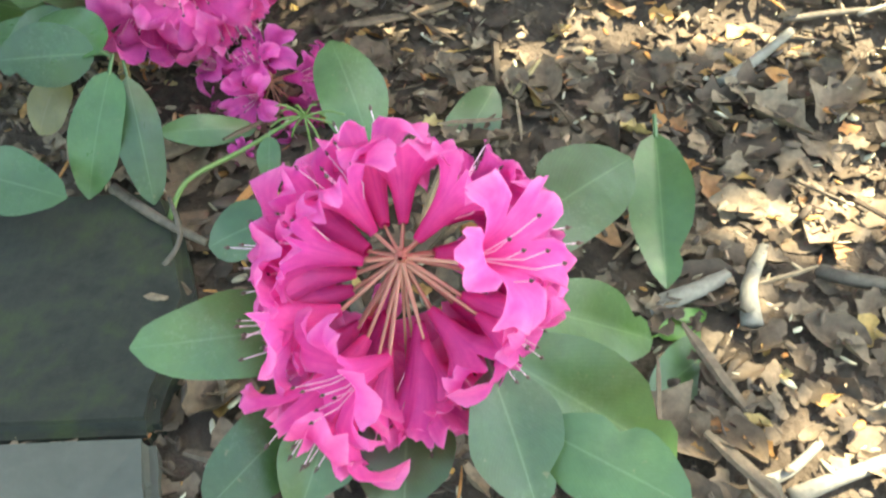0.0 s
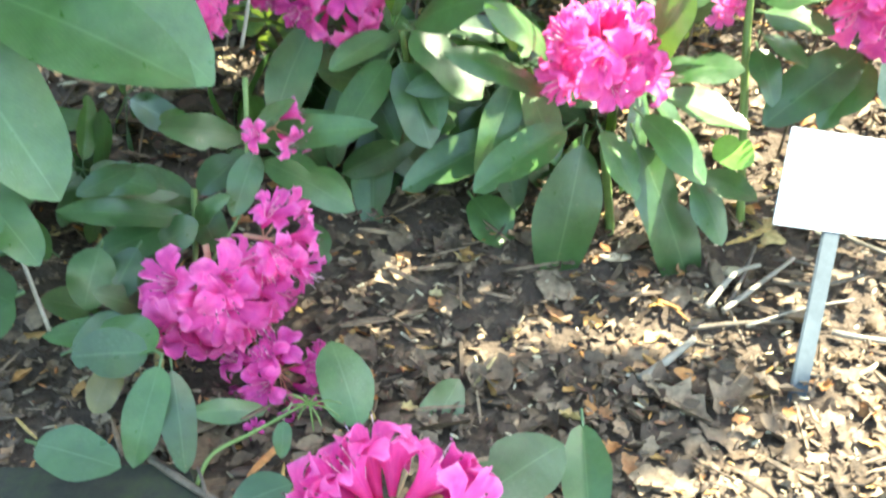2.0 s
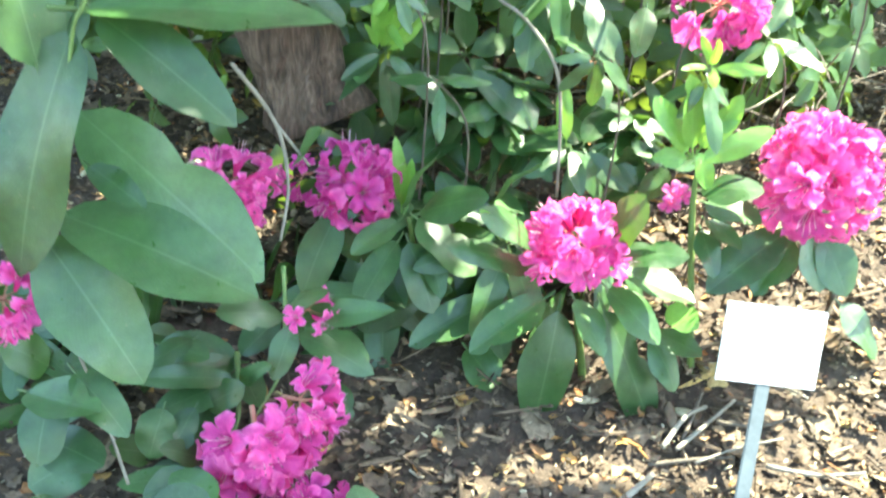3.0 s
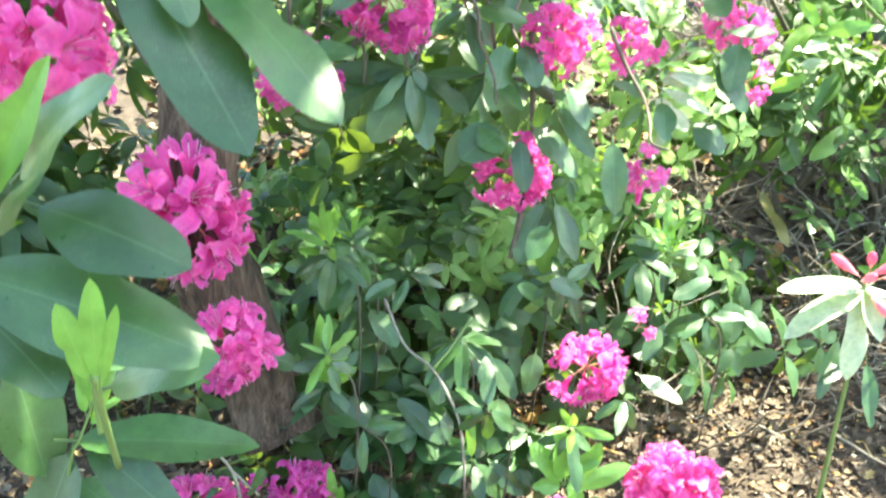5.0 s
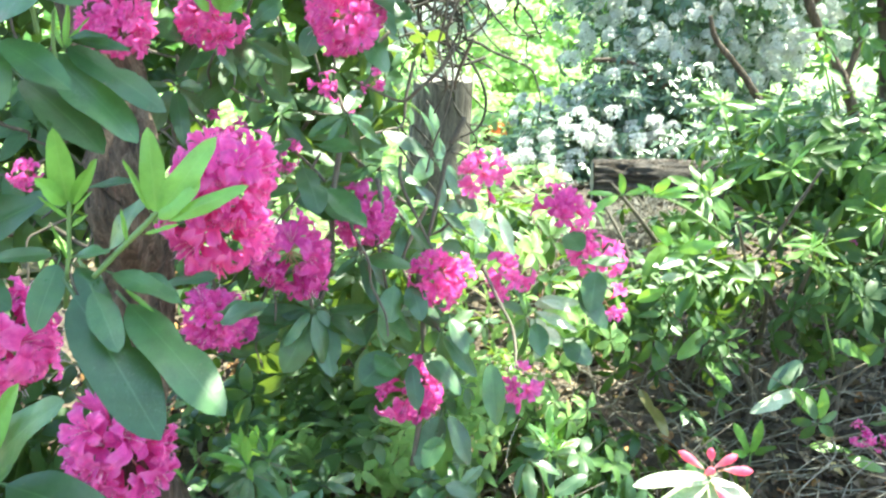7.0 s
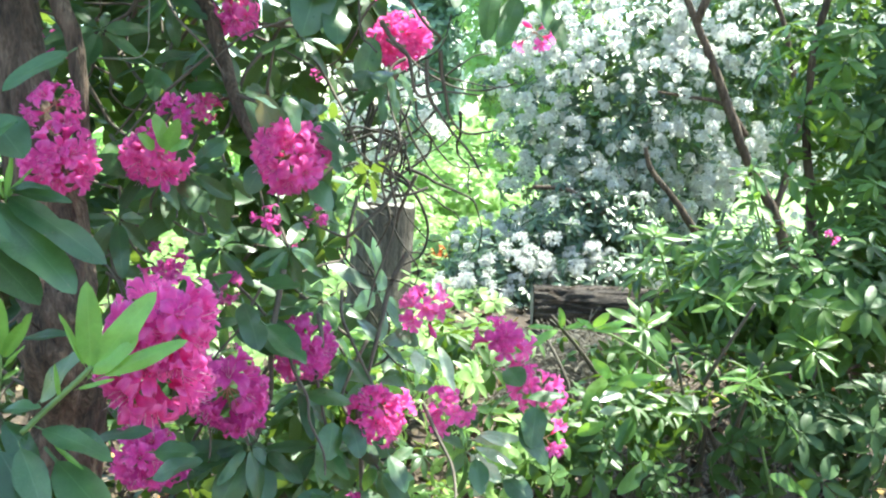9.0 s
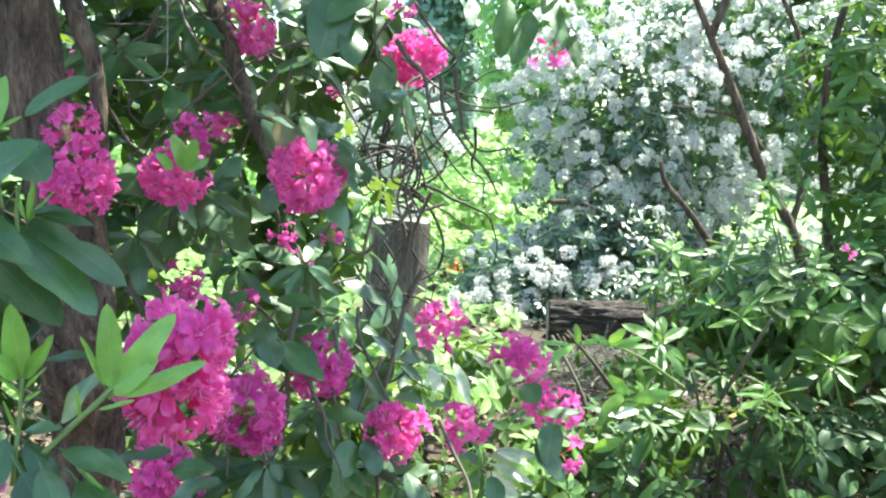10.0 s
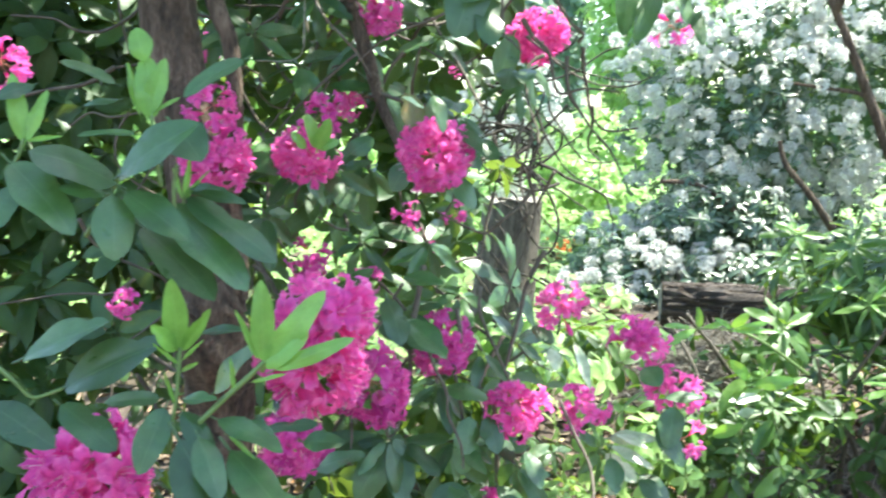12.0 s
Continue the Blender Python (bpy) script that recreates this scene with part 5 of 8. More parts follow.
leaf(big_bush, (-0.239, 0.33, 1.631), (-0.262, 0.3, 1.595), 0.037)
branch(big_bush, "stem", [(-0.176, 0.335, 1.58), (-0.152, 0.335, 1.62), (-0.143, 0.335, 1.634), (-0.139, 0.335, 1.648)], 0.0022, 0.0016, GREEN_STEM)
leaf(big_bush, (-0.079, 0.36, 1.618), (0.018, 0.33, 1.56), 0.037)
leaf(big_bush, (-0.097, 0.36, 1.611), (-0.011, 0.33, 1.531), 0.05)
leaf(big_bush, (-0.126, 0.36, 1.588), (-0.044, 0.33, 1.521), 0.059)
leaf(big_bush, (-0.076, 0.36, 1.627), (-0.033, 0.33, 1.632), 0.016)
branch(big_bush, "stem", [(-0.081, 0.36, 1.547), (-0.087, 0.36, 1.588), (-0.092, 0.36, 1.619), (-0.088, 0.36, 1.653)], 0.0024, 0.0016, GREEN_STEM)
leaf(big_bush, (-0.081, 0.36, 1.616), (-0.074, 0.36, 1.66), 0.007, LEAF_NEW, (0.1, -0.9, 0.35))
leaf(big_bush, (-0.081, 0.36, 1.616), (-0.056, 0.36, 1.647), 0.005, LEAF_NEW, (0.1, -0.9, 0.35))
leaf(big_bush, (-0.083, 0.36, 1.616), (-0.092, 0.36, 1.649), 0.005, LEAF_NEW, (0.1, -0.9, 0.35))
leaf(big_bush, (-0.08, 0.36, 1.616), (-0.066, 0.36, 1.637), 0.005, LEAF_NEW, (0.1, -0.9, 0.35))
leaf(big_bush, (-0.075, 0.36, 1.624), (-0.014, 0.33, 1.618), 0.018)
leaf(big_bush, (-0.093, 0.36, 1.696), (-0.056, 0.33, 1.661), 0.049)
branch(big_bush, "stem", [(-0.102, 0.35, 1.63), (-0.107, 0.35, 1.67), (-0.109, 0.35, 1.702)], 0.0024, 0.0018, GREEN_STEM)
leaf(big_bush, (-0.11, 0.35, 1.698), (-0.111, 0.35, 1.762), 0.031, LEAF_NEW, (0.1, -0.9, 0.35))
leaf(big_bush, (-0.112, 0.35, 1.702), (-0.094, 0.35, 1.759), 0.022, LEAF_NEW, (0.1, -0.9, 0.35))
leaf(big_bush, (-0.114, 0.35, 1.756), (-0.123, 0.35, 1.789), 0.026, LEAF_NEW, (0.1, -0.9, 0.35))
leaf(big_bush, (-0.121, 0.35, 1.702), (-0.132, 0.35, 1.756), 0.009, LEAF_NEW, (0.1, -0.9, 0.35))
leaf(big_bush, (-0.113, 0.35, 1.702), (-0.081, 0.35, 1.721), 0.005, LEAF_NEW, (0.1, -0.9, 0.35))
branch(big_bush, "stem", [(-0.252, 0.35, 1.647), (-0.243, 0.35, 1.664), (-0.238, 0.35, 1.678)], 0.0024, 0.0018, GREEN_STEM)
leaf(big_bush, (-0.239, 0.35, 1.674), (-0.248, 0.35, 1.744), 0.021, LEAF_NEW, (0.1, -0.9, 0.35))
leaf(big_bush, (-0.236, 0.35, 1.674), (-0.215, 0.35, 1.727), 0.016, LEAF_NEW, (0.1, -0.9, 0.35))
leaf(big_bush, (-0.237, 0.35, 1.675), (-0.199, 0.35, 1.681), 0.006, LEAF_NEW, (0.1, -0.9, 0.35))
leaf(big_bush, (-0.147, 0.36, 1.734), (-0.19, 0.33, 1.757), 0.021)
leaf(big_bush, (-0.144, 0.36, 1.718), (-0.17, 0.33, 1.714), 0.021)
leaf(big_bush, (-0.128, 0.36, 1.683), (-0.177, 0.33, 1.685), 0.013)
leaf(big_bush, (-0.017, 0.36, 1.759), (-0.074, 0.33, 1.725), 0.033)
leaf(big_bush, (-0.229, 0.36, 1.732), (-0.257, 0.33, 1.72), 0.025)
leaf(big_bush, (-0.193, 0.2, 1.18), (-0.016, 0.15, 1.15), 0.07)
leaf(big_bush, (-0.131, 0.2, 1.228), (-0.027, 0.15, 1.215), 0.059)
leaf(big_bush, (-0.102, 0.2, 1.087), (-0.016, 0.15, 1.145), 0.039)
leaf(big_bush, (-0.166, 0.2, 1.204), (-0.115, 0.15, 1.272), 0.021)
leaf(big_bush, (-0.19, 0.2, 1.232), (-0.145, 0.15, 1.295), 0.027)
leaf(big_bush, (-0.14, 0.2, 1.252), (-0.066, 0.15, 1.332), 0.047)
leaf(big_bush, (-0.179, 0.2, 1.143), (-0.118, 0.15, 1.117), 0.05)
leaf(big_bush, (-0.17, 0.2, 1.226), (-0.105, 0.18, 1.334), 0.031, LEAF_NEW, (0.1, -0.9, 0.35))
leaf(big_bush, (-0.18, 0.2, 1.204), (-0.136, 0.18, 1.226), 0.006, LEAF_NEW, (0.1, -0.9, 0.35))
leaf(big_bush, (-0.178, 0.2, 1.221), (-0.154, 0.18, 1.282), 0.014, LEAF_NEW, (0.1, -0.9, 0.35))
branch(big_bush, "stem", [(-0.114, 0.2, 1.047), (-0.114, 0.2, 1.074), (-0.113, 0.2, 1.101)], 0.0024, 0.002, GREEN_STEM)
leaf(big_bush, (0.247, 0.701, 1.912), (0.212, 0.650, 1.809), 0.066)
leaf(big_bush, (0.254, 0.698, 1.860), (0.259, 0.648, 1.797), 0.044)
leaf(big_bush, (0.285, 0.700, 1.898), (0.223, 0.652, 1.854), 0.044)
leaf(big_bush, (0.751, 2.074, 2.070), (0.715, 1.988, 1.913), 0.064)
leaf(big_bush, (0.821, 2.076, 2.034), (0.754, 1.989, 1.893), 0.067)
leaf(big_bush, (0.853, 2.078, 2.081), (0.899, 1.996, 1.942), 0.074)
leaf(big_bush, (0.920, 2.080, 1.999), (0.937, 1.997, 1.888), 0.046)
leaf(big_bush, (0.653, 2.069, 2.066), (0.632, 1.986, 1.997), 0.045)
leaf(big_bush, (0.168, 1.109, 1.669), (0.144, 1.112, 1.737), 0.050, LEAF_BROWN)
leaf(big_bush, (0.193, 1.109, 1.684), (0.203, 1.111, 1.733), 0.042)
leaf(big_bush, (0.262, 1.107, 1.639), (0.313, 1.052, 1.632), 0.045)
leaf(big_bush, (0.242, 1.105, 1.579), (0.269, 1.048, 1.539), 0.043)
leaf(big_bush, (0.007, 1.106, 1.589), (0.054, 1.049, 1.540), 0.048)
leaf(big_bush, (-0.021, 1.108, 1.638), (-0.035, 1.110, 1.696), 0.039, LEAF_NEW, (0.1, -0.9, 0.35))
leaf(big_bush, (-0.012, 1.108, 1.638), (0.003, 1.109, 1.677), 0.029, LEAF_NEW, (0.1, -0.9, 0.35))
leaf(big_bush, (-0.031, 1.108, 1.642), (-0.057, 1.109, 1.665), 0.029, LEAF_NEW, (0.1, -0.9, 0.35))
leaf(big_bush, (-0.135, 1.108, 1.627), (-0.071, 1.053, 1.602), 0.047)
leaf(big_bush, (0.046, 1.107, 1.628), (0.085, 1.108, 1.658), 0.040)
leaf(big_bush, (0.150, 1.094, 1.327), (0.219, 1.036, 1.278), 0.055)
leaf(big_bush, (0.111, 1.096, 1.368), (0.142, 1.038, 1.299), 0.059)
leaf(big_bush, (0.141, 1.097, 1.408), (0.210, 1.042, 1.407), 0.039)
leaf(big_bush, (0.332, 1.113, 1.780), (0.318, 1.057, 1.749), 0.049)
leaf(big_bush, (0.362, 1.113, 1.780), (0.347, 1.057, 1.759), 0.039)
leaf(big_bush, (0.115, 1.237, 1.046), (0.046, 1.191, 0.945), 0.074)
leaf(big_bush, (0.126, 1.235, 1.034), (0.146, 1.185, 0.932), 0.061)
leaf(big_bush, (0.104, 1.237, 1.046), (-0.042, 1.243, 1.049), 0.052)
leaf(big_bush, (0.104, 1.238, 1.052), (-0.063, 1.201, 1.004), 0.044)
leaf(big_bush, (0.149, 1.235, 1.045), (0.215, 1.190, 0.999), 0.045)
leaf(big_bush, (0.274, 1.237, 1.100), (0.259, 1.189, 0.998), 0.063)
leaf(big_bush, (0.308, 1.235, 1.100), (0.327, 1.191, 1.042), 0.051)
leaf(big_bush, (0.266, 1.221, 0.957), (0.202, 1.182, 0.919), 0.079)
leaf(big_bush, (0.271, 1.220, 0.951), (0.236, 1.183, 0.942), 0.067)
leaf(big_bush, (0.329, 1.219, 0.961), (0.404, 1.171, 0.892), 0.052)
leaf(big_bush, (0.305, 1.217, 0.938), (0.313, 1.171, 0.859), 0.041)
leaf(big_bush, (0.134, 1.261, 1.270), (0.220, 1.218, 1.243), 0.055)
leaf(big_bush, (0.166, 1.256, 1.236), (0.090, 1.266, 1.292), 0.049)
leaf(big_bush, (0.219, 1.245, 1.158), (0.306, 1.204, 1.155), 0.048)
leaf(big_bush, (0.091, 1.267, 1.303), (0.027, 1.232, 1.300), 0.043)
leaf(big_bush, (0.386, 1.224, 1.030), (0.416, 1.180, 0.973), 0.045)
leaf(big_bush, (0.361, 1.198, 0.783), (0.323, 1.157, 0.741), 0.046)
leaf(big_bush, (0.466, 1.211, 0.935), (0.472, 1.161, 0.821), 0.050)
leaf(big_bush, (0.462, 1.424, 1.194), (0.469, 1.383, 1.160), 0.041, LEAF_GLARE, (0.241, -0.569, 0.786))
leaf(big_bush, (0.511, 1.424, 1.205), (0.542, 1.376, 1.116), 0.031, LEAF_GLARE, (0.217, -0.561, 0.799))
leaf(big_bush, (0.593, 1.398, 0.981), (0.682, 1.354, 0.953), 0.037, LEAF_GLARE, (0.171, -0.528, 0.832))
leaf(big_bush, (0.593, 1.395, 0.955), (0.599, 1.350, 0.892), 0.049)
leaf(big_bush, (0.605, 1.400, 1.006), (0.665, 1.358, 0.991), 0.032, LEAF_GLARE, (0.176, -0.536, 0.826))
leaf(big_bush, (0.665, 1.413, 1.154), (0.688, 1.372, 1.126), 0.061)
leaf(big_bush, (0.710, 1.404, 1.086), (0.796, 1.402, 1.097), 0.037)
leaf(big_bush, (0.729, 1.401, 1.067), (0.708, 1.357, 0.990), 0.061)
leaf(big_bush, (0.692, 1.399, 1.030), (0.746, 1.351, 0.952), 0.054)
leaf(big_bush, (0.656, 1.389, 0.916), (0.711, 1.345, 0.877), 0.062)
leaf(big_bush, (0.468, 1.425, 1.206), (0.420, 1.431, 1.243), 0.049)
leaf(big_bush, (0.594, 1.42, 0.991), (0.687, 1.38, 1.007), 0.038, LEAF_GLARE)
leaf(big_bush, (0.587, 1.42, 0.955), (0.651, 1.38, 0.91), 0.054, LEAF_GLARE)
leaf(big_bush, (0.626, 1.42, 0.925), (0.591, 1.38, 0.877), 0.036, LEAF_GLARE)
leaf(big_bush, (-0.064, 0.06, 1.182), (-0.071, 0.05, 1.232), 0.017, LEAF_NEW, (0.1, -0.9, 0.35))
leaf(big_bush, (-0.059, 0.06, 1.182), (-0.052, 0.05, 1.246), 0.016, LEAF_NEW, (0.1, -0.9, 0.35))
leaf(big_bush, (-0.056, 0.06, 1.182), (-0.041, 0.05, 1.231), 0.009, LEAF_NEW, (0.1, -0.9, 0.35))
branch(big_bush, "stem", [(-0.076, 0.12, 1.076), (-0.066, 0.08, 1.143), (-0.06, 0.06, 1.184)], 0.0026, 0.002, GREEN_STEM)
branch(big_bush, "stem", [(-0.393, 0.701, 0.439), (-0.354, 0.712, 0.634), (-0.336, 0.714, 0.675), (-0.310, 0.717, 0.736), (-0.294, 0.720, 0.787)], 0.0024, 0.0018, GREEN_STEM)
branch(big_bush, "branch", [(-0.008, 0.876, 1.905), (-0.009, 0.873, 1.839), (-0.018, 0.870, 1.785), (-0.083, 0.871, 1.780)], 0.001, 0.0008, PALE_TWIG)
branch(big_bush, "branch", [(0.114, 1.259, 1.045), (0.152, 1.268, 1.142), (0.155, 1.281, 1.254), (0.181, 1.296, 1.397)], 0.005, 0.006, TWIG)
branch(big_bush, "branch", [(0.326, 1.327, 1.073), (0.375, 1.346, 1.260), (0.399, 1.356, 1.351), (0.434, 1.362, 1.419)], 0.004, 0.006, TWIG)
branch(big_bush, "branch", [(0.328, 1.328, 1.108), (0.337, 1.312, 0.980), (0.334, 1.295, 0.847), (0.305, 1.278, 0.684)], 0.006, 0.006, TWIG)
SPRAYS = ((0.145, 1.3, 1.303), (0.111, 1.22, 1.063), (0.072, 1.3, 1.591), (0.009, 1.25, 1.589), (-0.059, 1.2, 1.603), (0.248, 1.3, 1.697), (-0.015, 1.25, 1.339), (-0.14, 1.15, 1.615), (-0.228, 1.2, 1.765), (0.19, 1.4, 1.426), (0.104, 1.35, 1.74), (-0.063, 1.3, 1.791), (-0.155, 1.3, 1.853), (0.218, 1.5, 1.863), (0.058, 1.4, 1.842), (0.406, 1.7, 1.775), (-0.134, 1.3, 1.498), (0.048, 1.45, 1.42), (0.262, 1.45, 1.307), (0.305, 1.35, 1.205), (0.211, 1.3, 1.15), (-0.04, 1.4, 1.93), (0.126, 1.45, 1.95), (0.39, 1.5, 1.192), (0.243, 1.25, 1.047), (0.368, 1.25, 0.995))
for k, p_ in enumerate(SPRAYS):
    p_ = Vector(p_)
    whorl(big_bush, p_, (0.1 * math.sin(k * 2.1), -0.6, 0.6), 8, 0.102, 0.036, 22, LEAF)
    branch(big_bush, "branch", [p_, p_ + Vector((-0.03, 0.07, 0.02 + 0.05 * math.sin(k))), p_ + Vector((-0.10, 0.20, 0.06 * math.cos(k * 1.7)))], 0.003, 0.0045, TWIG, 5)
foliage(big_bush, 21, 92, (-0.336, 1.950, 1.473), (0.75, 0.50, 0.80), 7, 0.12, 0.042, LEAF_MANY, LEAF, 150, 0.9, 0.5)
foliage(big_bush, 53, 26, (0.145, 2.2, 1.358), (0.22, 0.2, 0.16), 7, 0.11, 0.040, LEAF_MANY, LEAF, 0, 0.95, 0.6)
foliage(big_bush, 52, 60, (-0.473, 2.1, 1.329), (0.3, 0.22, 0.34), 7, 0.11, 0.040, LEAF_MANY, LEAF, 0, 0.95, 0.6)
foliage(big_bush, 51, 70, (-0.835, 2.0, 1.494), (0.3, 0.25, 0.4), 7, 0.11, 0.040, LEAF_MANY, LEAF, 0, 0.95, 0.6)
foliage(big_bush, 59, 60, (-0.675, 2.2, 1.907), (0.32, 0.25, 0.26), 7, 0.11, 0.040, LEAF_MANY, LEAF, 0, 0.95, 0.6)
foliage(big_bush, 22, 58, (0.118, 2.000, 1.736), (0.40, 0.35, 0.50), 7, 0.10, 0.036, LEAF_MANY, LEAF, 150, 0.95, 0.8)
foliage(big_bush, 24, 46, (0.049, 1.750, 0.958), (0.60, 0.35, 0.30), 7, 0.10, 0.036, LEAF_MANY, LEAF, 0, 0.95, 0.5)
foliage(big_bush, 25, 60, (-0.205, 1.900, 1.951), (0.65, 0.40, 0.35), 7, 0.11, 0.038, LEAF_MANY, LEAF, 0, 0.95, 1.5)
foliage(big_bush, 27, 120, (-0.933, 1.800, 1.620), (0.40, 0.40, 0.80), 7, 0.12, 0.042, LEAF_MANY, LEAF, 0, 0.95, 0.6)
# unseen clumps overhead, added to shade the first flower head and the litter
foliage(big_bush, 26, 230, (1.05, 0.88, 2.45), (0.46, 0.35, 0.12), 7, 0.13, 0.045, LEAF_MANY, LEAF, 0, 0.95, 2.2)
foliage(big_bush, 28, 120, (0.84, 1.33, 2.45), (0.36, 0.28, 0.12), 7, 0.13, 0.045, LEAF_MANY, LEAF, 0, 0.95, 2.2)
foliage(big_bush, 29, 11, (1.62, 0.88, 2.45), (0.24, 0.30, 0.10), 7, 0.11, 0.040, LEAF_MANY, LEAF, 0, 0.95, 2.2)
foliage(big_bush, 14, 20, (1.27, 1.14, 2.45), (0.14, 0.08, 0.08), 7, 0.11, 0.040, LEAF_MANY, LEAF, 0, 0.95, 2.2)
foliage(big_bush, 18, 62, (1.26, 1.82, 2.50), (0.38, 0.42, 0.08), 7, 0.12, 0.042, LEAF_MANY, LEAF, 0, 0.95, 2.2)
foliage(big_bush, 17, 70, (-0.814, 1.600, 0.952), (0.32, 0.30, 0.50), 7, 0.12, 0.042, LEAF_MANY, LEAF, 0, 0.95, 0.3)
foliage(big_bush, 16, 60, (-0.798, 1.700, 0.634), (0.35, 0.25, 0.30), 7, 0.12, 0.042, LEAF_MANY, LEAF, 0, 0.95, 0.3)
foliage(big_bush, 15, 70, (-0.821, 1.900, 1.885), (0.40, 0.30, 0.30), 7, 0.12, 0.042, LEAF_MANY, LEAF, 0, 0.95, 0.6)
# more unseen overhead leaves, added to shade the ground and the near shoots
foliage(big_bush, 19, 26, (1.47, 1.11, 2.45), (0.22, 0.09, 0.08), 7, 0.11, 0.040, LEAF_MANY, LEAF, 0, 0.95, 2.2)
foliage(big_bush, 20, 92, (0.50, 0.52, 2.70), (0.50, 0.38, 0.12), 7, 0.13, 0.045, LEAF_MANY, LEAF, 0, 0.95, 2.4)
foliage(big_bush, 23, 250, (-0.30, 1.55, 2.70), (1.05, 1.10, 0.42), 7, 0.14, 0.050, LEAF_MANY, LEAF, 0, 0.9, 2.15)
for k in range(110):
    rng = random.Random(k)
    a = Vector((rng.uniform(-0.5, 0.5), rng.uniform(1.2, 1.7), rng.uniform(1.1, 2.1)))
    way, d_ = [a], Vector((rng.uniform(-0.6, 0.5), rng.uniform(-0.3, 0.3), rng.uniform(-1, -0.2))).normalized()
    for q in range(5):
        d_ = (d_ + Vector([rng.gauss(0, 0.35) for _ in range(3)])).normalized()
        way.append(way[-1] + d_ * rng.uniform(0.04, 0.08))
    branch(big_bush, "branch", way, rng.uniform(0.003, 0.0055), 0.002, TWIG, 5)

# unseen limbs, added to carry the overhead shade clumps
top_ = Vector((-0.307, 1.193, 2.060))
for p_ in ((1.10, 0.90, 2.44), (0.84, 1.33, 2.46), (1.62, 0.92, 2.44), (0.50, 0.55, 2.68), (1.45, 1.95, 2.50), (-0.30, 1.40, 2.75), (-0.9, 1.7, 2.7), (0.4, 1.9, 2.75)):
    end = Vector(p_)
    branch(big_bush, "limb", [top_, top_.lerp(end, 0.35) + Vector((0, 0, 0.16)), top_.lerp(end, 0.7) + Vector((0, 0.03, 0.10)), end], 0.026, 0.008, BARK, 8)

foliage(big_bush, 37, 24, (0.335, 1.900, 1.951), (0.16, 0.20, 0.10), 7, 0.11, 0.040, LEAF_MANY, LEAF, 0, 0.95, 0.6)
foliage(big_bush, 38, 14, (0.112, 2.100, 1.427), (0.24, 0.20, 0.18), 7, 0.11, 0.040, LEAF_MANY, LEAF, 0, 0.95, 0.6)

# ---- sunny evergreen on the right ----
right_bush = thing("rhododendron_bush", (1.5, 2.3, ground_z(1.5, 2.3)), "broad yellow-green rhododendron not yet in flower, grey twigs below", "shrub", PLANT)
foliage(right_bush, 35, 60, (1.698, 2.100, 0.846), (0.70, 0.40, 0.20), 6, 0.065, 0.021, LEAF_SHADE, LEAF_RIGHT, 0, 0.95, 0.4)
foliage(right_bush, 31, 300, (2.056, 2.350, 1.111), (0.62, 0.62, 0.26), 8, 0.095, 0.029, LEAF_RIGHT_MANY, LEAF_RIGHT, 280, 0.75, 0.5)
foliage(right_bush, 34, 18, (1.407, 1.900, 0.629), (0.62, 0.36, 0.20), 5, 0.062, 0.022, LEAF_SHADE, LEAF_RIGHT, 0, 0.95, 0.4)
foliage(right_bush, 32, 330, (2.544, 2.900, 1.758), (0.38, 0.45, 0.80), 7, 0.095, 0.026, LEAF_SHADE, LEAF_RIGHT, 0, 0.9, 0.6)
foliage(right_bush, 33, 34, (1.252, 1.900, 0.903), (0.34, 0.30, 0.14), 7, 0.080, 0.020, LEAF_RIGHT_MANY, LEAF_RIGHT, 0, 0.85, 0.5)
for k in range(300):
    rng = random.Random(1100 + k)
    a = Vector((rng.uniform(0.5, 2.1), rng.uniform(1.3, 2.6), 0))
    a.z = ground_z(a.x, a.y) + rng.uniform(0.0, 0.12)
    b = a + Vector((rng.uniform(-0.45, 0.45), rng.uniform(-0.25, 0.25), rng.uniform(0.0, 0.55) * rng.random()))
    way = [a.lerp(b, q / 4) + Vector((rng.uniform(-.05, .05), rng.uniform(-.05, .05), rng.uniform(-.035, .045))) for q in range(5)]
    branch(right_bush, "twig", way, rng.uniform(0.0018, 0.0034), 0.0013, (PALE_TWIG, TWIG)[k % 2], 5)
for k in range(16):
    rng = random.Random(250 + k)
    a = Vector((1.45 + rng.uniform(-0.25, 0.35), 2.25 + rng.uniform(-0.2, 0.2), 0))
    a.z = ground_z(a.x, a.y)
    b = a + Vector((rng.uniform(-0.75, 0.5), rng.uniform(-0.45, 0.35), rng.uniform(0.35, 0.85)))
    way = [a, a.lerp(b, 0.3) + Vector((rng.uniform(-.06, .06), 0, 0.05)), a.lerp(b, 0.65) + Vector((0, rng.uniform(-.06, .06), 0.06)), b]
    branch(right_bush, "limb", way, rng.uniform(0.008, 0.014), 0.004, TWIG, 6)
whorl(right_bush, (1.502, 2.778, 1.187), (-0.1, -0.55, 0.8), 8, 0.108, 0.034, 14, LEAF_RIGHT)
whorl(right_bush, (1.502, 2.768, 1.197), (-0.1, -0.45, 0.85), 3, 0.055, 0.016, -35, LEAF_NEW)
whorl(right_bush, (1.702, 2.788, 1.205), (-0.1, -0.55, 0.8), 8, 0.108, 0.034, 14, LEAF_RIGHT)
whorl(right_bush, (1.702, 2.778, 1.215), (-0.1, -0.45, 0.85), 3, 0.055, 0.016, -35, LEAF_NEW)
whorl(right_bush, (2.143, 3.365, 1.464), (-0.1, -0.55, 0.8), 8, 0.108, 0.034, 14, LEAF_RIGHT)
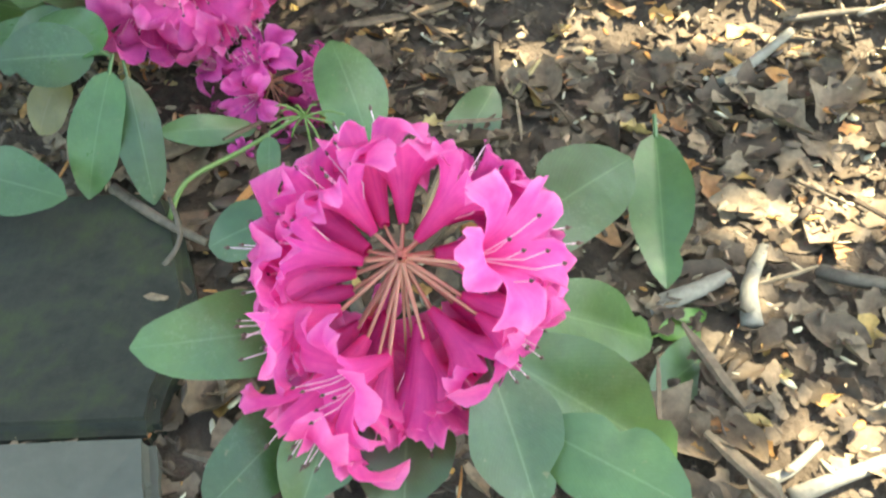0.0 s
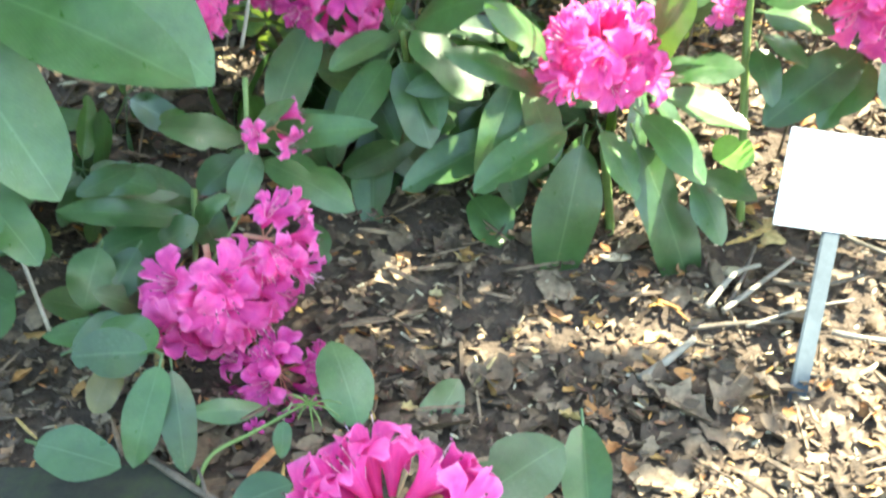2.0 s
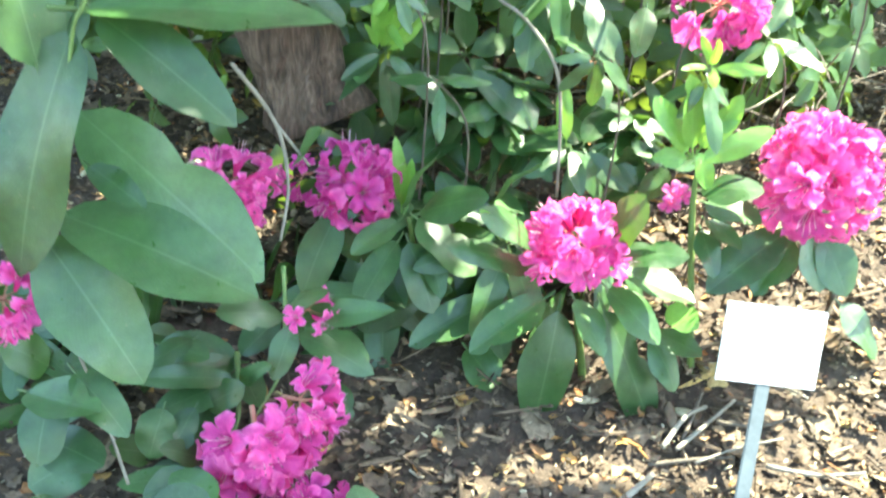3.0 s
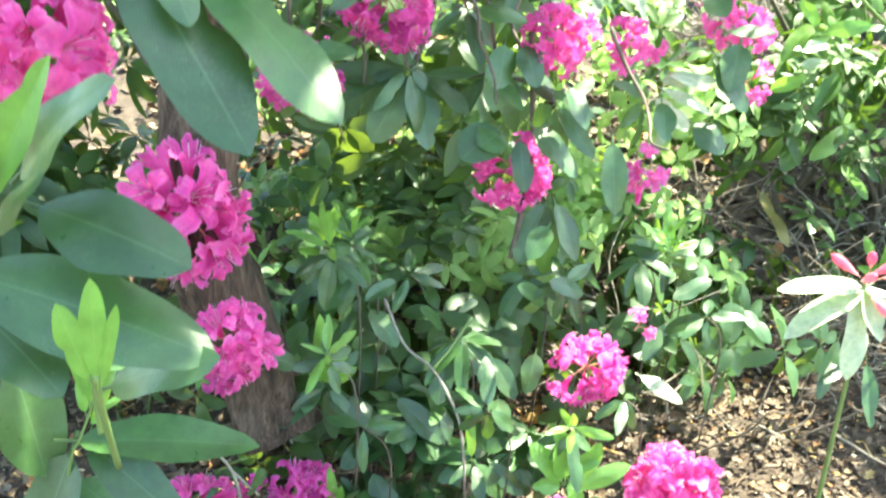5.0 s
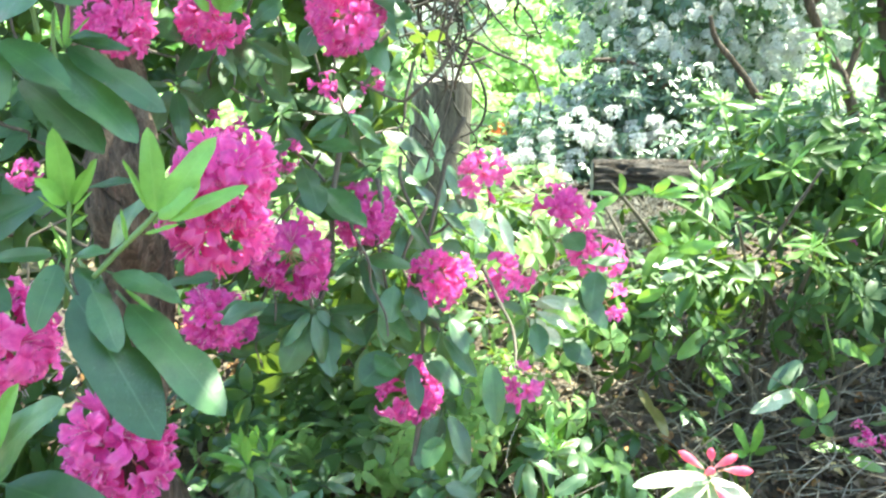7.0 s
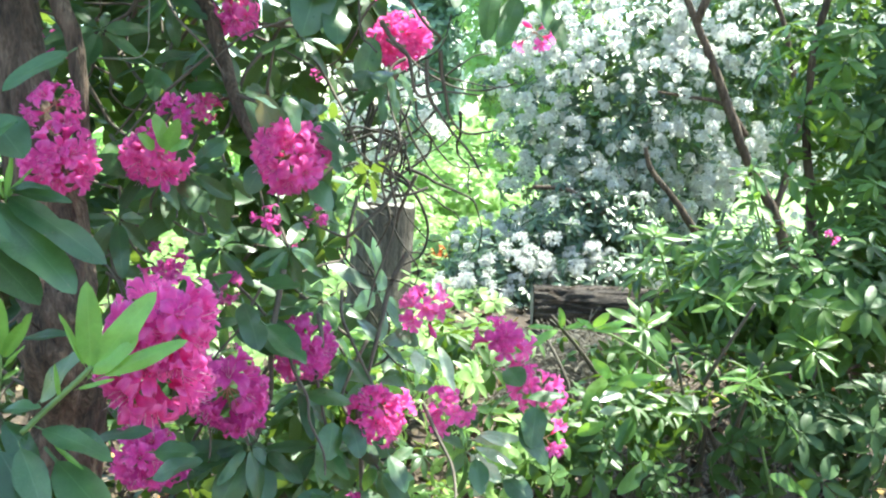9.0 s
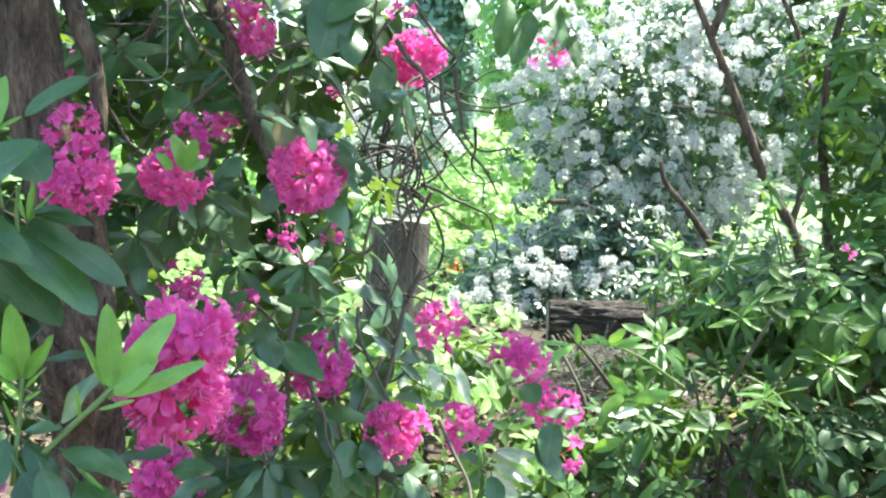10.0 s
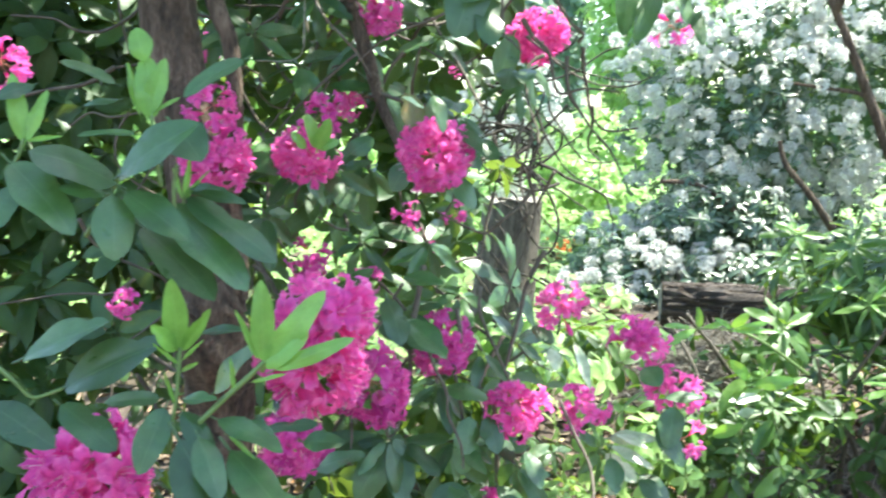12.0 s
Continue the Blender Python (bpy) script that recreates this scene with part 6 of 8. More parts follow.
whorl(right_bush, (2.143, 3.355, 1.474), (-0.1, -0.45, 0.85), 3, 0.055, 0.016, -35, LEAF_NEW)
whorl(right_bush, (1.167, 2.039, 0.949), (-0.1, -0.55, 0.8), 8, 0.108, 0.034, 14, LEAF_RIGHT)
whorl(right_bush, (1.167, 2.029, 0.959), (-0.1, -0.45, 0.85), 3, 0.055, 0.016, -35, LEAF_NEW)
whorl(right_bush, (1.406, 2.399, 1.037), (-0.1, -0.55, 0.8), 8, 0.108, 0.034, 14, LEAF_RIGHT)
whorl(right_bush, (1.406, 2.389, 1.047), (-0.1, -0.45, 0.85), 3, 0.055, 0.016, -35, LEAF_NEW)
whorl(right_bush, (1.625, 2.410, 1.088), (-0.1, -0.55, 0.8), 8, 0.108, 0.034, 14, LEAF_RIGHT)
whorl(right_bush, (1.625, 2.400, 1.098), (-0.1, -0.45, 0.85), 3, 0.055, 0.016, -35, LEAF_NEW)
whorl(right_bush, (1.725, 2.063, 0.997), (-0.1, -0.55, 0.8), 8, 0.108, 0.034, 14, LEAF_RIGHT)
whorl(right_bush, (1.725, 2.053, 1.007), (-0.1, -0.45, 0.85), 3, 0.055, 0.016, -35, LEAF_NEW)
whorl(right_bush, (1.243, 1.877, 0.910), (-0.1, -0.55, 0.8), 8, 0.108, 0.034, 14, LEAF_RIGHT)
whorl(right_bush, (1.243, 1.867, 0.920), (-0.1, -0.45, 0.85), 3, 0.055, 0.016, -35, LEAF_NEW)
whorl(right_bush, (1.062, 1.870, 0.886), (-0.1, -0.55, 0.8), 8, 0.108, 0.034, 14, LEAF_RIGHT)
whorl(right_bush, (1.062, 1.860, 0.896), (-0.1, -0.45, 0.85), 3, 0.055, 0.016, -35, LEAF_NEW)
whorl(right_bush, (1.952, 2.610, 1.085), (-0.1, -0.55, 0.8), 8, 0.108, 0.034, 14, LEAF_RIGHT)
whorl(right_bush, (1.952, 2.600, 1.095), (-0.1, -0.45, 0.85), 3, 0.055, 0.016, -35, LEAF_NEW)
whorl(right_bush, (1.895, 2.071, 1.009), (-0.1, -0.55, 0.8), 8, 0.108, 0.034, 14, LEAF_RIGHT)
whorl(right_bush, (1.895, 2.061, 1.019), (-0.1, -0.45, 0.85), 3, 0.055, 0.016, -35, LEAF_NEW)
whorl(right_bush, (1.281, 2.215, 0.988), (-0.1, -0.55, 0.8), 8, 0.108, 0.034, 14, LEAF_RIGHT)
whorl(right_bush, (1.281, 2.205, 0.998), (-0.1, -0.45, 0.85), 3, 0.055, 0.016, -35, LEAF_NEW)
whorl(right_bush, (1.540, 2.055, 0.986), (-0.1, -0.55, 0.8), 8, 0.108, 0.034, 14, LEAF_RIGHT)
whorl(right_bush, (1.540, 2.045, 0.996), (-0.1, -0.45, 0.85), 3, 0.055, 0.016, -35, LEAF_NEW)
whorl(right_bush, (1.451, 2.222, 0.983), (-0.1, -0.55, 0.8), 8, 0.108, 0.034, 14, LEAF_RIGHT)
whorl(right_bush, (1.451, 2.212, 0.993), (-0.1, -0.45, 0.85), 3, 0.055, 0.016, -35, LEAF_NEW)
whorl(right_bush, (1.667, 2.978, 1.223), (-0.1, -0.45, 0.85), 8, 0.105, 0.033, 8, LEAF_RIGHT)
whorl(right_bush, (1.667, 2.968, 1.235), (-0.1, -0.35, 0.9), 4, 0.06, 0.018, -30, LEAF_NEW)
whorl(right_bush, (1.831, 2.986, 1.265), (-0.1, -0.45, 0.85), 8, 0.105, 0.033, 8, LEAF_RIGHT)
whorl(right_bush, (1.977, 2.992, 1.219), (-0.1, -0.45, 0.85), 8, 0.105, 0.033, 8, LEAF_RIGHT)
whorl(right_bush, (2.120, 2.999, 1.285), (-0.1, -0.45, 0.85), 8, 0.105, 0.033, 8, LEAF_RIGHT)
whorl(right_bush, (2.162, 2.811, 1.263), (-0.1, -0.45, 0.85), 8, 0.105, 0.033, 8, LEAF_RIGHT)
whorl(right_bush, (2.299, 2.819, 1.348), (-0.1, -0.45, 0.85), 8, 0.105, 0.033, 8, LEAF_RIGHT)
whorl(right_bush, (2.280, 2.629, 1.264), (-0.1, -0.45, 0.85), 8, 0.105, 0.033, 8, LEAF_RIGHT)
whorl(right_bush, (1.859, 2.607, 1.168), (-0.1, -0.45, 0.85), 8, 0.105, 0.033, 8, LEAF_RIGHT)
whorl(right_bush, (1.859, 2.597, 1.180), (-0.1, -0.35, 0.9), 4, 0.06, 0.018, -30, LEAF_NEW)
whorl(right_bush, (1.995, 2.429, 1.176), (-0.1, -0.45, 0.85), 8, 0.105, 0.033, 8, LEAF_RIGHT)
whorl(right_bush, (1.580, 2.592, 1.134), (-0.1, -0.45, 0.85), 8, 0.105, 0.033, 8, LEAF_RIGHT)
leaf(right_bush, (0.842, 1.65, 1.184), (0.756, 1.63, 1.146), 0.024, LEAF_NEW, (0.1, -0.9, 0.35))
leaf(right_bush, (0.831, 1.65, 1.189), (0.764, 1.63, 1.201), 0.015, LEAF_NEW, (0.1, -0.9, 0.35))
leaf(right_bush, (0.854, 1.65, 1.189), (0.841, 1.63, 1.243), 0.022, LEAF_NEW, (0.1, -0.9, 0.35))
leaf(right_bush, (0.86, 1.65, 1.186), (0.914, 1.63, 1.209), 0.016, LEAF_NEW, (0.1, -0.9, 0.35))
leaf(right_bush, (0.932, 1.65, 1.19), (0.966, 1.63, 1.225), 0.026, LEAF_NEW, (0.1, -0.9, 0.35))
leaf(right_bush, (0.924, 1.65, 1.182), (1.056, 1.63, 1.184), 0.015, LEAF_NEW, (0.1, -0.9, 0.35))
leaf(right_bush, (0.941, 1.65, 1.181), (1.014, 1.63, 1.207), 0.020, LEAF_NEW, (0.1, -0.9, 0.35))
leaf(right_bush, (0.935, 1.65, 1.184), (0.885, 1.63, 1.217), 0.014, LEAF_NEW, (0.1, -0.9, 0.35))
branch(right_bush, "stem", [(1.211, 1.85, 1.015), (1.06, 1.75, 1.121), (0.935, 1.65, 1.183), (0.846, 1.65, 1.186)], 0.005, 0.0022, GREEN_STEM)
leaf(right_bush, (1.002, 1.75, 1.032), (0.931, 1.71, 0.963), 0.045, LEAF_RIGHT)
leaf(right_bush, (1.033, 1.75, 1.016), (1.117, 1.71, 1.04), 0.039, LEAF_NEW, (0.1, -0.9, 0.35))
leaf(right_bush, (1.017, 1.75, 1.032), (0.957, 1.71, 1.089), 0.033, LEAF_NEW, (0.1, -0.9, 0.35))
leaf(right_bush, (1.049, 1.75, 0.985), (0.96, 1.71, 0.992), 0.037, LEAF_GLARE)
leaf(right_bush, (0.989, 1.75, 0.942), (1.036, 1.71, 0.96), 0.033, LEAF_GLARE)
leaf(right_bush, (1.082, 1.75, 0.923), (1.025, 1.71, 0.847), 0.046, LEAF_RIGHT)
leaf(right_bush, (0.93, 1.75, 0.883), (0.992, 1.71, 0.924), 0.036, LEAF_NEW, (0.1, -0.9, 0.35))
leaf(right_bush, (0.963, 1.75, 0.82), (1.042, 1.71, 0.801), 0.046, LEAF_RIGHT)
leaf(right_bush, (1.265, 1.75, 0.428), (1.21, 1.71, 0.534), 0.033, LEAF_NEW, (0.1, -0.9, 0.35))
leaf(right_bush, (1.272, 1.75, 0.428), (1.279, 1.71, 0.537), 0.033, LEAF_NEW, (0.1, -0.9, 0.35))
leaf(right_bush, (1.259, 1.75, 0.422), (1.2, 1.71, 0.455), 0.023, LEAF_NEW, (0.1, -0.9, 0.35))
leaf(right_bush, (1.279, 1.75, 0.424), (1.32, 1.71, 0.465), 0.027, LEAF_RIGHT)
leaf(right_bush, (1.403, 1.75, 0.609), (1.245, 1.71, 0.571), 0.046, LEAF_GLARE)
leaf(right_bush, (1.396, 1.75, 0.691), (1.288, 1.71, 0.631), 0.052)
leaf(right_bush, (1.137, 1.75, 0.799), (1.035, 1.71, 0.731), 0.047, LEAF_RIGHT)
leaf(right_bush, (1.015, 1.75, 0.773), (0.975, 1.71, 0.703), 0.053, LEAF_RIGHT)
leaf(right_bush, (0.944, 1.75, 0.632), (1.03, 1.71, 0.514), 0.059, LEAF_BROWN)
leaf(right_bush, (1.127, 1.75, 0.704), (1.194, 1.71, 0.636), 0.047, LEAF_RIGHT)
leaf(right_bush, (1.433, 1.75, 0.439), (1.543, 1.71, 0.442), 0.037, LEAF_RIGHT)
leaf(right_bush, (1.552, 1.75, 0.398), (1.644, 1.71, 0.378), 0.045, LEAF_RIGHT)
leaf(right_bush, (1.589, 1.75, 0.682), (1.465, 1.71, 0.767), 0.057, LEAF_RIGHT)
leaf(right_bush, (1.459, 1.75, 0.523), (1.367, 1.71, 0.627), 0.044, LEAF_NEW, (0.1, -0.9, 0.35))
leaf(right_bush, (1.469, 1.75, 0.519), (1.446, 1.71, 0.623), 0.041, LEAF_NEW, (0.1, -0.9, 0.35))
branch(right_bush, "stem", [(1.269, 1.75, 0.421), (1.28, 1.78, 0.294), (1.312, 1.8, 0.138)], 0.002, 0.003, GREEN_STEM, 5)
branch(right_bush, "twig", [(1.448, 1.78, 0.428), (1.359, 1.78, 0.515), (1.15, 1.78, 0.781)], 0.0028, 0.0018, TWIG, 5)
branch(right_bush, "twig", [(1.606, 1.78, 0.67), (1.418, 1.78, 0.596), (1.225, 1.78, 0.589)], 0.0028, 0.0018, TWIG, 5)
branch(right_bush, "twig", [(0.953, 1.78, 0.619), (1.025, 1.78, 0.762), (1.149, 1.78, 0.789)], 0.0028, 0.0018, TWIG, 5)
branch(right_bush, "twig", [(1.687, 1.78, 0.34), (1.567, 1.78, 0.4), (1.449, 1.78, 0.424)], 0.0028, 0.0018, TWIG, 5)
truss(right_bush, (1.615, 1.8, 0.44), (0.1, -0.8, 0.2), 0.07, 6, PINK, 5, 80)
truss(right_bush, (1.67, 1.8, 0.411), (0.1, -0.8, 0.2), 0.06, 5, PINK, 5, 80)
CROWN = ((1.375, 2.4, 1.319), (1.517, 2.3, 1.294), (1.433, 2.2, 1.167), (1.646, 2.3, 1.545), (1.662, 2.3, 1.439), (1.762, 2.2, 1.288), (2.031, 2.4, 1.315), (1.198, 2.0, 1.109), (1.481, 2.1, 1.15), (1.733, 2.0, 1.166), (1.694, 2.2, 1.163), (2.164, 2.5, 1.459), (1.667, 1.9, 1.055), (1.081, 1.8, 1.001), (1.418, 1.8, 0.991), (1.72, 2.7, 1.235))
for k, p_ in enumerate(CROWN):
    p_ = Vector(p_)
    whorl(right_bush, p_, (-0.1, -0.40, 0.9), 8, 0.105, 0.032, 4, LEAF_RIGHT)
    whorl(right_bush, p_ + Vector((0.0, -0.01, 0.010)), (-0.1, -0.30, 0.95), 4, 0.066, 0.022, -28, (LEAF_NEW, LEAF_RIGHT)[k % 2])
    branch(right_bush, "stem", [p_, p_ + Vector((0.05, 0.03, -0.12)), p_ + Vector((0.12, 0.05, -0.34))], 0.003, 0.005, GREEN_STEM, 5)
foliage(right_bush, 30, 80, (1.74, 2.48, 1.10), (0.40, 0.26, 0.14), 8, 0.095, 0.029, LEAF_RIGHT_MANY, LEAF_RIGHT, 0, 0.9, 0.5)
truss(right_bush, (1.710, 2.146, 0.910), (0.1, -0.8, 0.2), 0.05, 3, ROSE, 5, 60)
truss(right_bush, (1.850, 2.160, 1.346), (0.1, -0.8, 0.2), 0.05, 3, ROSE, 5, 60)

# ---- seedlings under the flowers ----
seedling = thing("rhododendron_seedling", (0.15, 1.5, ground_z(0.15, 1.5)), "patch of young dark-leaved rhododendron seedlings on leaf litter", "shrub", "seedlings")
foliage(seedling, 41, 260, (0.10, 2.0, 0.55), (0.95, 0.5, 0.30), 7, 0.065, 0.024, LEAF_MANY, LEAF, 0, 0.95, 0.2)
# brighter patches among the dark seedlings: sunlight put into the leaf colour
foliage(seedling, 48, 26, (-0.102, 1.9, 0.556), (0.20, 0.16, 0.10), 6, 0.065, 0.024, LEAF_SUNLIT, LEAF_NEW, 0, 0.95, 0.3)
foliage(seedling, 49, 30, (0.542, 2.0, 0.538), (0.18, 0.16, 0.11), 6, 0.065, 0.024, LEAF_SUNLIT, LEAF_NEW, 0, 0.95, 0.3)
foliage(seedling, 55, 130, (0.15, 2.55, 0.74), (0.7, 0.35, 0.2), 6, 0.075, 0.026, LEAF_SUNLIT, LEAF_NEW, 0, 0.95, 0.3)
foliage(seedling, 56, 40, (-0.072, 2.0, 0.493), (0.26, 0.2, 0.12), 6, 0.07, 0.026, LEAF_SUNLIT, LEAF_NEW, 0, 0.95, 0.3)
foliage(seedling, 57, 46, (0.201, 2.0, 0.443), (0.26, 0.22, 0.14), 6, 0.07, 0.026, LEAF_SUNLIT, LEAF_NEW, 0, 0.95, 0.3)
foliage(seedling, 58, 30, (0.735, 1.75, 0.845), (0.2, 0.16, 0.12), 6, 0.06, 0.026, LEAF_SUNLIT, LEAF_NEW, 0, 0.95, 0.3)
foliage(seedling, 60, 60, (0.561, 1.75, 0.635), (0.26, 0.2, 0.12), 6, 0.062, 0.024, LEAF_SUNLIT, LEAF_NEW, 0, 0.95, 0.3)
foliage(seedling, 61, 44, (0.374, 1.5, 0.604), (0.2, 0.14, 0.09), 6, 0.06, 0.024, LEAF_SUNLIT, LEAF_NEW, 0, 0.95, 0.3)
foliage(seedling, 62, 40, (0.082, 1.7, 0.508), (0.24, 0.16, 0.1), 6, 0.06, 0.024, LEAF_SUNLIT, LEAF_NEW, 0, 0.95, 0.3)
foliage(seedling, 63, 36, (0.751, 1.7, 0.502), (0.18, 0.16, 0.08), 6, 0.055, 0.024, LEAF_RIGHT_MANY, LEAF_NEW, 0, 0.95, 0.3)
foliage(seedling, 42, 80, (0.75, 1.7, 0.42), (0.5, 0.4, 0.18), 7, 0.075, 0.028, LEAF_MANY, LEAF, 0, 0.95, 0.2)
foliage(seedling, 46, 40, (0.248, 2.000, 0.873), (0.42, 0.30, 0.26), 7, 0.095, 0.032, LEAF_MANY, LEAF, 0, 0.95, 0.3)
foliage(seedling, 43, 60, (0.450, 2.600, 0.915), (0.45, 0.40, 0.24), 7, 0.085, 0.028, LEAF_SUNLIT, LEAF_NEW, 0, 0.95, 0.3)
foliage(seedling, 45, 90, (0.928, 1.900, 0.817), (0.30, 0.30, 0.16), 7, 0.070, 0.022, LEAF_RIGHT_MANY, LEAF_NEW, 0, 0.95, 0.3)
foliage(seedling, 47, 26, (0.812, 2.900, 0.834), (0.30, 0.42, 0.12), 7, 0.085, 0.030, LEAF_RIGHT_MANY, LEAF_NEW, 0, 0.95, 0.3)
bud_shoot = thing("rhododendron_seedling", (0.90, 1.10, ground_z(0.90, 1.10)), "young rhododendron shoot with red buds above leaves coloured white for sun glare", "shrub", "seedlings")
truss(bud_shoot, (0.870, 1.030, 0.755), (0.0, -0.4, 0.9), 0.135, 6, RED_BUD, 10, 80, buds=6)
# the glare on these blades is in their colour
leaf(bud_shoot, (0.870, 1.030, 0.745), (0.705, 0.970, 0.781), 0.042, LEAF_GLARE, (0.101, -0.454, 0.885))
leaf(bud_shoot, (0.870, 1.030, 0.745), (0.723, 0.970, 0.692), 0.053, LEAF_GLARE, (0.098, -0.432, 0.897))
leaf(bud_shoot, (0.870, 1.030, 0.745), (0.951, 0.970, 0.710), 0.042, LEAF_GLARE, (0.026, -0.423, 0.906))
leaf(bud_shoot, (0.870, 1.030, 0.745), (0.887, 0.970, 0.677), 0.038, LEAF_GLARE, (0.047, -0.420, 0.906))
leaf(bud_shoot, (0.870, 1.030, 0.745), (0.848, 0.970, 0.600), 0.051, LEAF_GLARE, (0.064, -0.405, 0.912))
branch(bud_shoot, "stem", [(0.870, 1.030, 0.755), (0.880, 1.040, 0.605), (0.90, 1.10, 0.10)], 0.003, 0.005, GREEN_STEM)
leaf(bud_shoot, (0.859, 1.060, 0.627), (0.818, 1.000, 0.546), 0.03)
leaf(bud_shoot, (0.919, 1.060, 0.579), (0.921, 1.000, 0.484), 0.03)
leaf(bud_shoot, (0.884, 1.060, 0.603), (0.823, 1.000, 0.581), 0.03)
leaf(bud_shoot, (0.951, 1.060, 0.578), (0.931, 1.000, 0.673), 0.03)
leaf(seedling, (-0.047, 1.32, 0.671), (-0.068, 1.28, 0.773), 0.032, LEAF_NEW, (0.1, -0.9, 0.35))
leaf(seedling, (-0.04, 1.32, 0.671), (-0.022, 1.28, 0.787), 0.032, LEAF_NEW, (0.1, -0.9, 0.35))
leaf(seedling, (-0.05, 1.32, 0.663), (-0.094, 1.28, 0.7), 0.028, LEAF_NEW, (0.1, -0.9, 0.35))
leaf(seedling, (-0.038, 1.32, 0.665), (0.002, 1.28, 0.709), 0.021, LEAF_NEW, (0.1, -0.9, 0.35))
leaf(seedling, (0.684, 1.7, 0.496), (0.652, 1.66, 0.59), 0.026, LEAF_NEW, (0.1, -0.9, 0.35))
leaf(seedling, (0.693, 1.7, 0.496), (0.684, 1.66, 0.602), 0.023, LEAF_NEW, (0.1, -0.9, 0.35))
leaf(seedling, (0.701, 1.7, 0.496), (0.724, 1.66, 0.581), 0.026, LEAF_NEW, (0.1, -0.9, 0.35))
leaf(seedling, (0.707, 1.7, 0.49), (0.767, 1.66, 0.497), 0.031, LEAF_NEW, (0.1, -0.9, 0.35))
leaf(seedling, (0.371, 1.3, 0.785), (0.315, 1.26, 0.681), 0.065)
leaf(seedling, (0.376, 1.3, 0.785), (0.366, 1.26, 0.655), 0.054, LEAF_RIGHT)
leaf(seedling, (0.388, 1.3, 0.785), (0.432, 1.26, 0.686), 0.052)
leaf(seedling, (0.229, 1.3, 0.545), (0.274, 1.26, 0.514), 0.054)
leaf(seedling, (0.2, 1.3, 0.491), (0.229, 1.26, 0.42), 0.062)
leaf(seedling, (0.75, 1.6, 0.526), (0.664, 1.56, 0.487), 0.041, LEAF_GLARE)
leaf(seedling, (0.891, 1.6, 0.48), (0.766, 1.56, 0.531), 0.034, LEAF_RIGHT)
whorl(seedling, (-0.020, 1.109, 0.768), (0, -0.55, 0.8), 7, 0.085, 0.031, 24)
whorl(seedling, (-0.020, 1.099, 0.788), (0, -0.35, 0.9), 5, 0.07, 0.019, -45, LEAF_NEW)
branch(seedling, "stem", [(-0.020, 1.109, 0.768), (0.025, 1.139, 0.668), (-0.000, 1.169, ground_z(-0.000, 1.169) - 0.01)], 0.0012, 0.0022, TWIG, 5)
whorl(seedling, (0.010, 1.184, 0.755), (0, -0.55, 0.8), 7, 0.085, 0.031, 24)
whorl(seedling, (0.010, 1.174, 0.775), (0, -0.35, 0.9), 5, 0.07, 0.019, -45, LEAF_NEW)
branch(seedling, "stem", [(0.010, 1.184, 0.755), (0.055, 1.214, 0.655), (0.030, 1.244, ground_z(0.030, 1.244) - 0.01)], 0.0012, 0.0022, TWIG, 5)
whorl(seedling, (0.624, 1.381, 0.659), (0, -0.55, 0.8), 7, 0.085, 0.031, 24)
whorl(seedling, (0.624, 1.371, 0.679), (0, -0.35, 0.9), 5, 0.07, 0.019, -45, LEAF_NEW)
branch(seedling, "stem", [(0.624, 1.381, 0.659), (0.669, 1.411, 0.559), (0.644, 1.441, ground_z(0.644, 1.441) - 0.01)], 0.0012, 0.0022, TWIG, 5)
whorl(seedling, (-0.023, 1.013, 0.616), (0, -0.55, 0.8), 7, 0.085, 0.031, 24)
whorl(seedling, (-0.023, 1.003, 0.636), (0, -0.35, 0.9), 5, 0.07, 0.019, -45, LEAF_NEW)
branch(seedling, "stem", [(-0.023, 1.013, 0.616), (0.022, 1.043, 0.516), (-0.003, 1.073, ground_z(-0.003, 1.073) - 0.01)], 0.0012, 0.0022, TWIG, 5)
whorl(seedling, (-0.175, 1.253, 0.649), (0, -0.55, 0.8), 7, 0.085, 0.031, 24)
whorl(seedling, (-0.175, 1.243, 0.669), (0, -0.35, 0.9), 5, 0.07, 0.019, -45, LEAF_NEW)
branch(seedling, "stem", [(-0.175, 1.253, 0.649), (-0.130, 1.283, 0.549), (-0.155, 1.313, ground_z(-0.155, 1.313) - 0.01)], 0.0012, 0.0022, TWIG, 5)
whorl(seedling, (0.339, 1.272, 0.649), (0, -0.55, 0.8), 7, 0.085, 0.031, 24)
branch(seedling, "stem", [(0.339, 1.272, 0.649), (0.384, 1.302, 0.549), (0.359, 1.332, ground_z(0.359, 1.332) - 0.01)], 0.0012, 0.0022, TWIG, 5)
whorl(seedling, (0.190, 1.155, 0.576), (0, -0.55, 0.8), 7, 0.085, 0.031, 24)
branch(seedling, "stem", [(0.190, 1.155, 0.576), (0.235, 1.185, 0.476), (0.210, 1.215, ground_z(0.210, 1.215) - 0.01)], 0.0012, 0.0022, TWIG, 5)
whorl(seedling, (0.651, 1.144, 0.629), (0, -0.55, 0.8), 7, 0.085, 0.031, 24)
branch(seedling, "stem", [(0.651, 1.144, 0.629), (0.696, 1.174, 0.529), (0.671, 1.204, ground_z(0.671, 1.204) - 0.01)], 0.0012, 0.0022, TWIG, 5)
whorl(seedling, (0.560, 1.305, 0.670), (0, -0.55, 0.8), 7, 0.085, 0.031, 24)
branch(seedling, "stem", [(0.560, 1.305, 0.670), (0.605, 1.335, 0.570), (0.580, 1.365, ground_z(0.580, 1.365) - 0.01)], 0.0012, 0.0022, TWIG, 5)
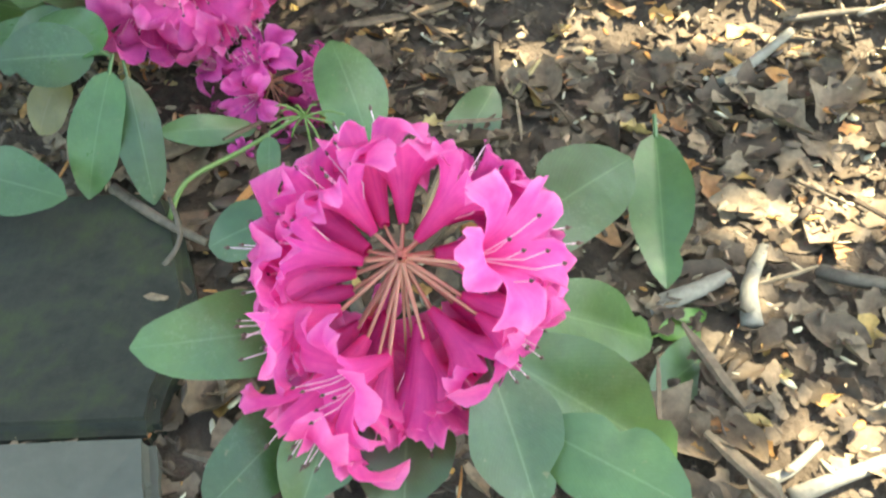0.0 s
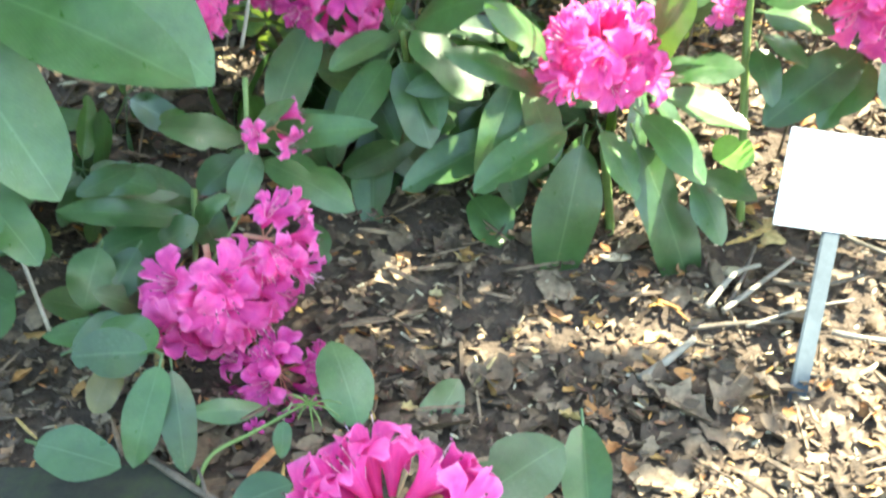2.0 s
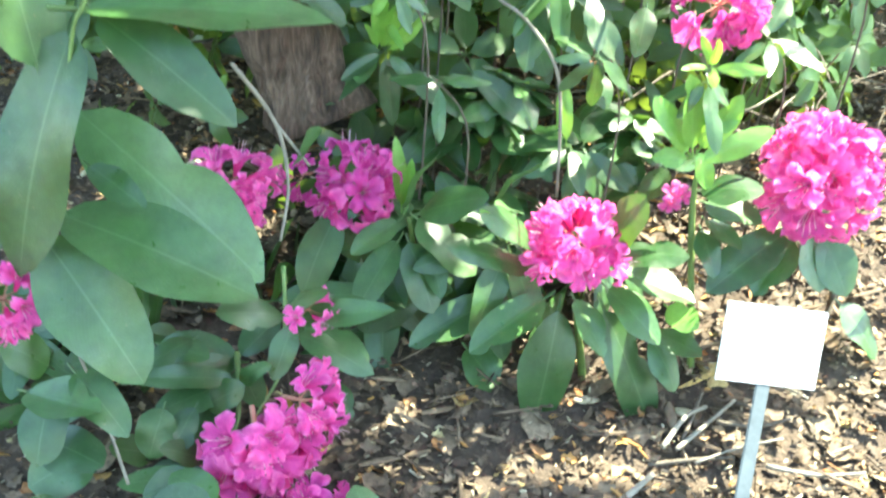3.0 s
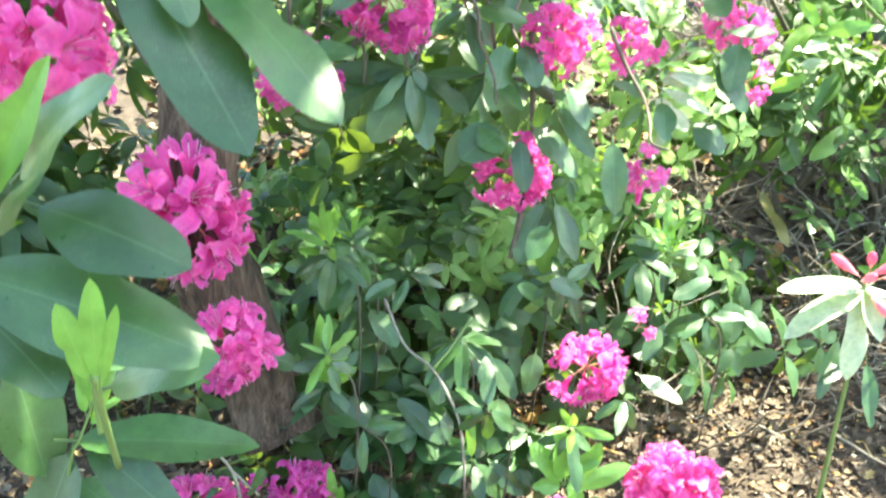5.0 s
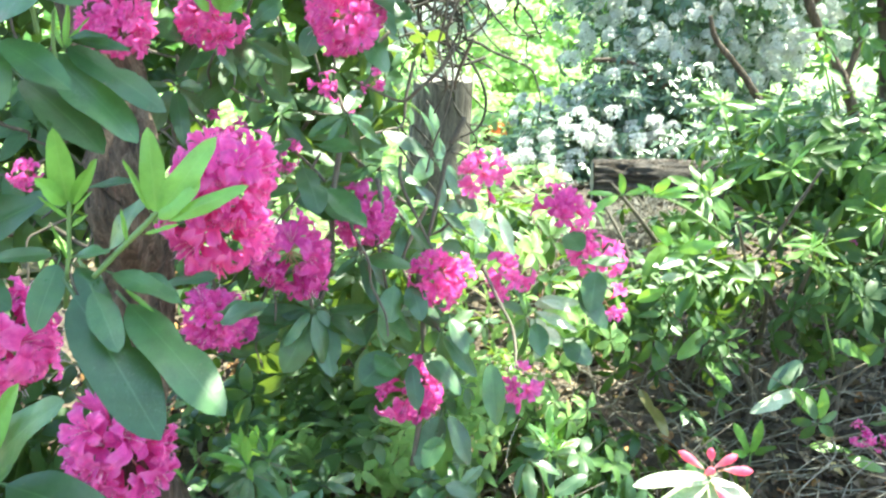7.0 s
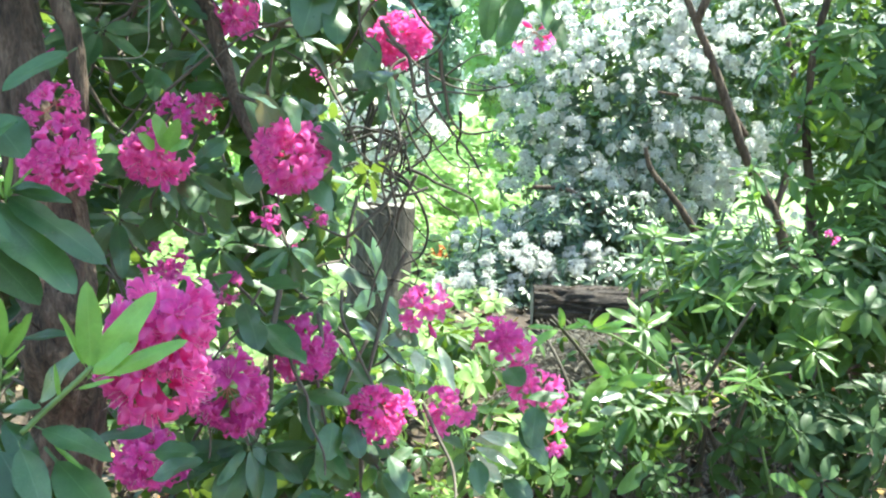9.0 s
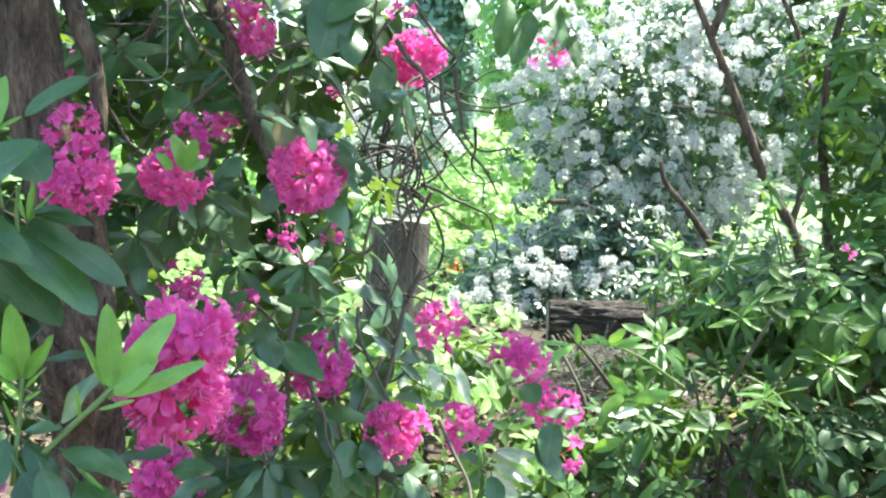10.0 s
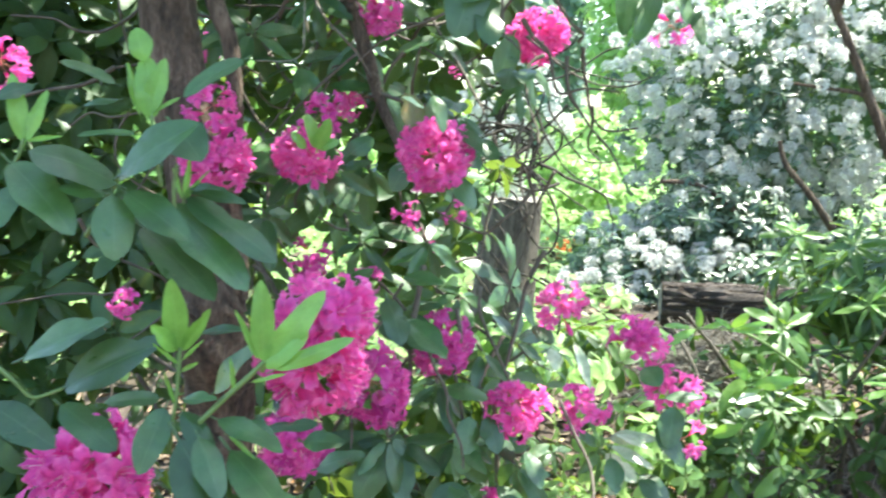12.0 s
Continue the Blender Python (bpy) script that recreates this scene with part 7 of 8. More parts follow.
whorl(seedling, (0.113, 1.317, 0.628), (0, -0.55, 0.8), 7, 0.085, 0.031, 24)
branch(seedling, "stem", [(0.113, 1.317, 0.628), (0.158, 1.347, 0.528), (0.133, 1.377, ground_z(0.133, 1.377) - 0.01)], 0.0012, 0.0022, TWIG, 5)
whorl(seedling, (0.247, 0.993, 0.532), (0, -0.55, 0.8), 7, 0.085, 0.031, 24)
branch(seedling, "stem", [(0.247, 0.993, 0.532), (0.292, 1.023, 0.432), (0.267, 1.053, ground_z(0.267, 1.053) - 0.01)], 0.0012, 0.0022, TWIG, 5)
whorl(seedling, (0.035, 0.997, 0.496), (0, -0.55, 0.8), 7, 0.085, 0.031, 24)
branch(seedling, "stem", [(0.035, 0.997, 0.496), (0.080, 1.027, 0.396), (0.055, 1.057, ground_z(0.055, 1.057) - 0.01)], 0.0012, 0.0022, TWIG, 5)
whorl(seedling, (0.477, 0.987, 0.558), (0, -0.55, 0.8), 7, 0.085, 0.031, 24)
branch(seedling, "stem", [(0.477, 0.987, 0.558), (0.522, 1.017, 0.458), (0.497, 1.047, ground_z(0.497, 1.047) - 0.01)], 0.0012, 0.0022, TWIG, 5)
whorl(seedling, (0.383, 0.946, 0.516), (0, -0.55, 0.8), 7, 0.085, 0.031, 24)
whorl(seedling, (0.383, 0.936, 0.536), (0, -0.35, 0.9), 5, 0.07, 0.019, -45, LEAF_NEW)
branch(seedling, "stem", [(0.383, 0.946, 0.516), (0.428, 0.976, 0.416), (0.403, 1.006, ground_z(0.403, 1.006) - 0.01)], 0.0012, 0.0022, TWIG, 5)
whorl(seedling, (0.638, 1.378, 0.634), (0, -0.55, 0.8), 7, 0.085, 0.031, 24)
whorl(seedling, (0.638, 1.368, 0.654), (0, -0.35, 0.9), 5, 0.07, 0.019, -45, LEAF_NEW)
branch(seedling, "stem", [(0.638, 1.378, 0.634), (0.683, 1.408, 0.534), (0.658, 1.438, ground_z(0.658, 1.438) - 0.01)], 0.0012, 0.0022, TWIG, 5)
whorl(seedling, (0.021, 1.223, 0.695), (0, -0.55, 0.8), 7, 0.085, 0.031, 24)
branch(seedling, "stem", [(0.021, 1.223, 0.695), (0.066, 1.253, 0.595), (0.041, 1.283, ground_z(0.041, 1.283) - 0.01)], 0.0012, 0.0022, TWIG, 5)
whorl(seedling, (0.398, 1.206, 0.661), (0, -0.55, 0.8), 7, 0.085, 0.031, 24)
branch(seedling, "stem", [(0.398, 1.206, 0.661), (0.443, 1.236, 0.561), (0.418, 1.266, ground_z(0.418, 1.266) - 0.01)], 0.0012, 0.0022, TWIG, 5)

# ---- stump with climbing stems ----
def stump_at(base, top, r):
    st = thing("tree_stump", base, "sawn grey-brown tree stump with furrowed bark and climbing stems", "stump")
    base, top = Vector(base), Vector(top)
    n, rings = 40, 22
    verts, faces = [], []
    for i in range(rings + 1):
        f = i / rings
        c = base.lerp(top, f)
        for k in range(n):
            a = 2 * math.pi * k / n
            ridge = noise.noise(Vector((math.cos(a) * 5, math.sin(a) * 5, f * 1.6))) + 0.6 * noise.noise(Vector((math.cos(a) * 13, math.sin(a) * 13, f * 3)))
            rr = r * (1.12 - 0.12 * f) * (1 + 0.09 * ridge)
            verts.append(c + Vector((math.cos(a) * rr, math.sin(a) * rr, 0.01 * math.sin(3 * a) if i == rings else 0)))
    for i in range(rings):
        for k in range(n):
            a, b = i * n + k, i * n + (k + 1) % n
            faces.append((a, b, b + n, a + n))
    part_of(st, "bark", mesh_of("bark", verts, faces, STUMP_BARK))
    cap = [verts[rings * n + k] * 0.97 + (top * 0.03) for k in range(n)]
    part_of(st, "cut_face", mesh_of("cut_face", [top + Vector((0, 0, 0.008))] + cap, [(0, 1 + k, 1 + (k + 1) % n) for k in range(n)], CUT_WOOD, smooth=False), None, "weathered grey sawn top")
    return st


stump = stump_at((0.554, 3.900, 0.392), (0.633, 3.900, 1.287), 0.137)
branch(stump, "climbing_stem", [(0.292, 2.600, 1.997), (0.410, 2.600, 1.910), (0.456, 2.600, 1.766), (0.429, 2.600, 1.581), (0.523, 2.600, 1.507), (0.560, 2.600, 1.563), (0.522, 2.600, 1.647), (0.410, 2.600, 1.636), (0.336, 2.600, 1.506), (0.336, 2.600, 1.319), (0.411, 2.600, 1.186), (0.563, 2.600, 1.146), (0.680, 2.600, 1.066)], 0.006, 0.004, VINE, 6)
branch(stump, "climbing_stem", [(0.373, 2.600, 1.728), (0.438, 2.600, 1.674), (0.438, 2.600, 1.525), (0.504, 2.600, 1.469), (0.557, 2.600, 1.507), (0.569, 2.600, 1.619), (0.503, 2.600, 1.656)], 0.004, 0.004, VINE, 6)
branch(stump, "climbing_stem", [(0.523, 2.600, 1.507), (0.599, 2.600, 1.451), (0.648, 2.600, 1.337), (0.629, 2.600, 1.241), (0.563, 2.600, 1.203)], 0.006, 0.004, VINE, 6)
branch(stump, "climbing_stem", [(0.263, 2.600, 1.635), (0.318, 2.600, 1.469), (0.308, 2.600, 1.282), (0.392, 2.600, 1.129), (0.488, 2.600, 0.992), (0.508, 2.600, 0.796)], 0.004, 0.004, VINE, 6)
branch(stump, "climbing_stem", [(0.337, 2.600, 1.764), (0.410, 2.600, 1.783), (0.466, 2.600, 1.729), (0.447, 2.600, 1.637), (0.560, 2.600, 1.591), (0.589, 2.600, 1.507)], 0.006, 0.004, VINE, 6)
branch(stump, "climbing_stem", [(0.299, 2.600, 1.338), (0.411, 2.600, 1.243), (0.506, 2.600, 1.108), (0.526, 2.600, 0.913), (0.566, 2.600, 0.754)], 0.004, 0.004, VINE, 6)
branch(stump, "climbing_stem", [(0.592, 2.600, 1.145), (0.640, 2.600, 1.106), (0.661, 2.600, 0.989), (0.633, 2.600, 0.871)], 0.006, 0.004, VINE, 6)
branch(stump, "climbing_stem", [(0.410, 2.600, 1.747), (0.355, 2.600, 1.599), (0.281, 2.600, 1.506), (0.262, 2.600, 1.339), (0.317, 2.600, 1.187)], 0.004, 0.004, VINE, 6)
branch(stump, "climbing_stem", [(0.526, 3.600, 1.224), (0.576, 3.600, 1.124), (0.527, 3.600, 1.025), (0.601, 3.600, 0.924)], 0.006, 0.004, VINE, 6)
for k in range(38):
    rng = random.Random(600 + k)
    p_ = Vector((0.485, 2.600, 1.563)) + Vector((rng.gauss(0, 0.10), rng.uniform(-0.15, 0.2), rng.gauss(0.02, 0.16)))
    d_ = Vector((rng.uniform(-1, 1), rng.uniform(-0.3, 0.3), rng.uniform(-1, 0.6))).normalized()
    way = [p_]
    bend = rng.uniform(-0.5, 0.5)
    for q in range(7):
        d_ = Vector((d_.x * math.cos(bend) - d_.z * math.sin(bend), d_.y * 0.6, d_.x * math.sin(bend) + d_.z * math.cos(bend)))
        d_ = (d_ + Vector([rng.gauss(0, 0.28) for _ in range(3)])).normalized()
        way.append(way[-1] + d_ * rng.uniform(0.04, 0.075))
    branch(stump, "climbing_stem", way, rng.uniform(0.003, 0.0065), 0.002, VINE, 5)

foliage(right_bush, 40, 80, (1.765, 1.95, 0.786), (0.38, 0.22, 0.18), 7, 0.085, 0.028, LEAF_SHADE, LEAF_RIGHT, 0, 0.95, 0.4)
foliage(right_bush, 50, 16, (1.111, 3.6, 0.711), (0.28, 0.22, 0.06), 6, 0.055, 0.022, LEAF_SUNLIT, LEAF_RIGHT, 0, 0.95, 0.4)
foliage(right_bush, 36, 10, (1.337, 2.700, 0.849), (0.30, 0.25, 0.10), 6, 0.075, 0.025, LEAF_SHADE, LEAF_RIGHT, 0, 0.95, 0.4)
# two out-of-view sprays with limbs, added to shade the bush and litter below
foliage(right_bush, 39, 105, (2.95, 2.70, 3.0), (0.52, 0.45, 0.12), 7, 0.13, 0.045, LEAF_MANY, LEAF_RIGHT, 0, 0.95, 2.6)
foliage(right_bush, 54, 40, (2.52, 1.86, 2.60), (0.22, 0.22, 0.10), 7, 0.12, 0.042, LEAF_MANY, LEAF_RIGHT, 0, 0.95, 2.3)
branch(right_bush, "limb", [(2.5, 2.8, 1.6), (2.5, 2.5, 2.1), (2.50, 2.1, 2.45), (2.52, 1.86, 2.60)], 0.02, 0.008, BARK, 8)
branch(right_bush, "limb", [(2.30, 2.75, ground_z(2.3, 2.75) - 0.05), (2.5, 2.8, 1.6), (2.75, 2.75, 2.5), (2.95, 2.70, 3.0)], 0.035, 0.012, BARK, 8)

foliage(right_bush, 69, 34, (2.14, 2.72, 1.88), (0.22, 0.26, 0.34), 7, 0.105, 0.030, LEAF_RIGHT_MANY, LEAF_RIGHT, 180, 0.45, 1.2, 20.0)
foliage(right_bush, 77, 9, (2.08, 2.60, 1.48), (0.16, 0.22, 0.14), 7, 0.095, 0.028, LEAF_RIGHT_MANY, LEAF_RIGHT, 60, 0.6, 1.0, 24.0)
branch(right_bush, "limb", [(2.30, 2.75, 0.75), (2.14, 2.75, 1.20), (2.095, 2.75, 1.471), (2.066, 2.75, 1.699), (2.083, 2.75, 1.984), (2.136, 2.75, 2.186)], 0.022, 0.012, BARK, 8)

# ---- heap of dead twigs before the log ----
def twig_shape(seed):
    """A thin crooked twig, 1 long, round along x."""
    rng = random.Random(seed)
    verts, faces, uvs = [], [], []
    for i in range(5):
        y_, z_, r_ = rng.uniform(-.07, .07), rng.uniform(-.07, .07), 0.013 * (1 - 0.14 * i)
        for k in range(4):
            verts.append((i / 4 - 0.5, y_ + r_ * math.cos(k * 1.571), z_ + r_ * math.sin(k * 1.571)))
            uvs.append((k / 4, i / 4))
    for i in range(4):
        for k in range(4):
            a = i * 4
            faces.append((a + k, a + (k + 1) % 4, a + 4 + (k + 1) % 4, a + 4 + k))
    return verts, faces, uvs


TWIG_SHAPE = [twig_shape(s) for s in range(5)]
TWIG_MESH = [mesh_of("twig", v, f, m, u) for v, f, u in TWIG_SHAPE for m in (PALE_TWIG, TWIG)]
heap = thing("brush_pile", (1.44, 3.30, ground_z(1.44, 3.30)), "heap of grey dead twigs lying on the slope", "twigs")
LOOSE = []
for k in range(1500):
    rng = random.Random(400 + k)
    u_, v_ = rng.gauss(0, 0.20), rng.gauss(0, 0.16)
    c_ = Vector((1.42 + u_, 3.28 + v_, 0))
    c_.z = ground_z(c_.x, c_.y) + 0.30 * rng.uniform(0.1, 1.0) * math.exp(-(u_ * u_ / 0.09 + v_ * v_ / 0.06))
    d_ = Vector((rng.uniform(-1, 1), rng.uniform(-0.7, 0.7), rng.uniform(-0.55, 0.65)))
    m = d_.to_track_quat("X", "Z").to_matrix().to_4x4()
    m.translation = c_
    m = m @ Matrix.Scale(rng.uniform(0.10, 0.30), 4)
    if k < 300:
        part_of(heap, "twig", TWIG_MESH[k % 10], m)
    else:
        LOOSE.append(m)
joined(heap, "brushwood", TWIG_SHAPE, LOOSE, PALE_TWIG)

# ---- fallen log ----
log_ob = thing("fallen_log", (1.326, 3.900, 0.691), "dark fallen log with deeply ridged bark lying on the ground", "log")
log_a, log_b, log_r = Vector((1.345, 3.900, 0.797)), Vector((2.560, 3.690, 0.770)), 0.094
lx = (log_b - log_a).normalized()
ls, lu = side_of(lx)[1:]
lv, lf, ln = [], [], 96
for i in range(41):
    for k in range(ln):
        a_ = 2 * math.pi * k / ln
        fissure = noise.noise(Vector((math.cos(a_) * 5.5, math.sin(a_) * 5.5, i * 0.13))) + 0.35 * noise.noise(Vector((math.cos(a_) * 12, math.sin(a_) * 12, i * 0.35)))
        ridge = 0.34 * min(abs(fissure) / 0.28, 1.0) ** 0.6 + 0.10 * noise.noise(Vector((math.cos(a_) * 2, math.sin(a_) * 2, i * 0.06)))
        lv.append(log_a.lerp(log_b, i / 40) + (ls * math.cos(a_) + lu * math.sin(a_)) * log_r * (0.80 + ridge))
for i in range(40):
    for k in range(ln):
        p_, q_ = i * ln + k, i * ln + (k + 1) % ln
        lf.append((p_, q_, q_ + ln, p_ + ln))
part_of(log_ob, "bark", mesh_of("bark", lv, lf, LOG_BARK))
for e_, off in ((0, -0.006), (40, 0.006)):
    rim = [lv[e_ * ln + k] + lx * off for k in range(ln)]
    mid = sum(rim, Vector()) / ln
    part_of(log_ob, "cut_face", mesh_of("cut_face", [mid] + rim, [(0, 1 + k, 1 + (k + 1) % ln) for k in range(ln)], CUT_WOOD, smooth=False))

# ---- white rhododendron tree ----
white_tree = thing("rhododendron_tree", (2.6, 6.6, ground_z(2.6, 6.6)), "tall rhododendron tree covered in white flower trusses", "tree")
def white_heads(seed, n, centre, radii):
    """White heads, each a part that shares one of three meshes."""
    rng = random.Random(seed)
    rest = []
    for p, axis in shoots(rng, n, centre, radii, 0.45):
        if p.y > centre[1] + 0.25 or noise.noise(p * 1.9) + 0.5 * noise.noise(p * 5.0) < rng.uniform(-0.40, 0.30):
            continue
        m = (axis + Vector((0, -0.6, 0))).to_track_quat("Z", "Y").to_matrix().to_4x4()
        m.translation = p + Vector((0, -0.03, 0.03))
        s_ = rng.uniform(0.44, 0.82)
        m = m @ Matrix.Diagonal((s_, s_, s_, 1))
        if rng.random() < 0.20:
            part_of(white_tree, "flower_truss", WHITE_HEAD[rng.randrange(3)], m)
        else:
            rest.append(m)
    joined(white_tree, "white_bloom", WHITE_SHAPE, rest, WHITE)


def white_head(seed):
    rng = random.Random(seed)
    v, f, u, s_ = blossom_shape(50 + seed, 4, 20, 1.15)
    keep = [i for i, q in enumerate(s_) if q == 0]
    v, f, u = v[:100], [f[i] for i in keep], u[:100]
    poses = []
    for i in range(7):
        th, ph = math.acos(1 - 1.15 * (i + 0.5) / 7) + rng.uniform(-0.2, 0.2), i * 2.4 + rng.uniform(-0.4, 0.4)
        d = Vector((math.sin(th) * math.cos(ph), math.sin(th) * math.sin(ph), math.cos(th)))
        m = (d + Vector([rng.uniform(-.5, .5) for _ in range(3)])).to_track_quat("Z", "Y").to_matrix().to_4x4()
        m.translation = d * rng.uniform(0.018, 0.040)
        poses.append(np.array(m))
    vs = np.concatenate([(np.c_[np.array(v), np.ones(len(v))] @ m.T)[:, :3] for m in poses])
    fs = [tuple(q + 100 * i for q in face) for i in range(7) for face in f]
    return vs, fs, np.concatenate([np.array(u)] * 7)


WHITE_SHAPE = [white_head(s) for s in range(3)]
WHITE_HEAD = [mesh_of("flower_truss", v, f, WHITE, u) for v, f, u in WHITE_SHAPE]
branch(white_tree, "limb", [(3.326, 5.200, 0.848), (3.234, 5.200, 1.102), (3.025, 5.200, 1.459), (2.813, 5.200, 1.946), (2.651, 5.200, 2.284), (2.491, 5.200, 2.615)], 0.038, 0.020, BARK, 8)
branch(white_tree, "limb", [(3.336, 5.400, 1.119), (3.462, 5.400, 1.636), (3.347, 5.400, 2.248), (3.173, 5.400, 2.597)], 0.024, 0.014, BARK, 8)
branch(white_tree, "limb", [(2.582, 4.900, 1.033), (2.432, 4.900, 1.236), (2.286, 4.900, 1.402), (2.246, 4.900, 1.534)], 0.025, 0.012, BARK, 8)
branch(white_tree, "limb", [(1.573, 4.900, 1.302), (1.776, 4.900, 1.285), (1.914, 4.900, 1.203), (2.091, 4.900, 1.069)], 0.012, 0.018, BARK, 8)
branch(white_tree, "limb", [(3.017, 5.200, 1.600), (2.858, 5.200, 1.790), (2.598, 5.200, 1.839), (2.379, 5.200, 1.870)], 0.016, 0.008, BARK, 8)
branch(white_tree, "limb", [(2.152, 5.300, 0.517), (2.101, 5.300, 0.916), (2.038, 5.300, 1.166)], 0.04, 0.03, BARK, 8)
branch(white_tree, "limb", [(3.495, 5.200, -0.011), (3.326, 5.200, 0.848)], 0.07, 0.05, BARK, 8)
foliage(white_tree, 60, 760, (2.292, 5.800, 1.693), (0.88, 0.6, 1.05), 7, 0.085, 0.025, LEAF_GREY, LEAF, 0, 0.8)
white_heads(70, 1250, (2.292, 5.680, 1.693), (0.88, 0.6, 1.05))
foliage(white_tree, 61, 560, (3.463, 6.000, 2.022), (0.95, 0.6, 0.95), 7, 0.085, 0.025, LEAF_GREY, LEAF, 0, 0.8)
white_heads(71, 620, (3.463, 5.880, 2.022), (0.95, 0.6, 0.95))
foliage(white_tree, 62, 260, (1.661, 5.500, 0.709), (0.55, 0.45, 0.42), 7, 0.085, 0.025, LEAF_GREY, LEAF, 0, 0.8)
white_heads(72, 300, (1.661, 5.380, 0.709), (0.55, 0.45, 0.42))
foliage(white_tree, 63, 300, (2.971, 5.900, 0.872), (0.75, 0.5, 0.6), 7, 0.085, 0.025, LEAF_GREY, LEAF, 0, 0.8)
white_heads(73, 330, (2.971, 5.780, 0.872), (0.75, 0.5, 0.6))
foliage(white_tree, 64, 380, (1.766, 4.66, 0.661), (0.7, 0.3, 0.32), 7, 0.085, 0.025, LEAF_GREY, LEAF, 0, 0.8)
white_heads(74, 190, (1.766, 4.680, 0.661), (0.7, 0.3, 0.32))
foliage(white_tree, 65, 260, (1.44, 4.86, 0.78), (0.40, 0.30, 0.26), 7, 0.085, 0.025, LEAF_GREY, LEAF, 0, 0.8)
white_heads(75, 110, (1.44, 4.90, 0.78), (0.42, 0.30, 0.28))
foliage(white_tree, 67, 300, (1.95, 4.98, 1.00), (0.48, 0.32, 0.34), 7, 0.085, 0.025, LEAF_GREY, LEAF, 0, 0.8)
white_heads(76, 150, (1.95, 5.00, 1.00), (0.50, 0.32, 0.36))
foliage(white_tree, 68, 240, (1.30, 4.62, 0.62), (0.34, 0.22, 0.22), 7, 0.075, 0.022, LEAF_GREY, LEAF, 0, 0.8)
white_heads(77, 150, (1.30, 4.65, 0.60), (0.36, 0.22, 0.22))
# upper limb and crown out of view, added to cast shade towards the log
branch(white_tree, "limb", [(2.651, 5.200, 2.284), (3.0, 5.0, 3.3), (3.1, 4.6, 3.5)], 0.03, 0.012, BARK, 8)
foliage(white_tree, 66, 30, (3.1, 4.6, 3.5), (1.0, 0.7, 0.5), 7, 0.12, 0.04, LEAF_GREY, LEAF, 0, 0.9, 2.7)

# ---- low green cover on the slope ----
COVER = []
for q in range(1900):
    rng = random.Random(7000 + q)
    x_, y_ = rng.uniform(-3.5, 3.5), 2.3 + 5.5 * rng.random()
    if y_ > 3.3 and not (0.28 + 0.08 * y_ < x_ < 2.6 and y_ < (3.6 if x_ < 1.30 else 5.0)):
        COVER.append((x_, y_, 0.03 + (0.07 if 0.28 + 0.08 * y_ < x_ < 2.6 and y_ < 5.2 else 0.20) * rng.random()))
cover = joined(None, "ground_cover", LOW, shoot_leaves(random.Random(44), [(Vector((x_, y_, ground_z(x_, y_) + h_)), Vector((0, -0.3, 1)).normalized()) for x_, y_, h_ in COVER], 6, 0.10, 0.04), LEAF_SUNLIT)
tagged(cover, "bright green leafy undergrowth covering the slope", "undergrowth", kind="stuff")

# ---- distance ----
def woodland(name, seed, n, centre, radii, size, mat, label, trunk=0.12):
    tree = thing(name, (centre[0], centre[1], ground_z(centre[0], centre[1])), label, "tree", "trees in the distance")
    rng = random.Random(seed)
    top = Vector(centre) + Vector((0, 0, radii[2] * 0.5))
    branch(tree, "trunk", [(centre[0], centre[1], ground_z(centre[0], centre[1]) - 0.1), (centre[0] + 0.1, centre[1], centre[2] - radii[2] * 0.4), tuple(top)], trunk, trunk * 0.3, BARK, 8)
    poses = shoot_leaves(rng, shoots(rng, n, centre, radii, 0.6), 6, size, size * 0.42)
    joined(tree, "crown", LOW, poses, mat)
    return tree



# the sun on these far crowns is partly in their paled leaf colour
woodland("broadleaf_tree", 81, 600, (2.577, 12.000, 0.706), (0.9, 0.9, 1.0), 0.2, LEAF_SUNLIT, "sunlit bright green broadleaf tree beyond the stump", 0.12)
woodland("broadleaf_tree", 82, 600, (0.454, 12.000, 0.198), (1.8, 1.2, 1.2), 0.2, LEAF_SUNLIT, "sunlit bright green broadleaf shrub beyond the stump", 0.12)
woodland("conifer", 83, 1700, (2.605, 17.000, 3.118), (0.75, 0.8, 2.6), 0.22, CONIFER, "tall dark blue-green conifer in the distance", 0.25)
woodland("broadleaf_tree", 84, 900, (-1.852, 11.000, 1.169), (3.2, 1.5, 2.6), 0.2, LEAF_SUNLIT, "sunlit bright green tree behind the rhododendrons", 0.12)
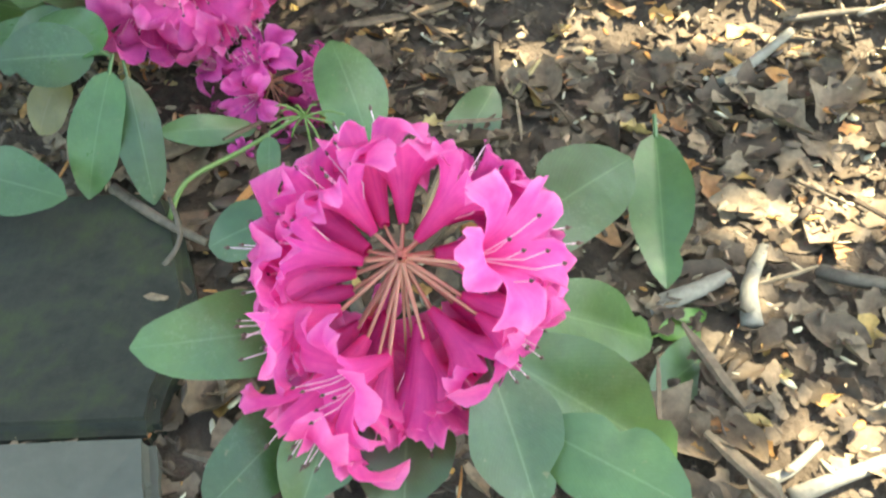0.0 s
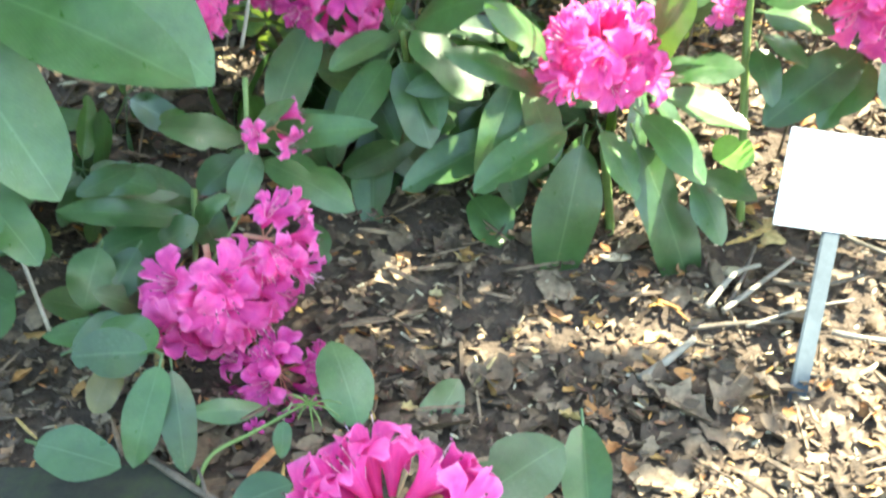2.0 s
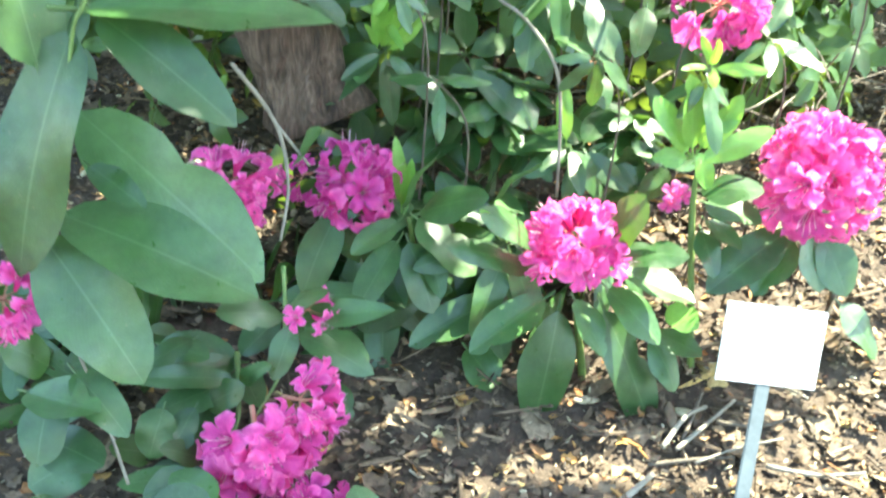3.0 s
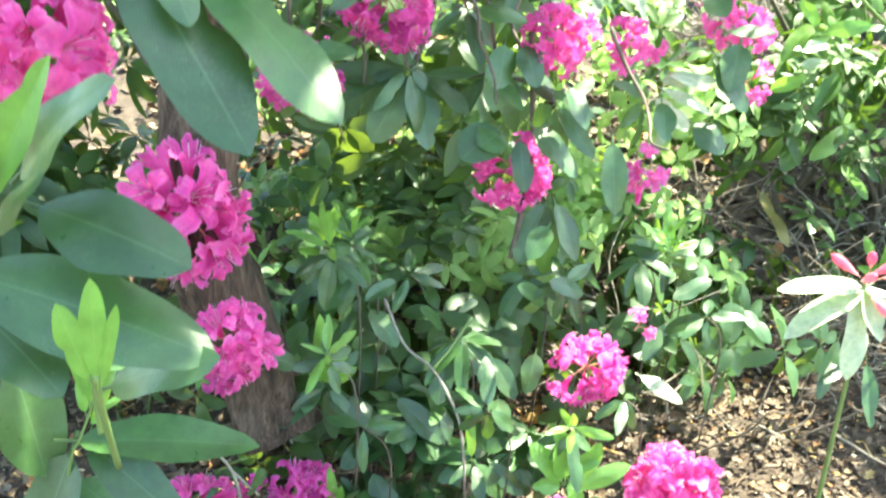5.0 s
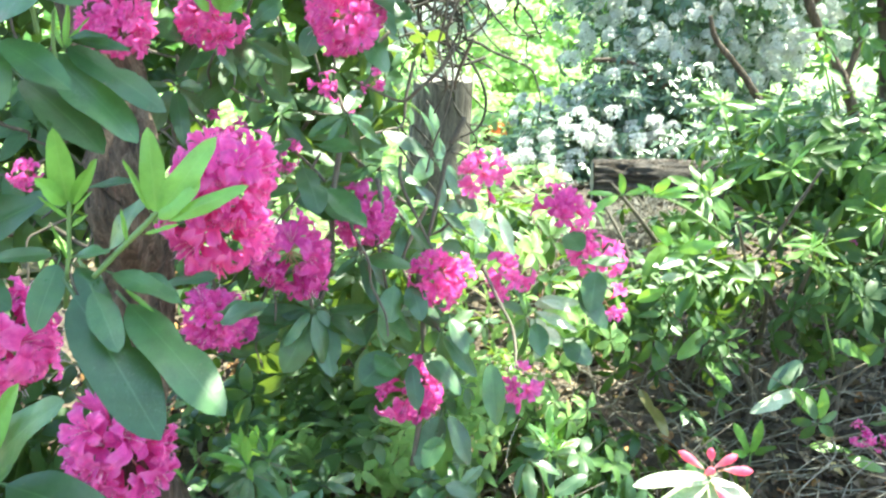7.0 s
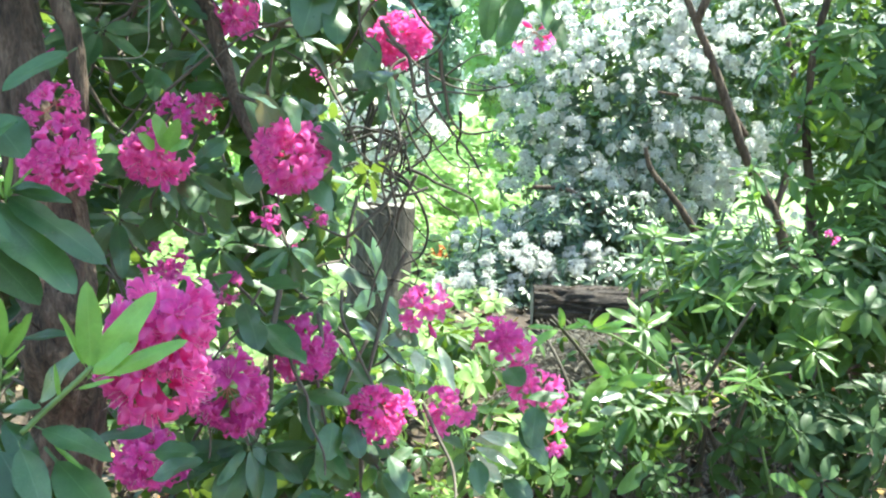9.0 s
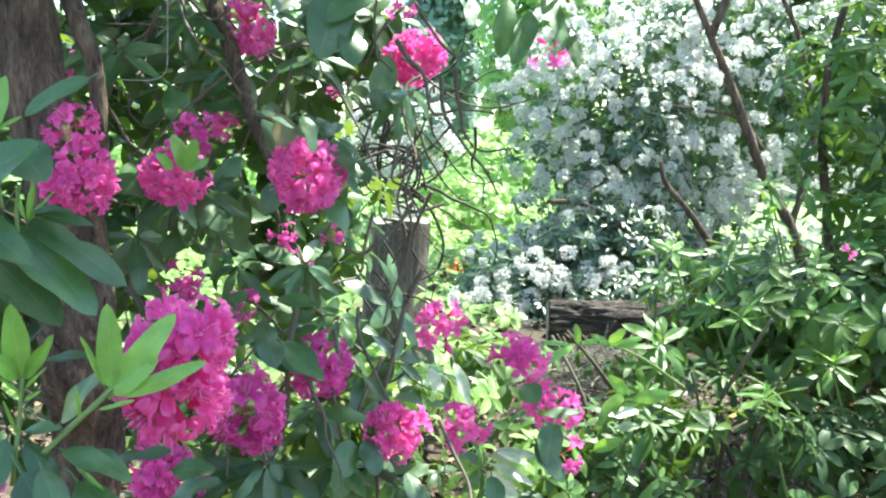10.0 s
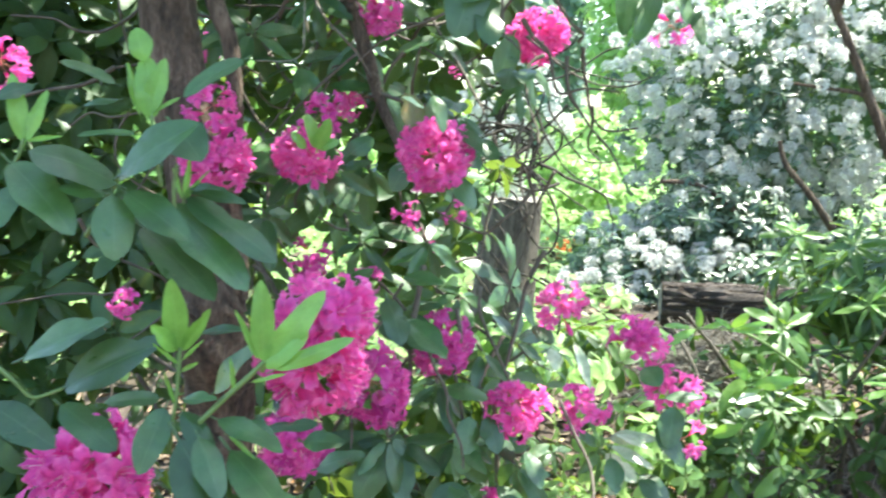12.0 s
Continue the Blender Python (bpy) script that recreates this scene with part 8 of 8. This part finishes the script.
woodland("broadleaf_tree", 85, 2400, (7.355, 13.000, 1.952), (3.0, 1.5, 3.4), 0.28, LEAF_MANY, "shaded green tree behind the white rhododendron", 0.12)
woodland("broadleaf_shrub", 86, 420, (2.057, 8.600, 0.458), (0.75, 0.6, 0.55), 0.11, LEAF_SUNLIT, "low bright green shrub in full sun beyond the stump", 0.03)
woodland("broadleaf_shrub", 88, 1100, (3.927, 14.000, 0.159), (3.0, 0.6, 0.9), 0.15, LEAF_SUNLIT, "pale green hedge of shrubs in full sun in the distance", 0.05)
woodland("broadleaf_tree", 89, 900, (4.017, 15.000, 2.910), (1.2, 0.8, 2.2), 0.2, LEAF_SUNLIT, "pale green tree in bright haze behind the white rhododendron", 0.12)
woodland("broadleaf_shrub", 92, 380, (1.492, 7.5, 0.944), (0.50, 0.4, 0.42), 0.11, LEAF_SUNLIT, "low bright green shrub in full sun beyond the stump", 0.03)
woodland("broadleaf_shrub", 93, 300, (0.922, 7.0, 0.836), (0.45, 0.4, 0.34), 0.11, LEAF_SUNLIT, "low bright green shrub in full sun beyond the stump", 0.03)
woodland("broadleaf_shrub", 87, 420, (0.668, 8.000, 0.473), (0.9, 0.5, 0.5), 0.11, LEAF_SUNLIT, "low bright green shrub in full sun beyond the stump", 0.03)
azalea = thing("azalea_bush", (1.308, 6.300, 0.385), "small orange-red azalea bush in sun beyond the stump", "shrub")
joined(azalea, "foliage", LOW, shoot_leaves(random.Random(91), shoots(random.Random(90), 40, (1.307, 6.300, 0.647), (0.28, 0.25, 0.2), 0.6), 6, 0.07, 0.04), ORANGE)
pale_bush = thing("rhododendron_bush", (0.714, 5.600, ground_z(0.714, 5.600)), "white-flowered rhododendron behind the stump", "shrub", PLANT)
foliage(pale_bush, 95, 60, (0.714, 5.600, 1.659), (0.4, 0.4, 0.45), 7, 0.10, 0.032, LEAF_MANY, LEAF, 0, 0.9)
for p, axis in shoots(random.Random(96), 60, (0.714, 5.450, 1.659), (0.4, 0.35, 0.45), 0.5):
    m = axis.to_track_quat("Z", "Y").to_matrix().to_4x4()
    m.translation = p
    part_of(pale_bush, "flower_truss", WHITE_HEAD[PICK.randrange(3)], m)
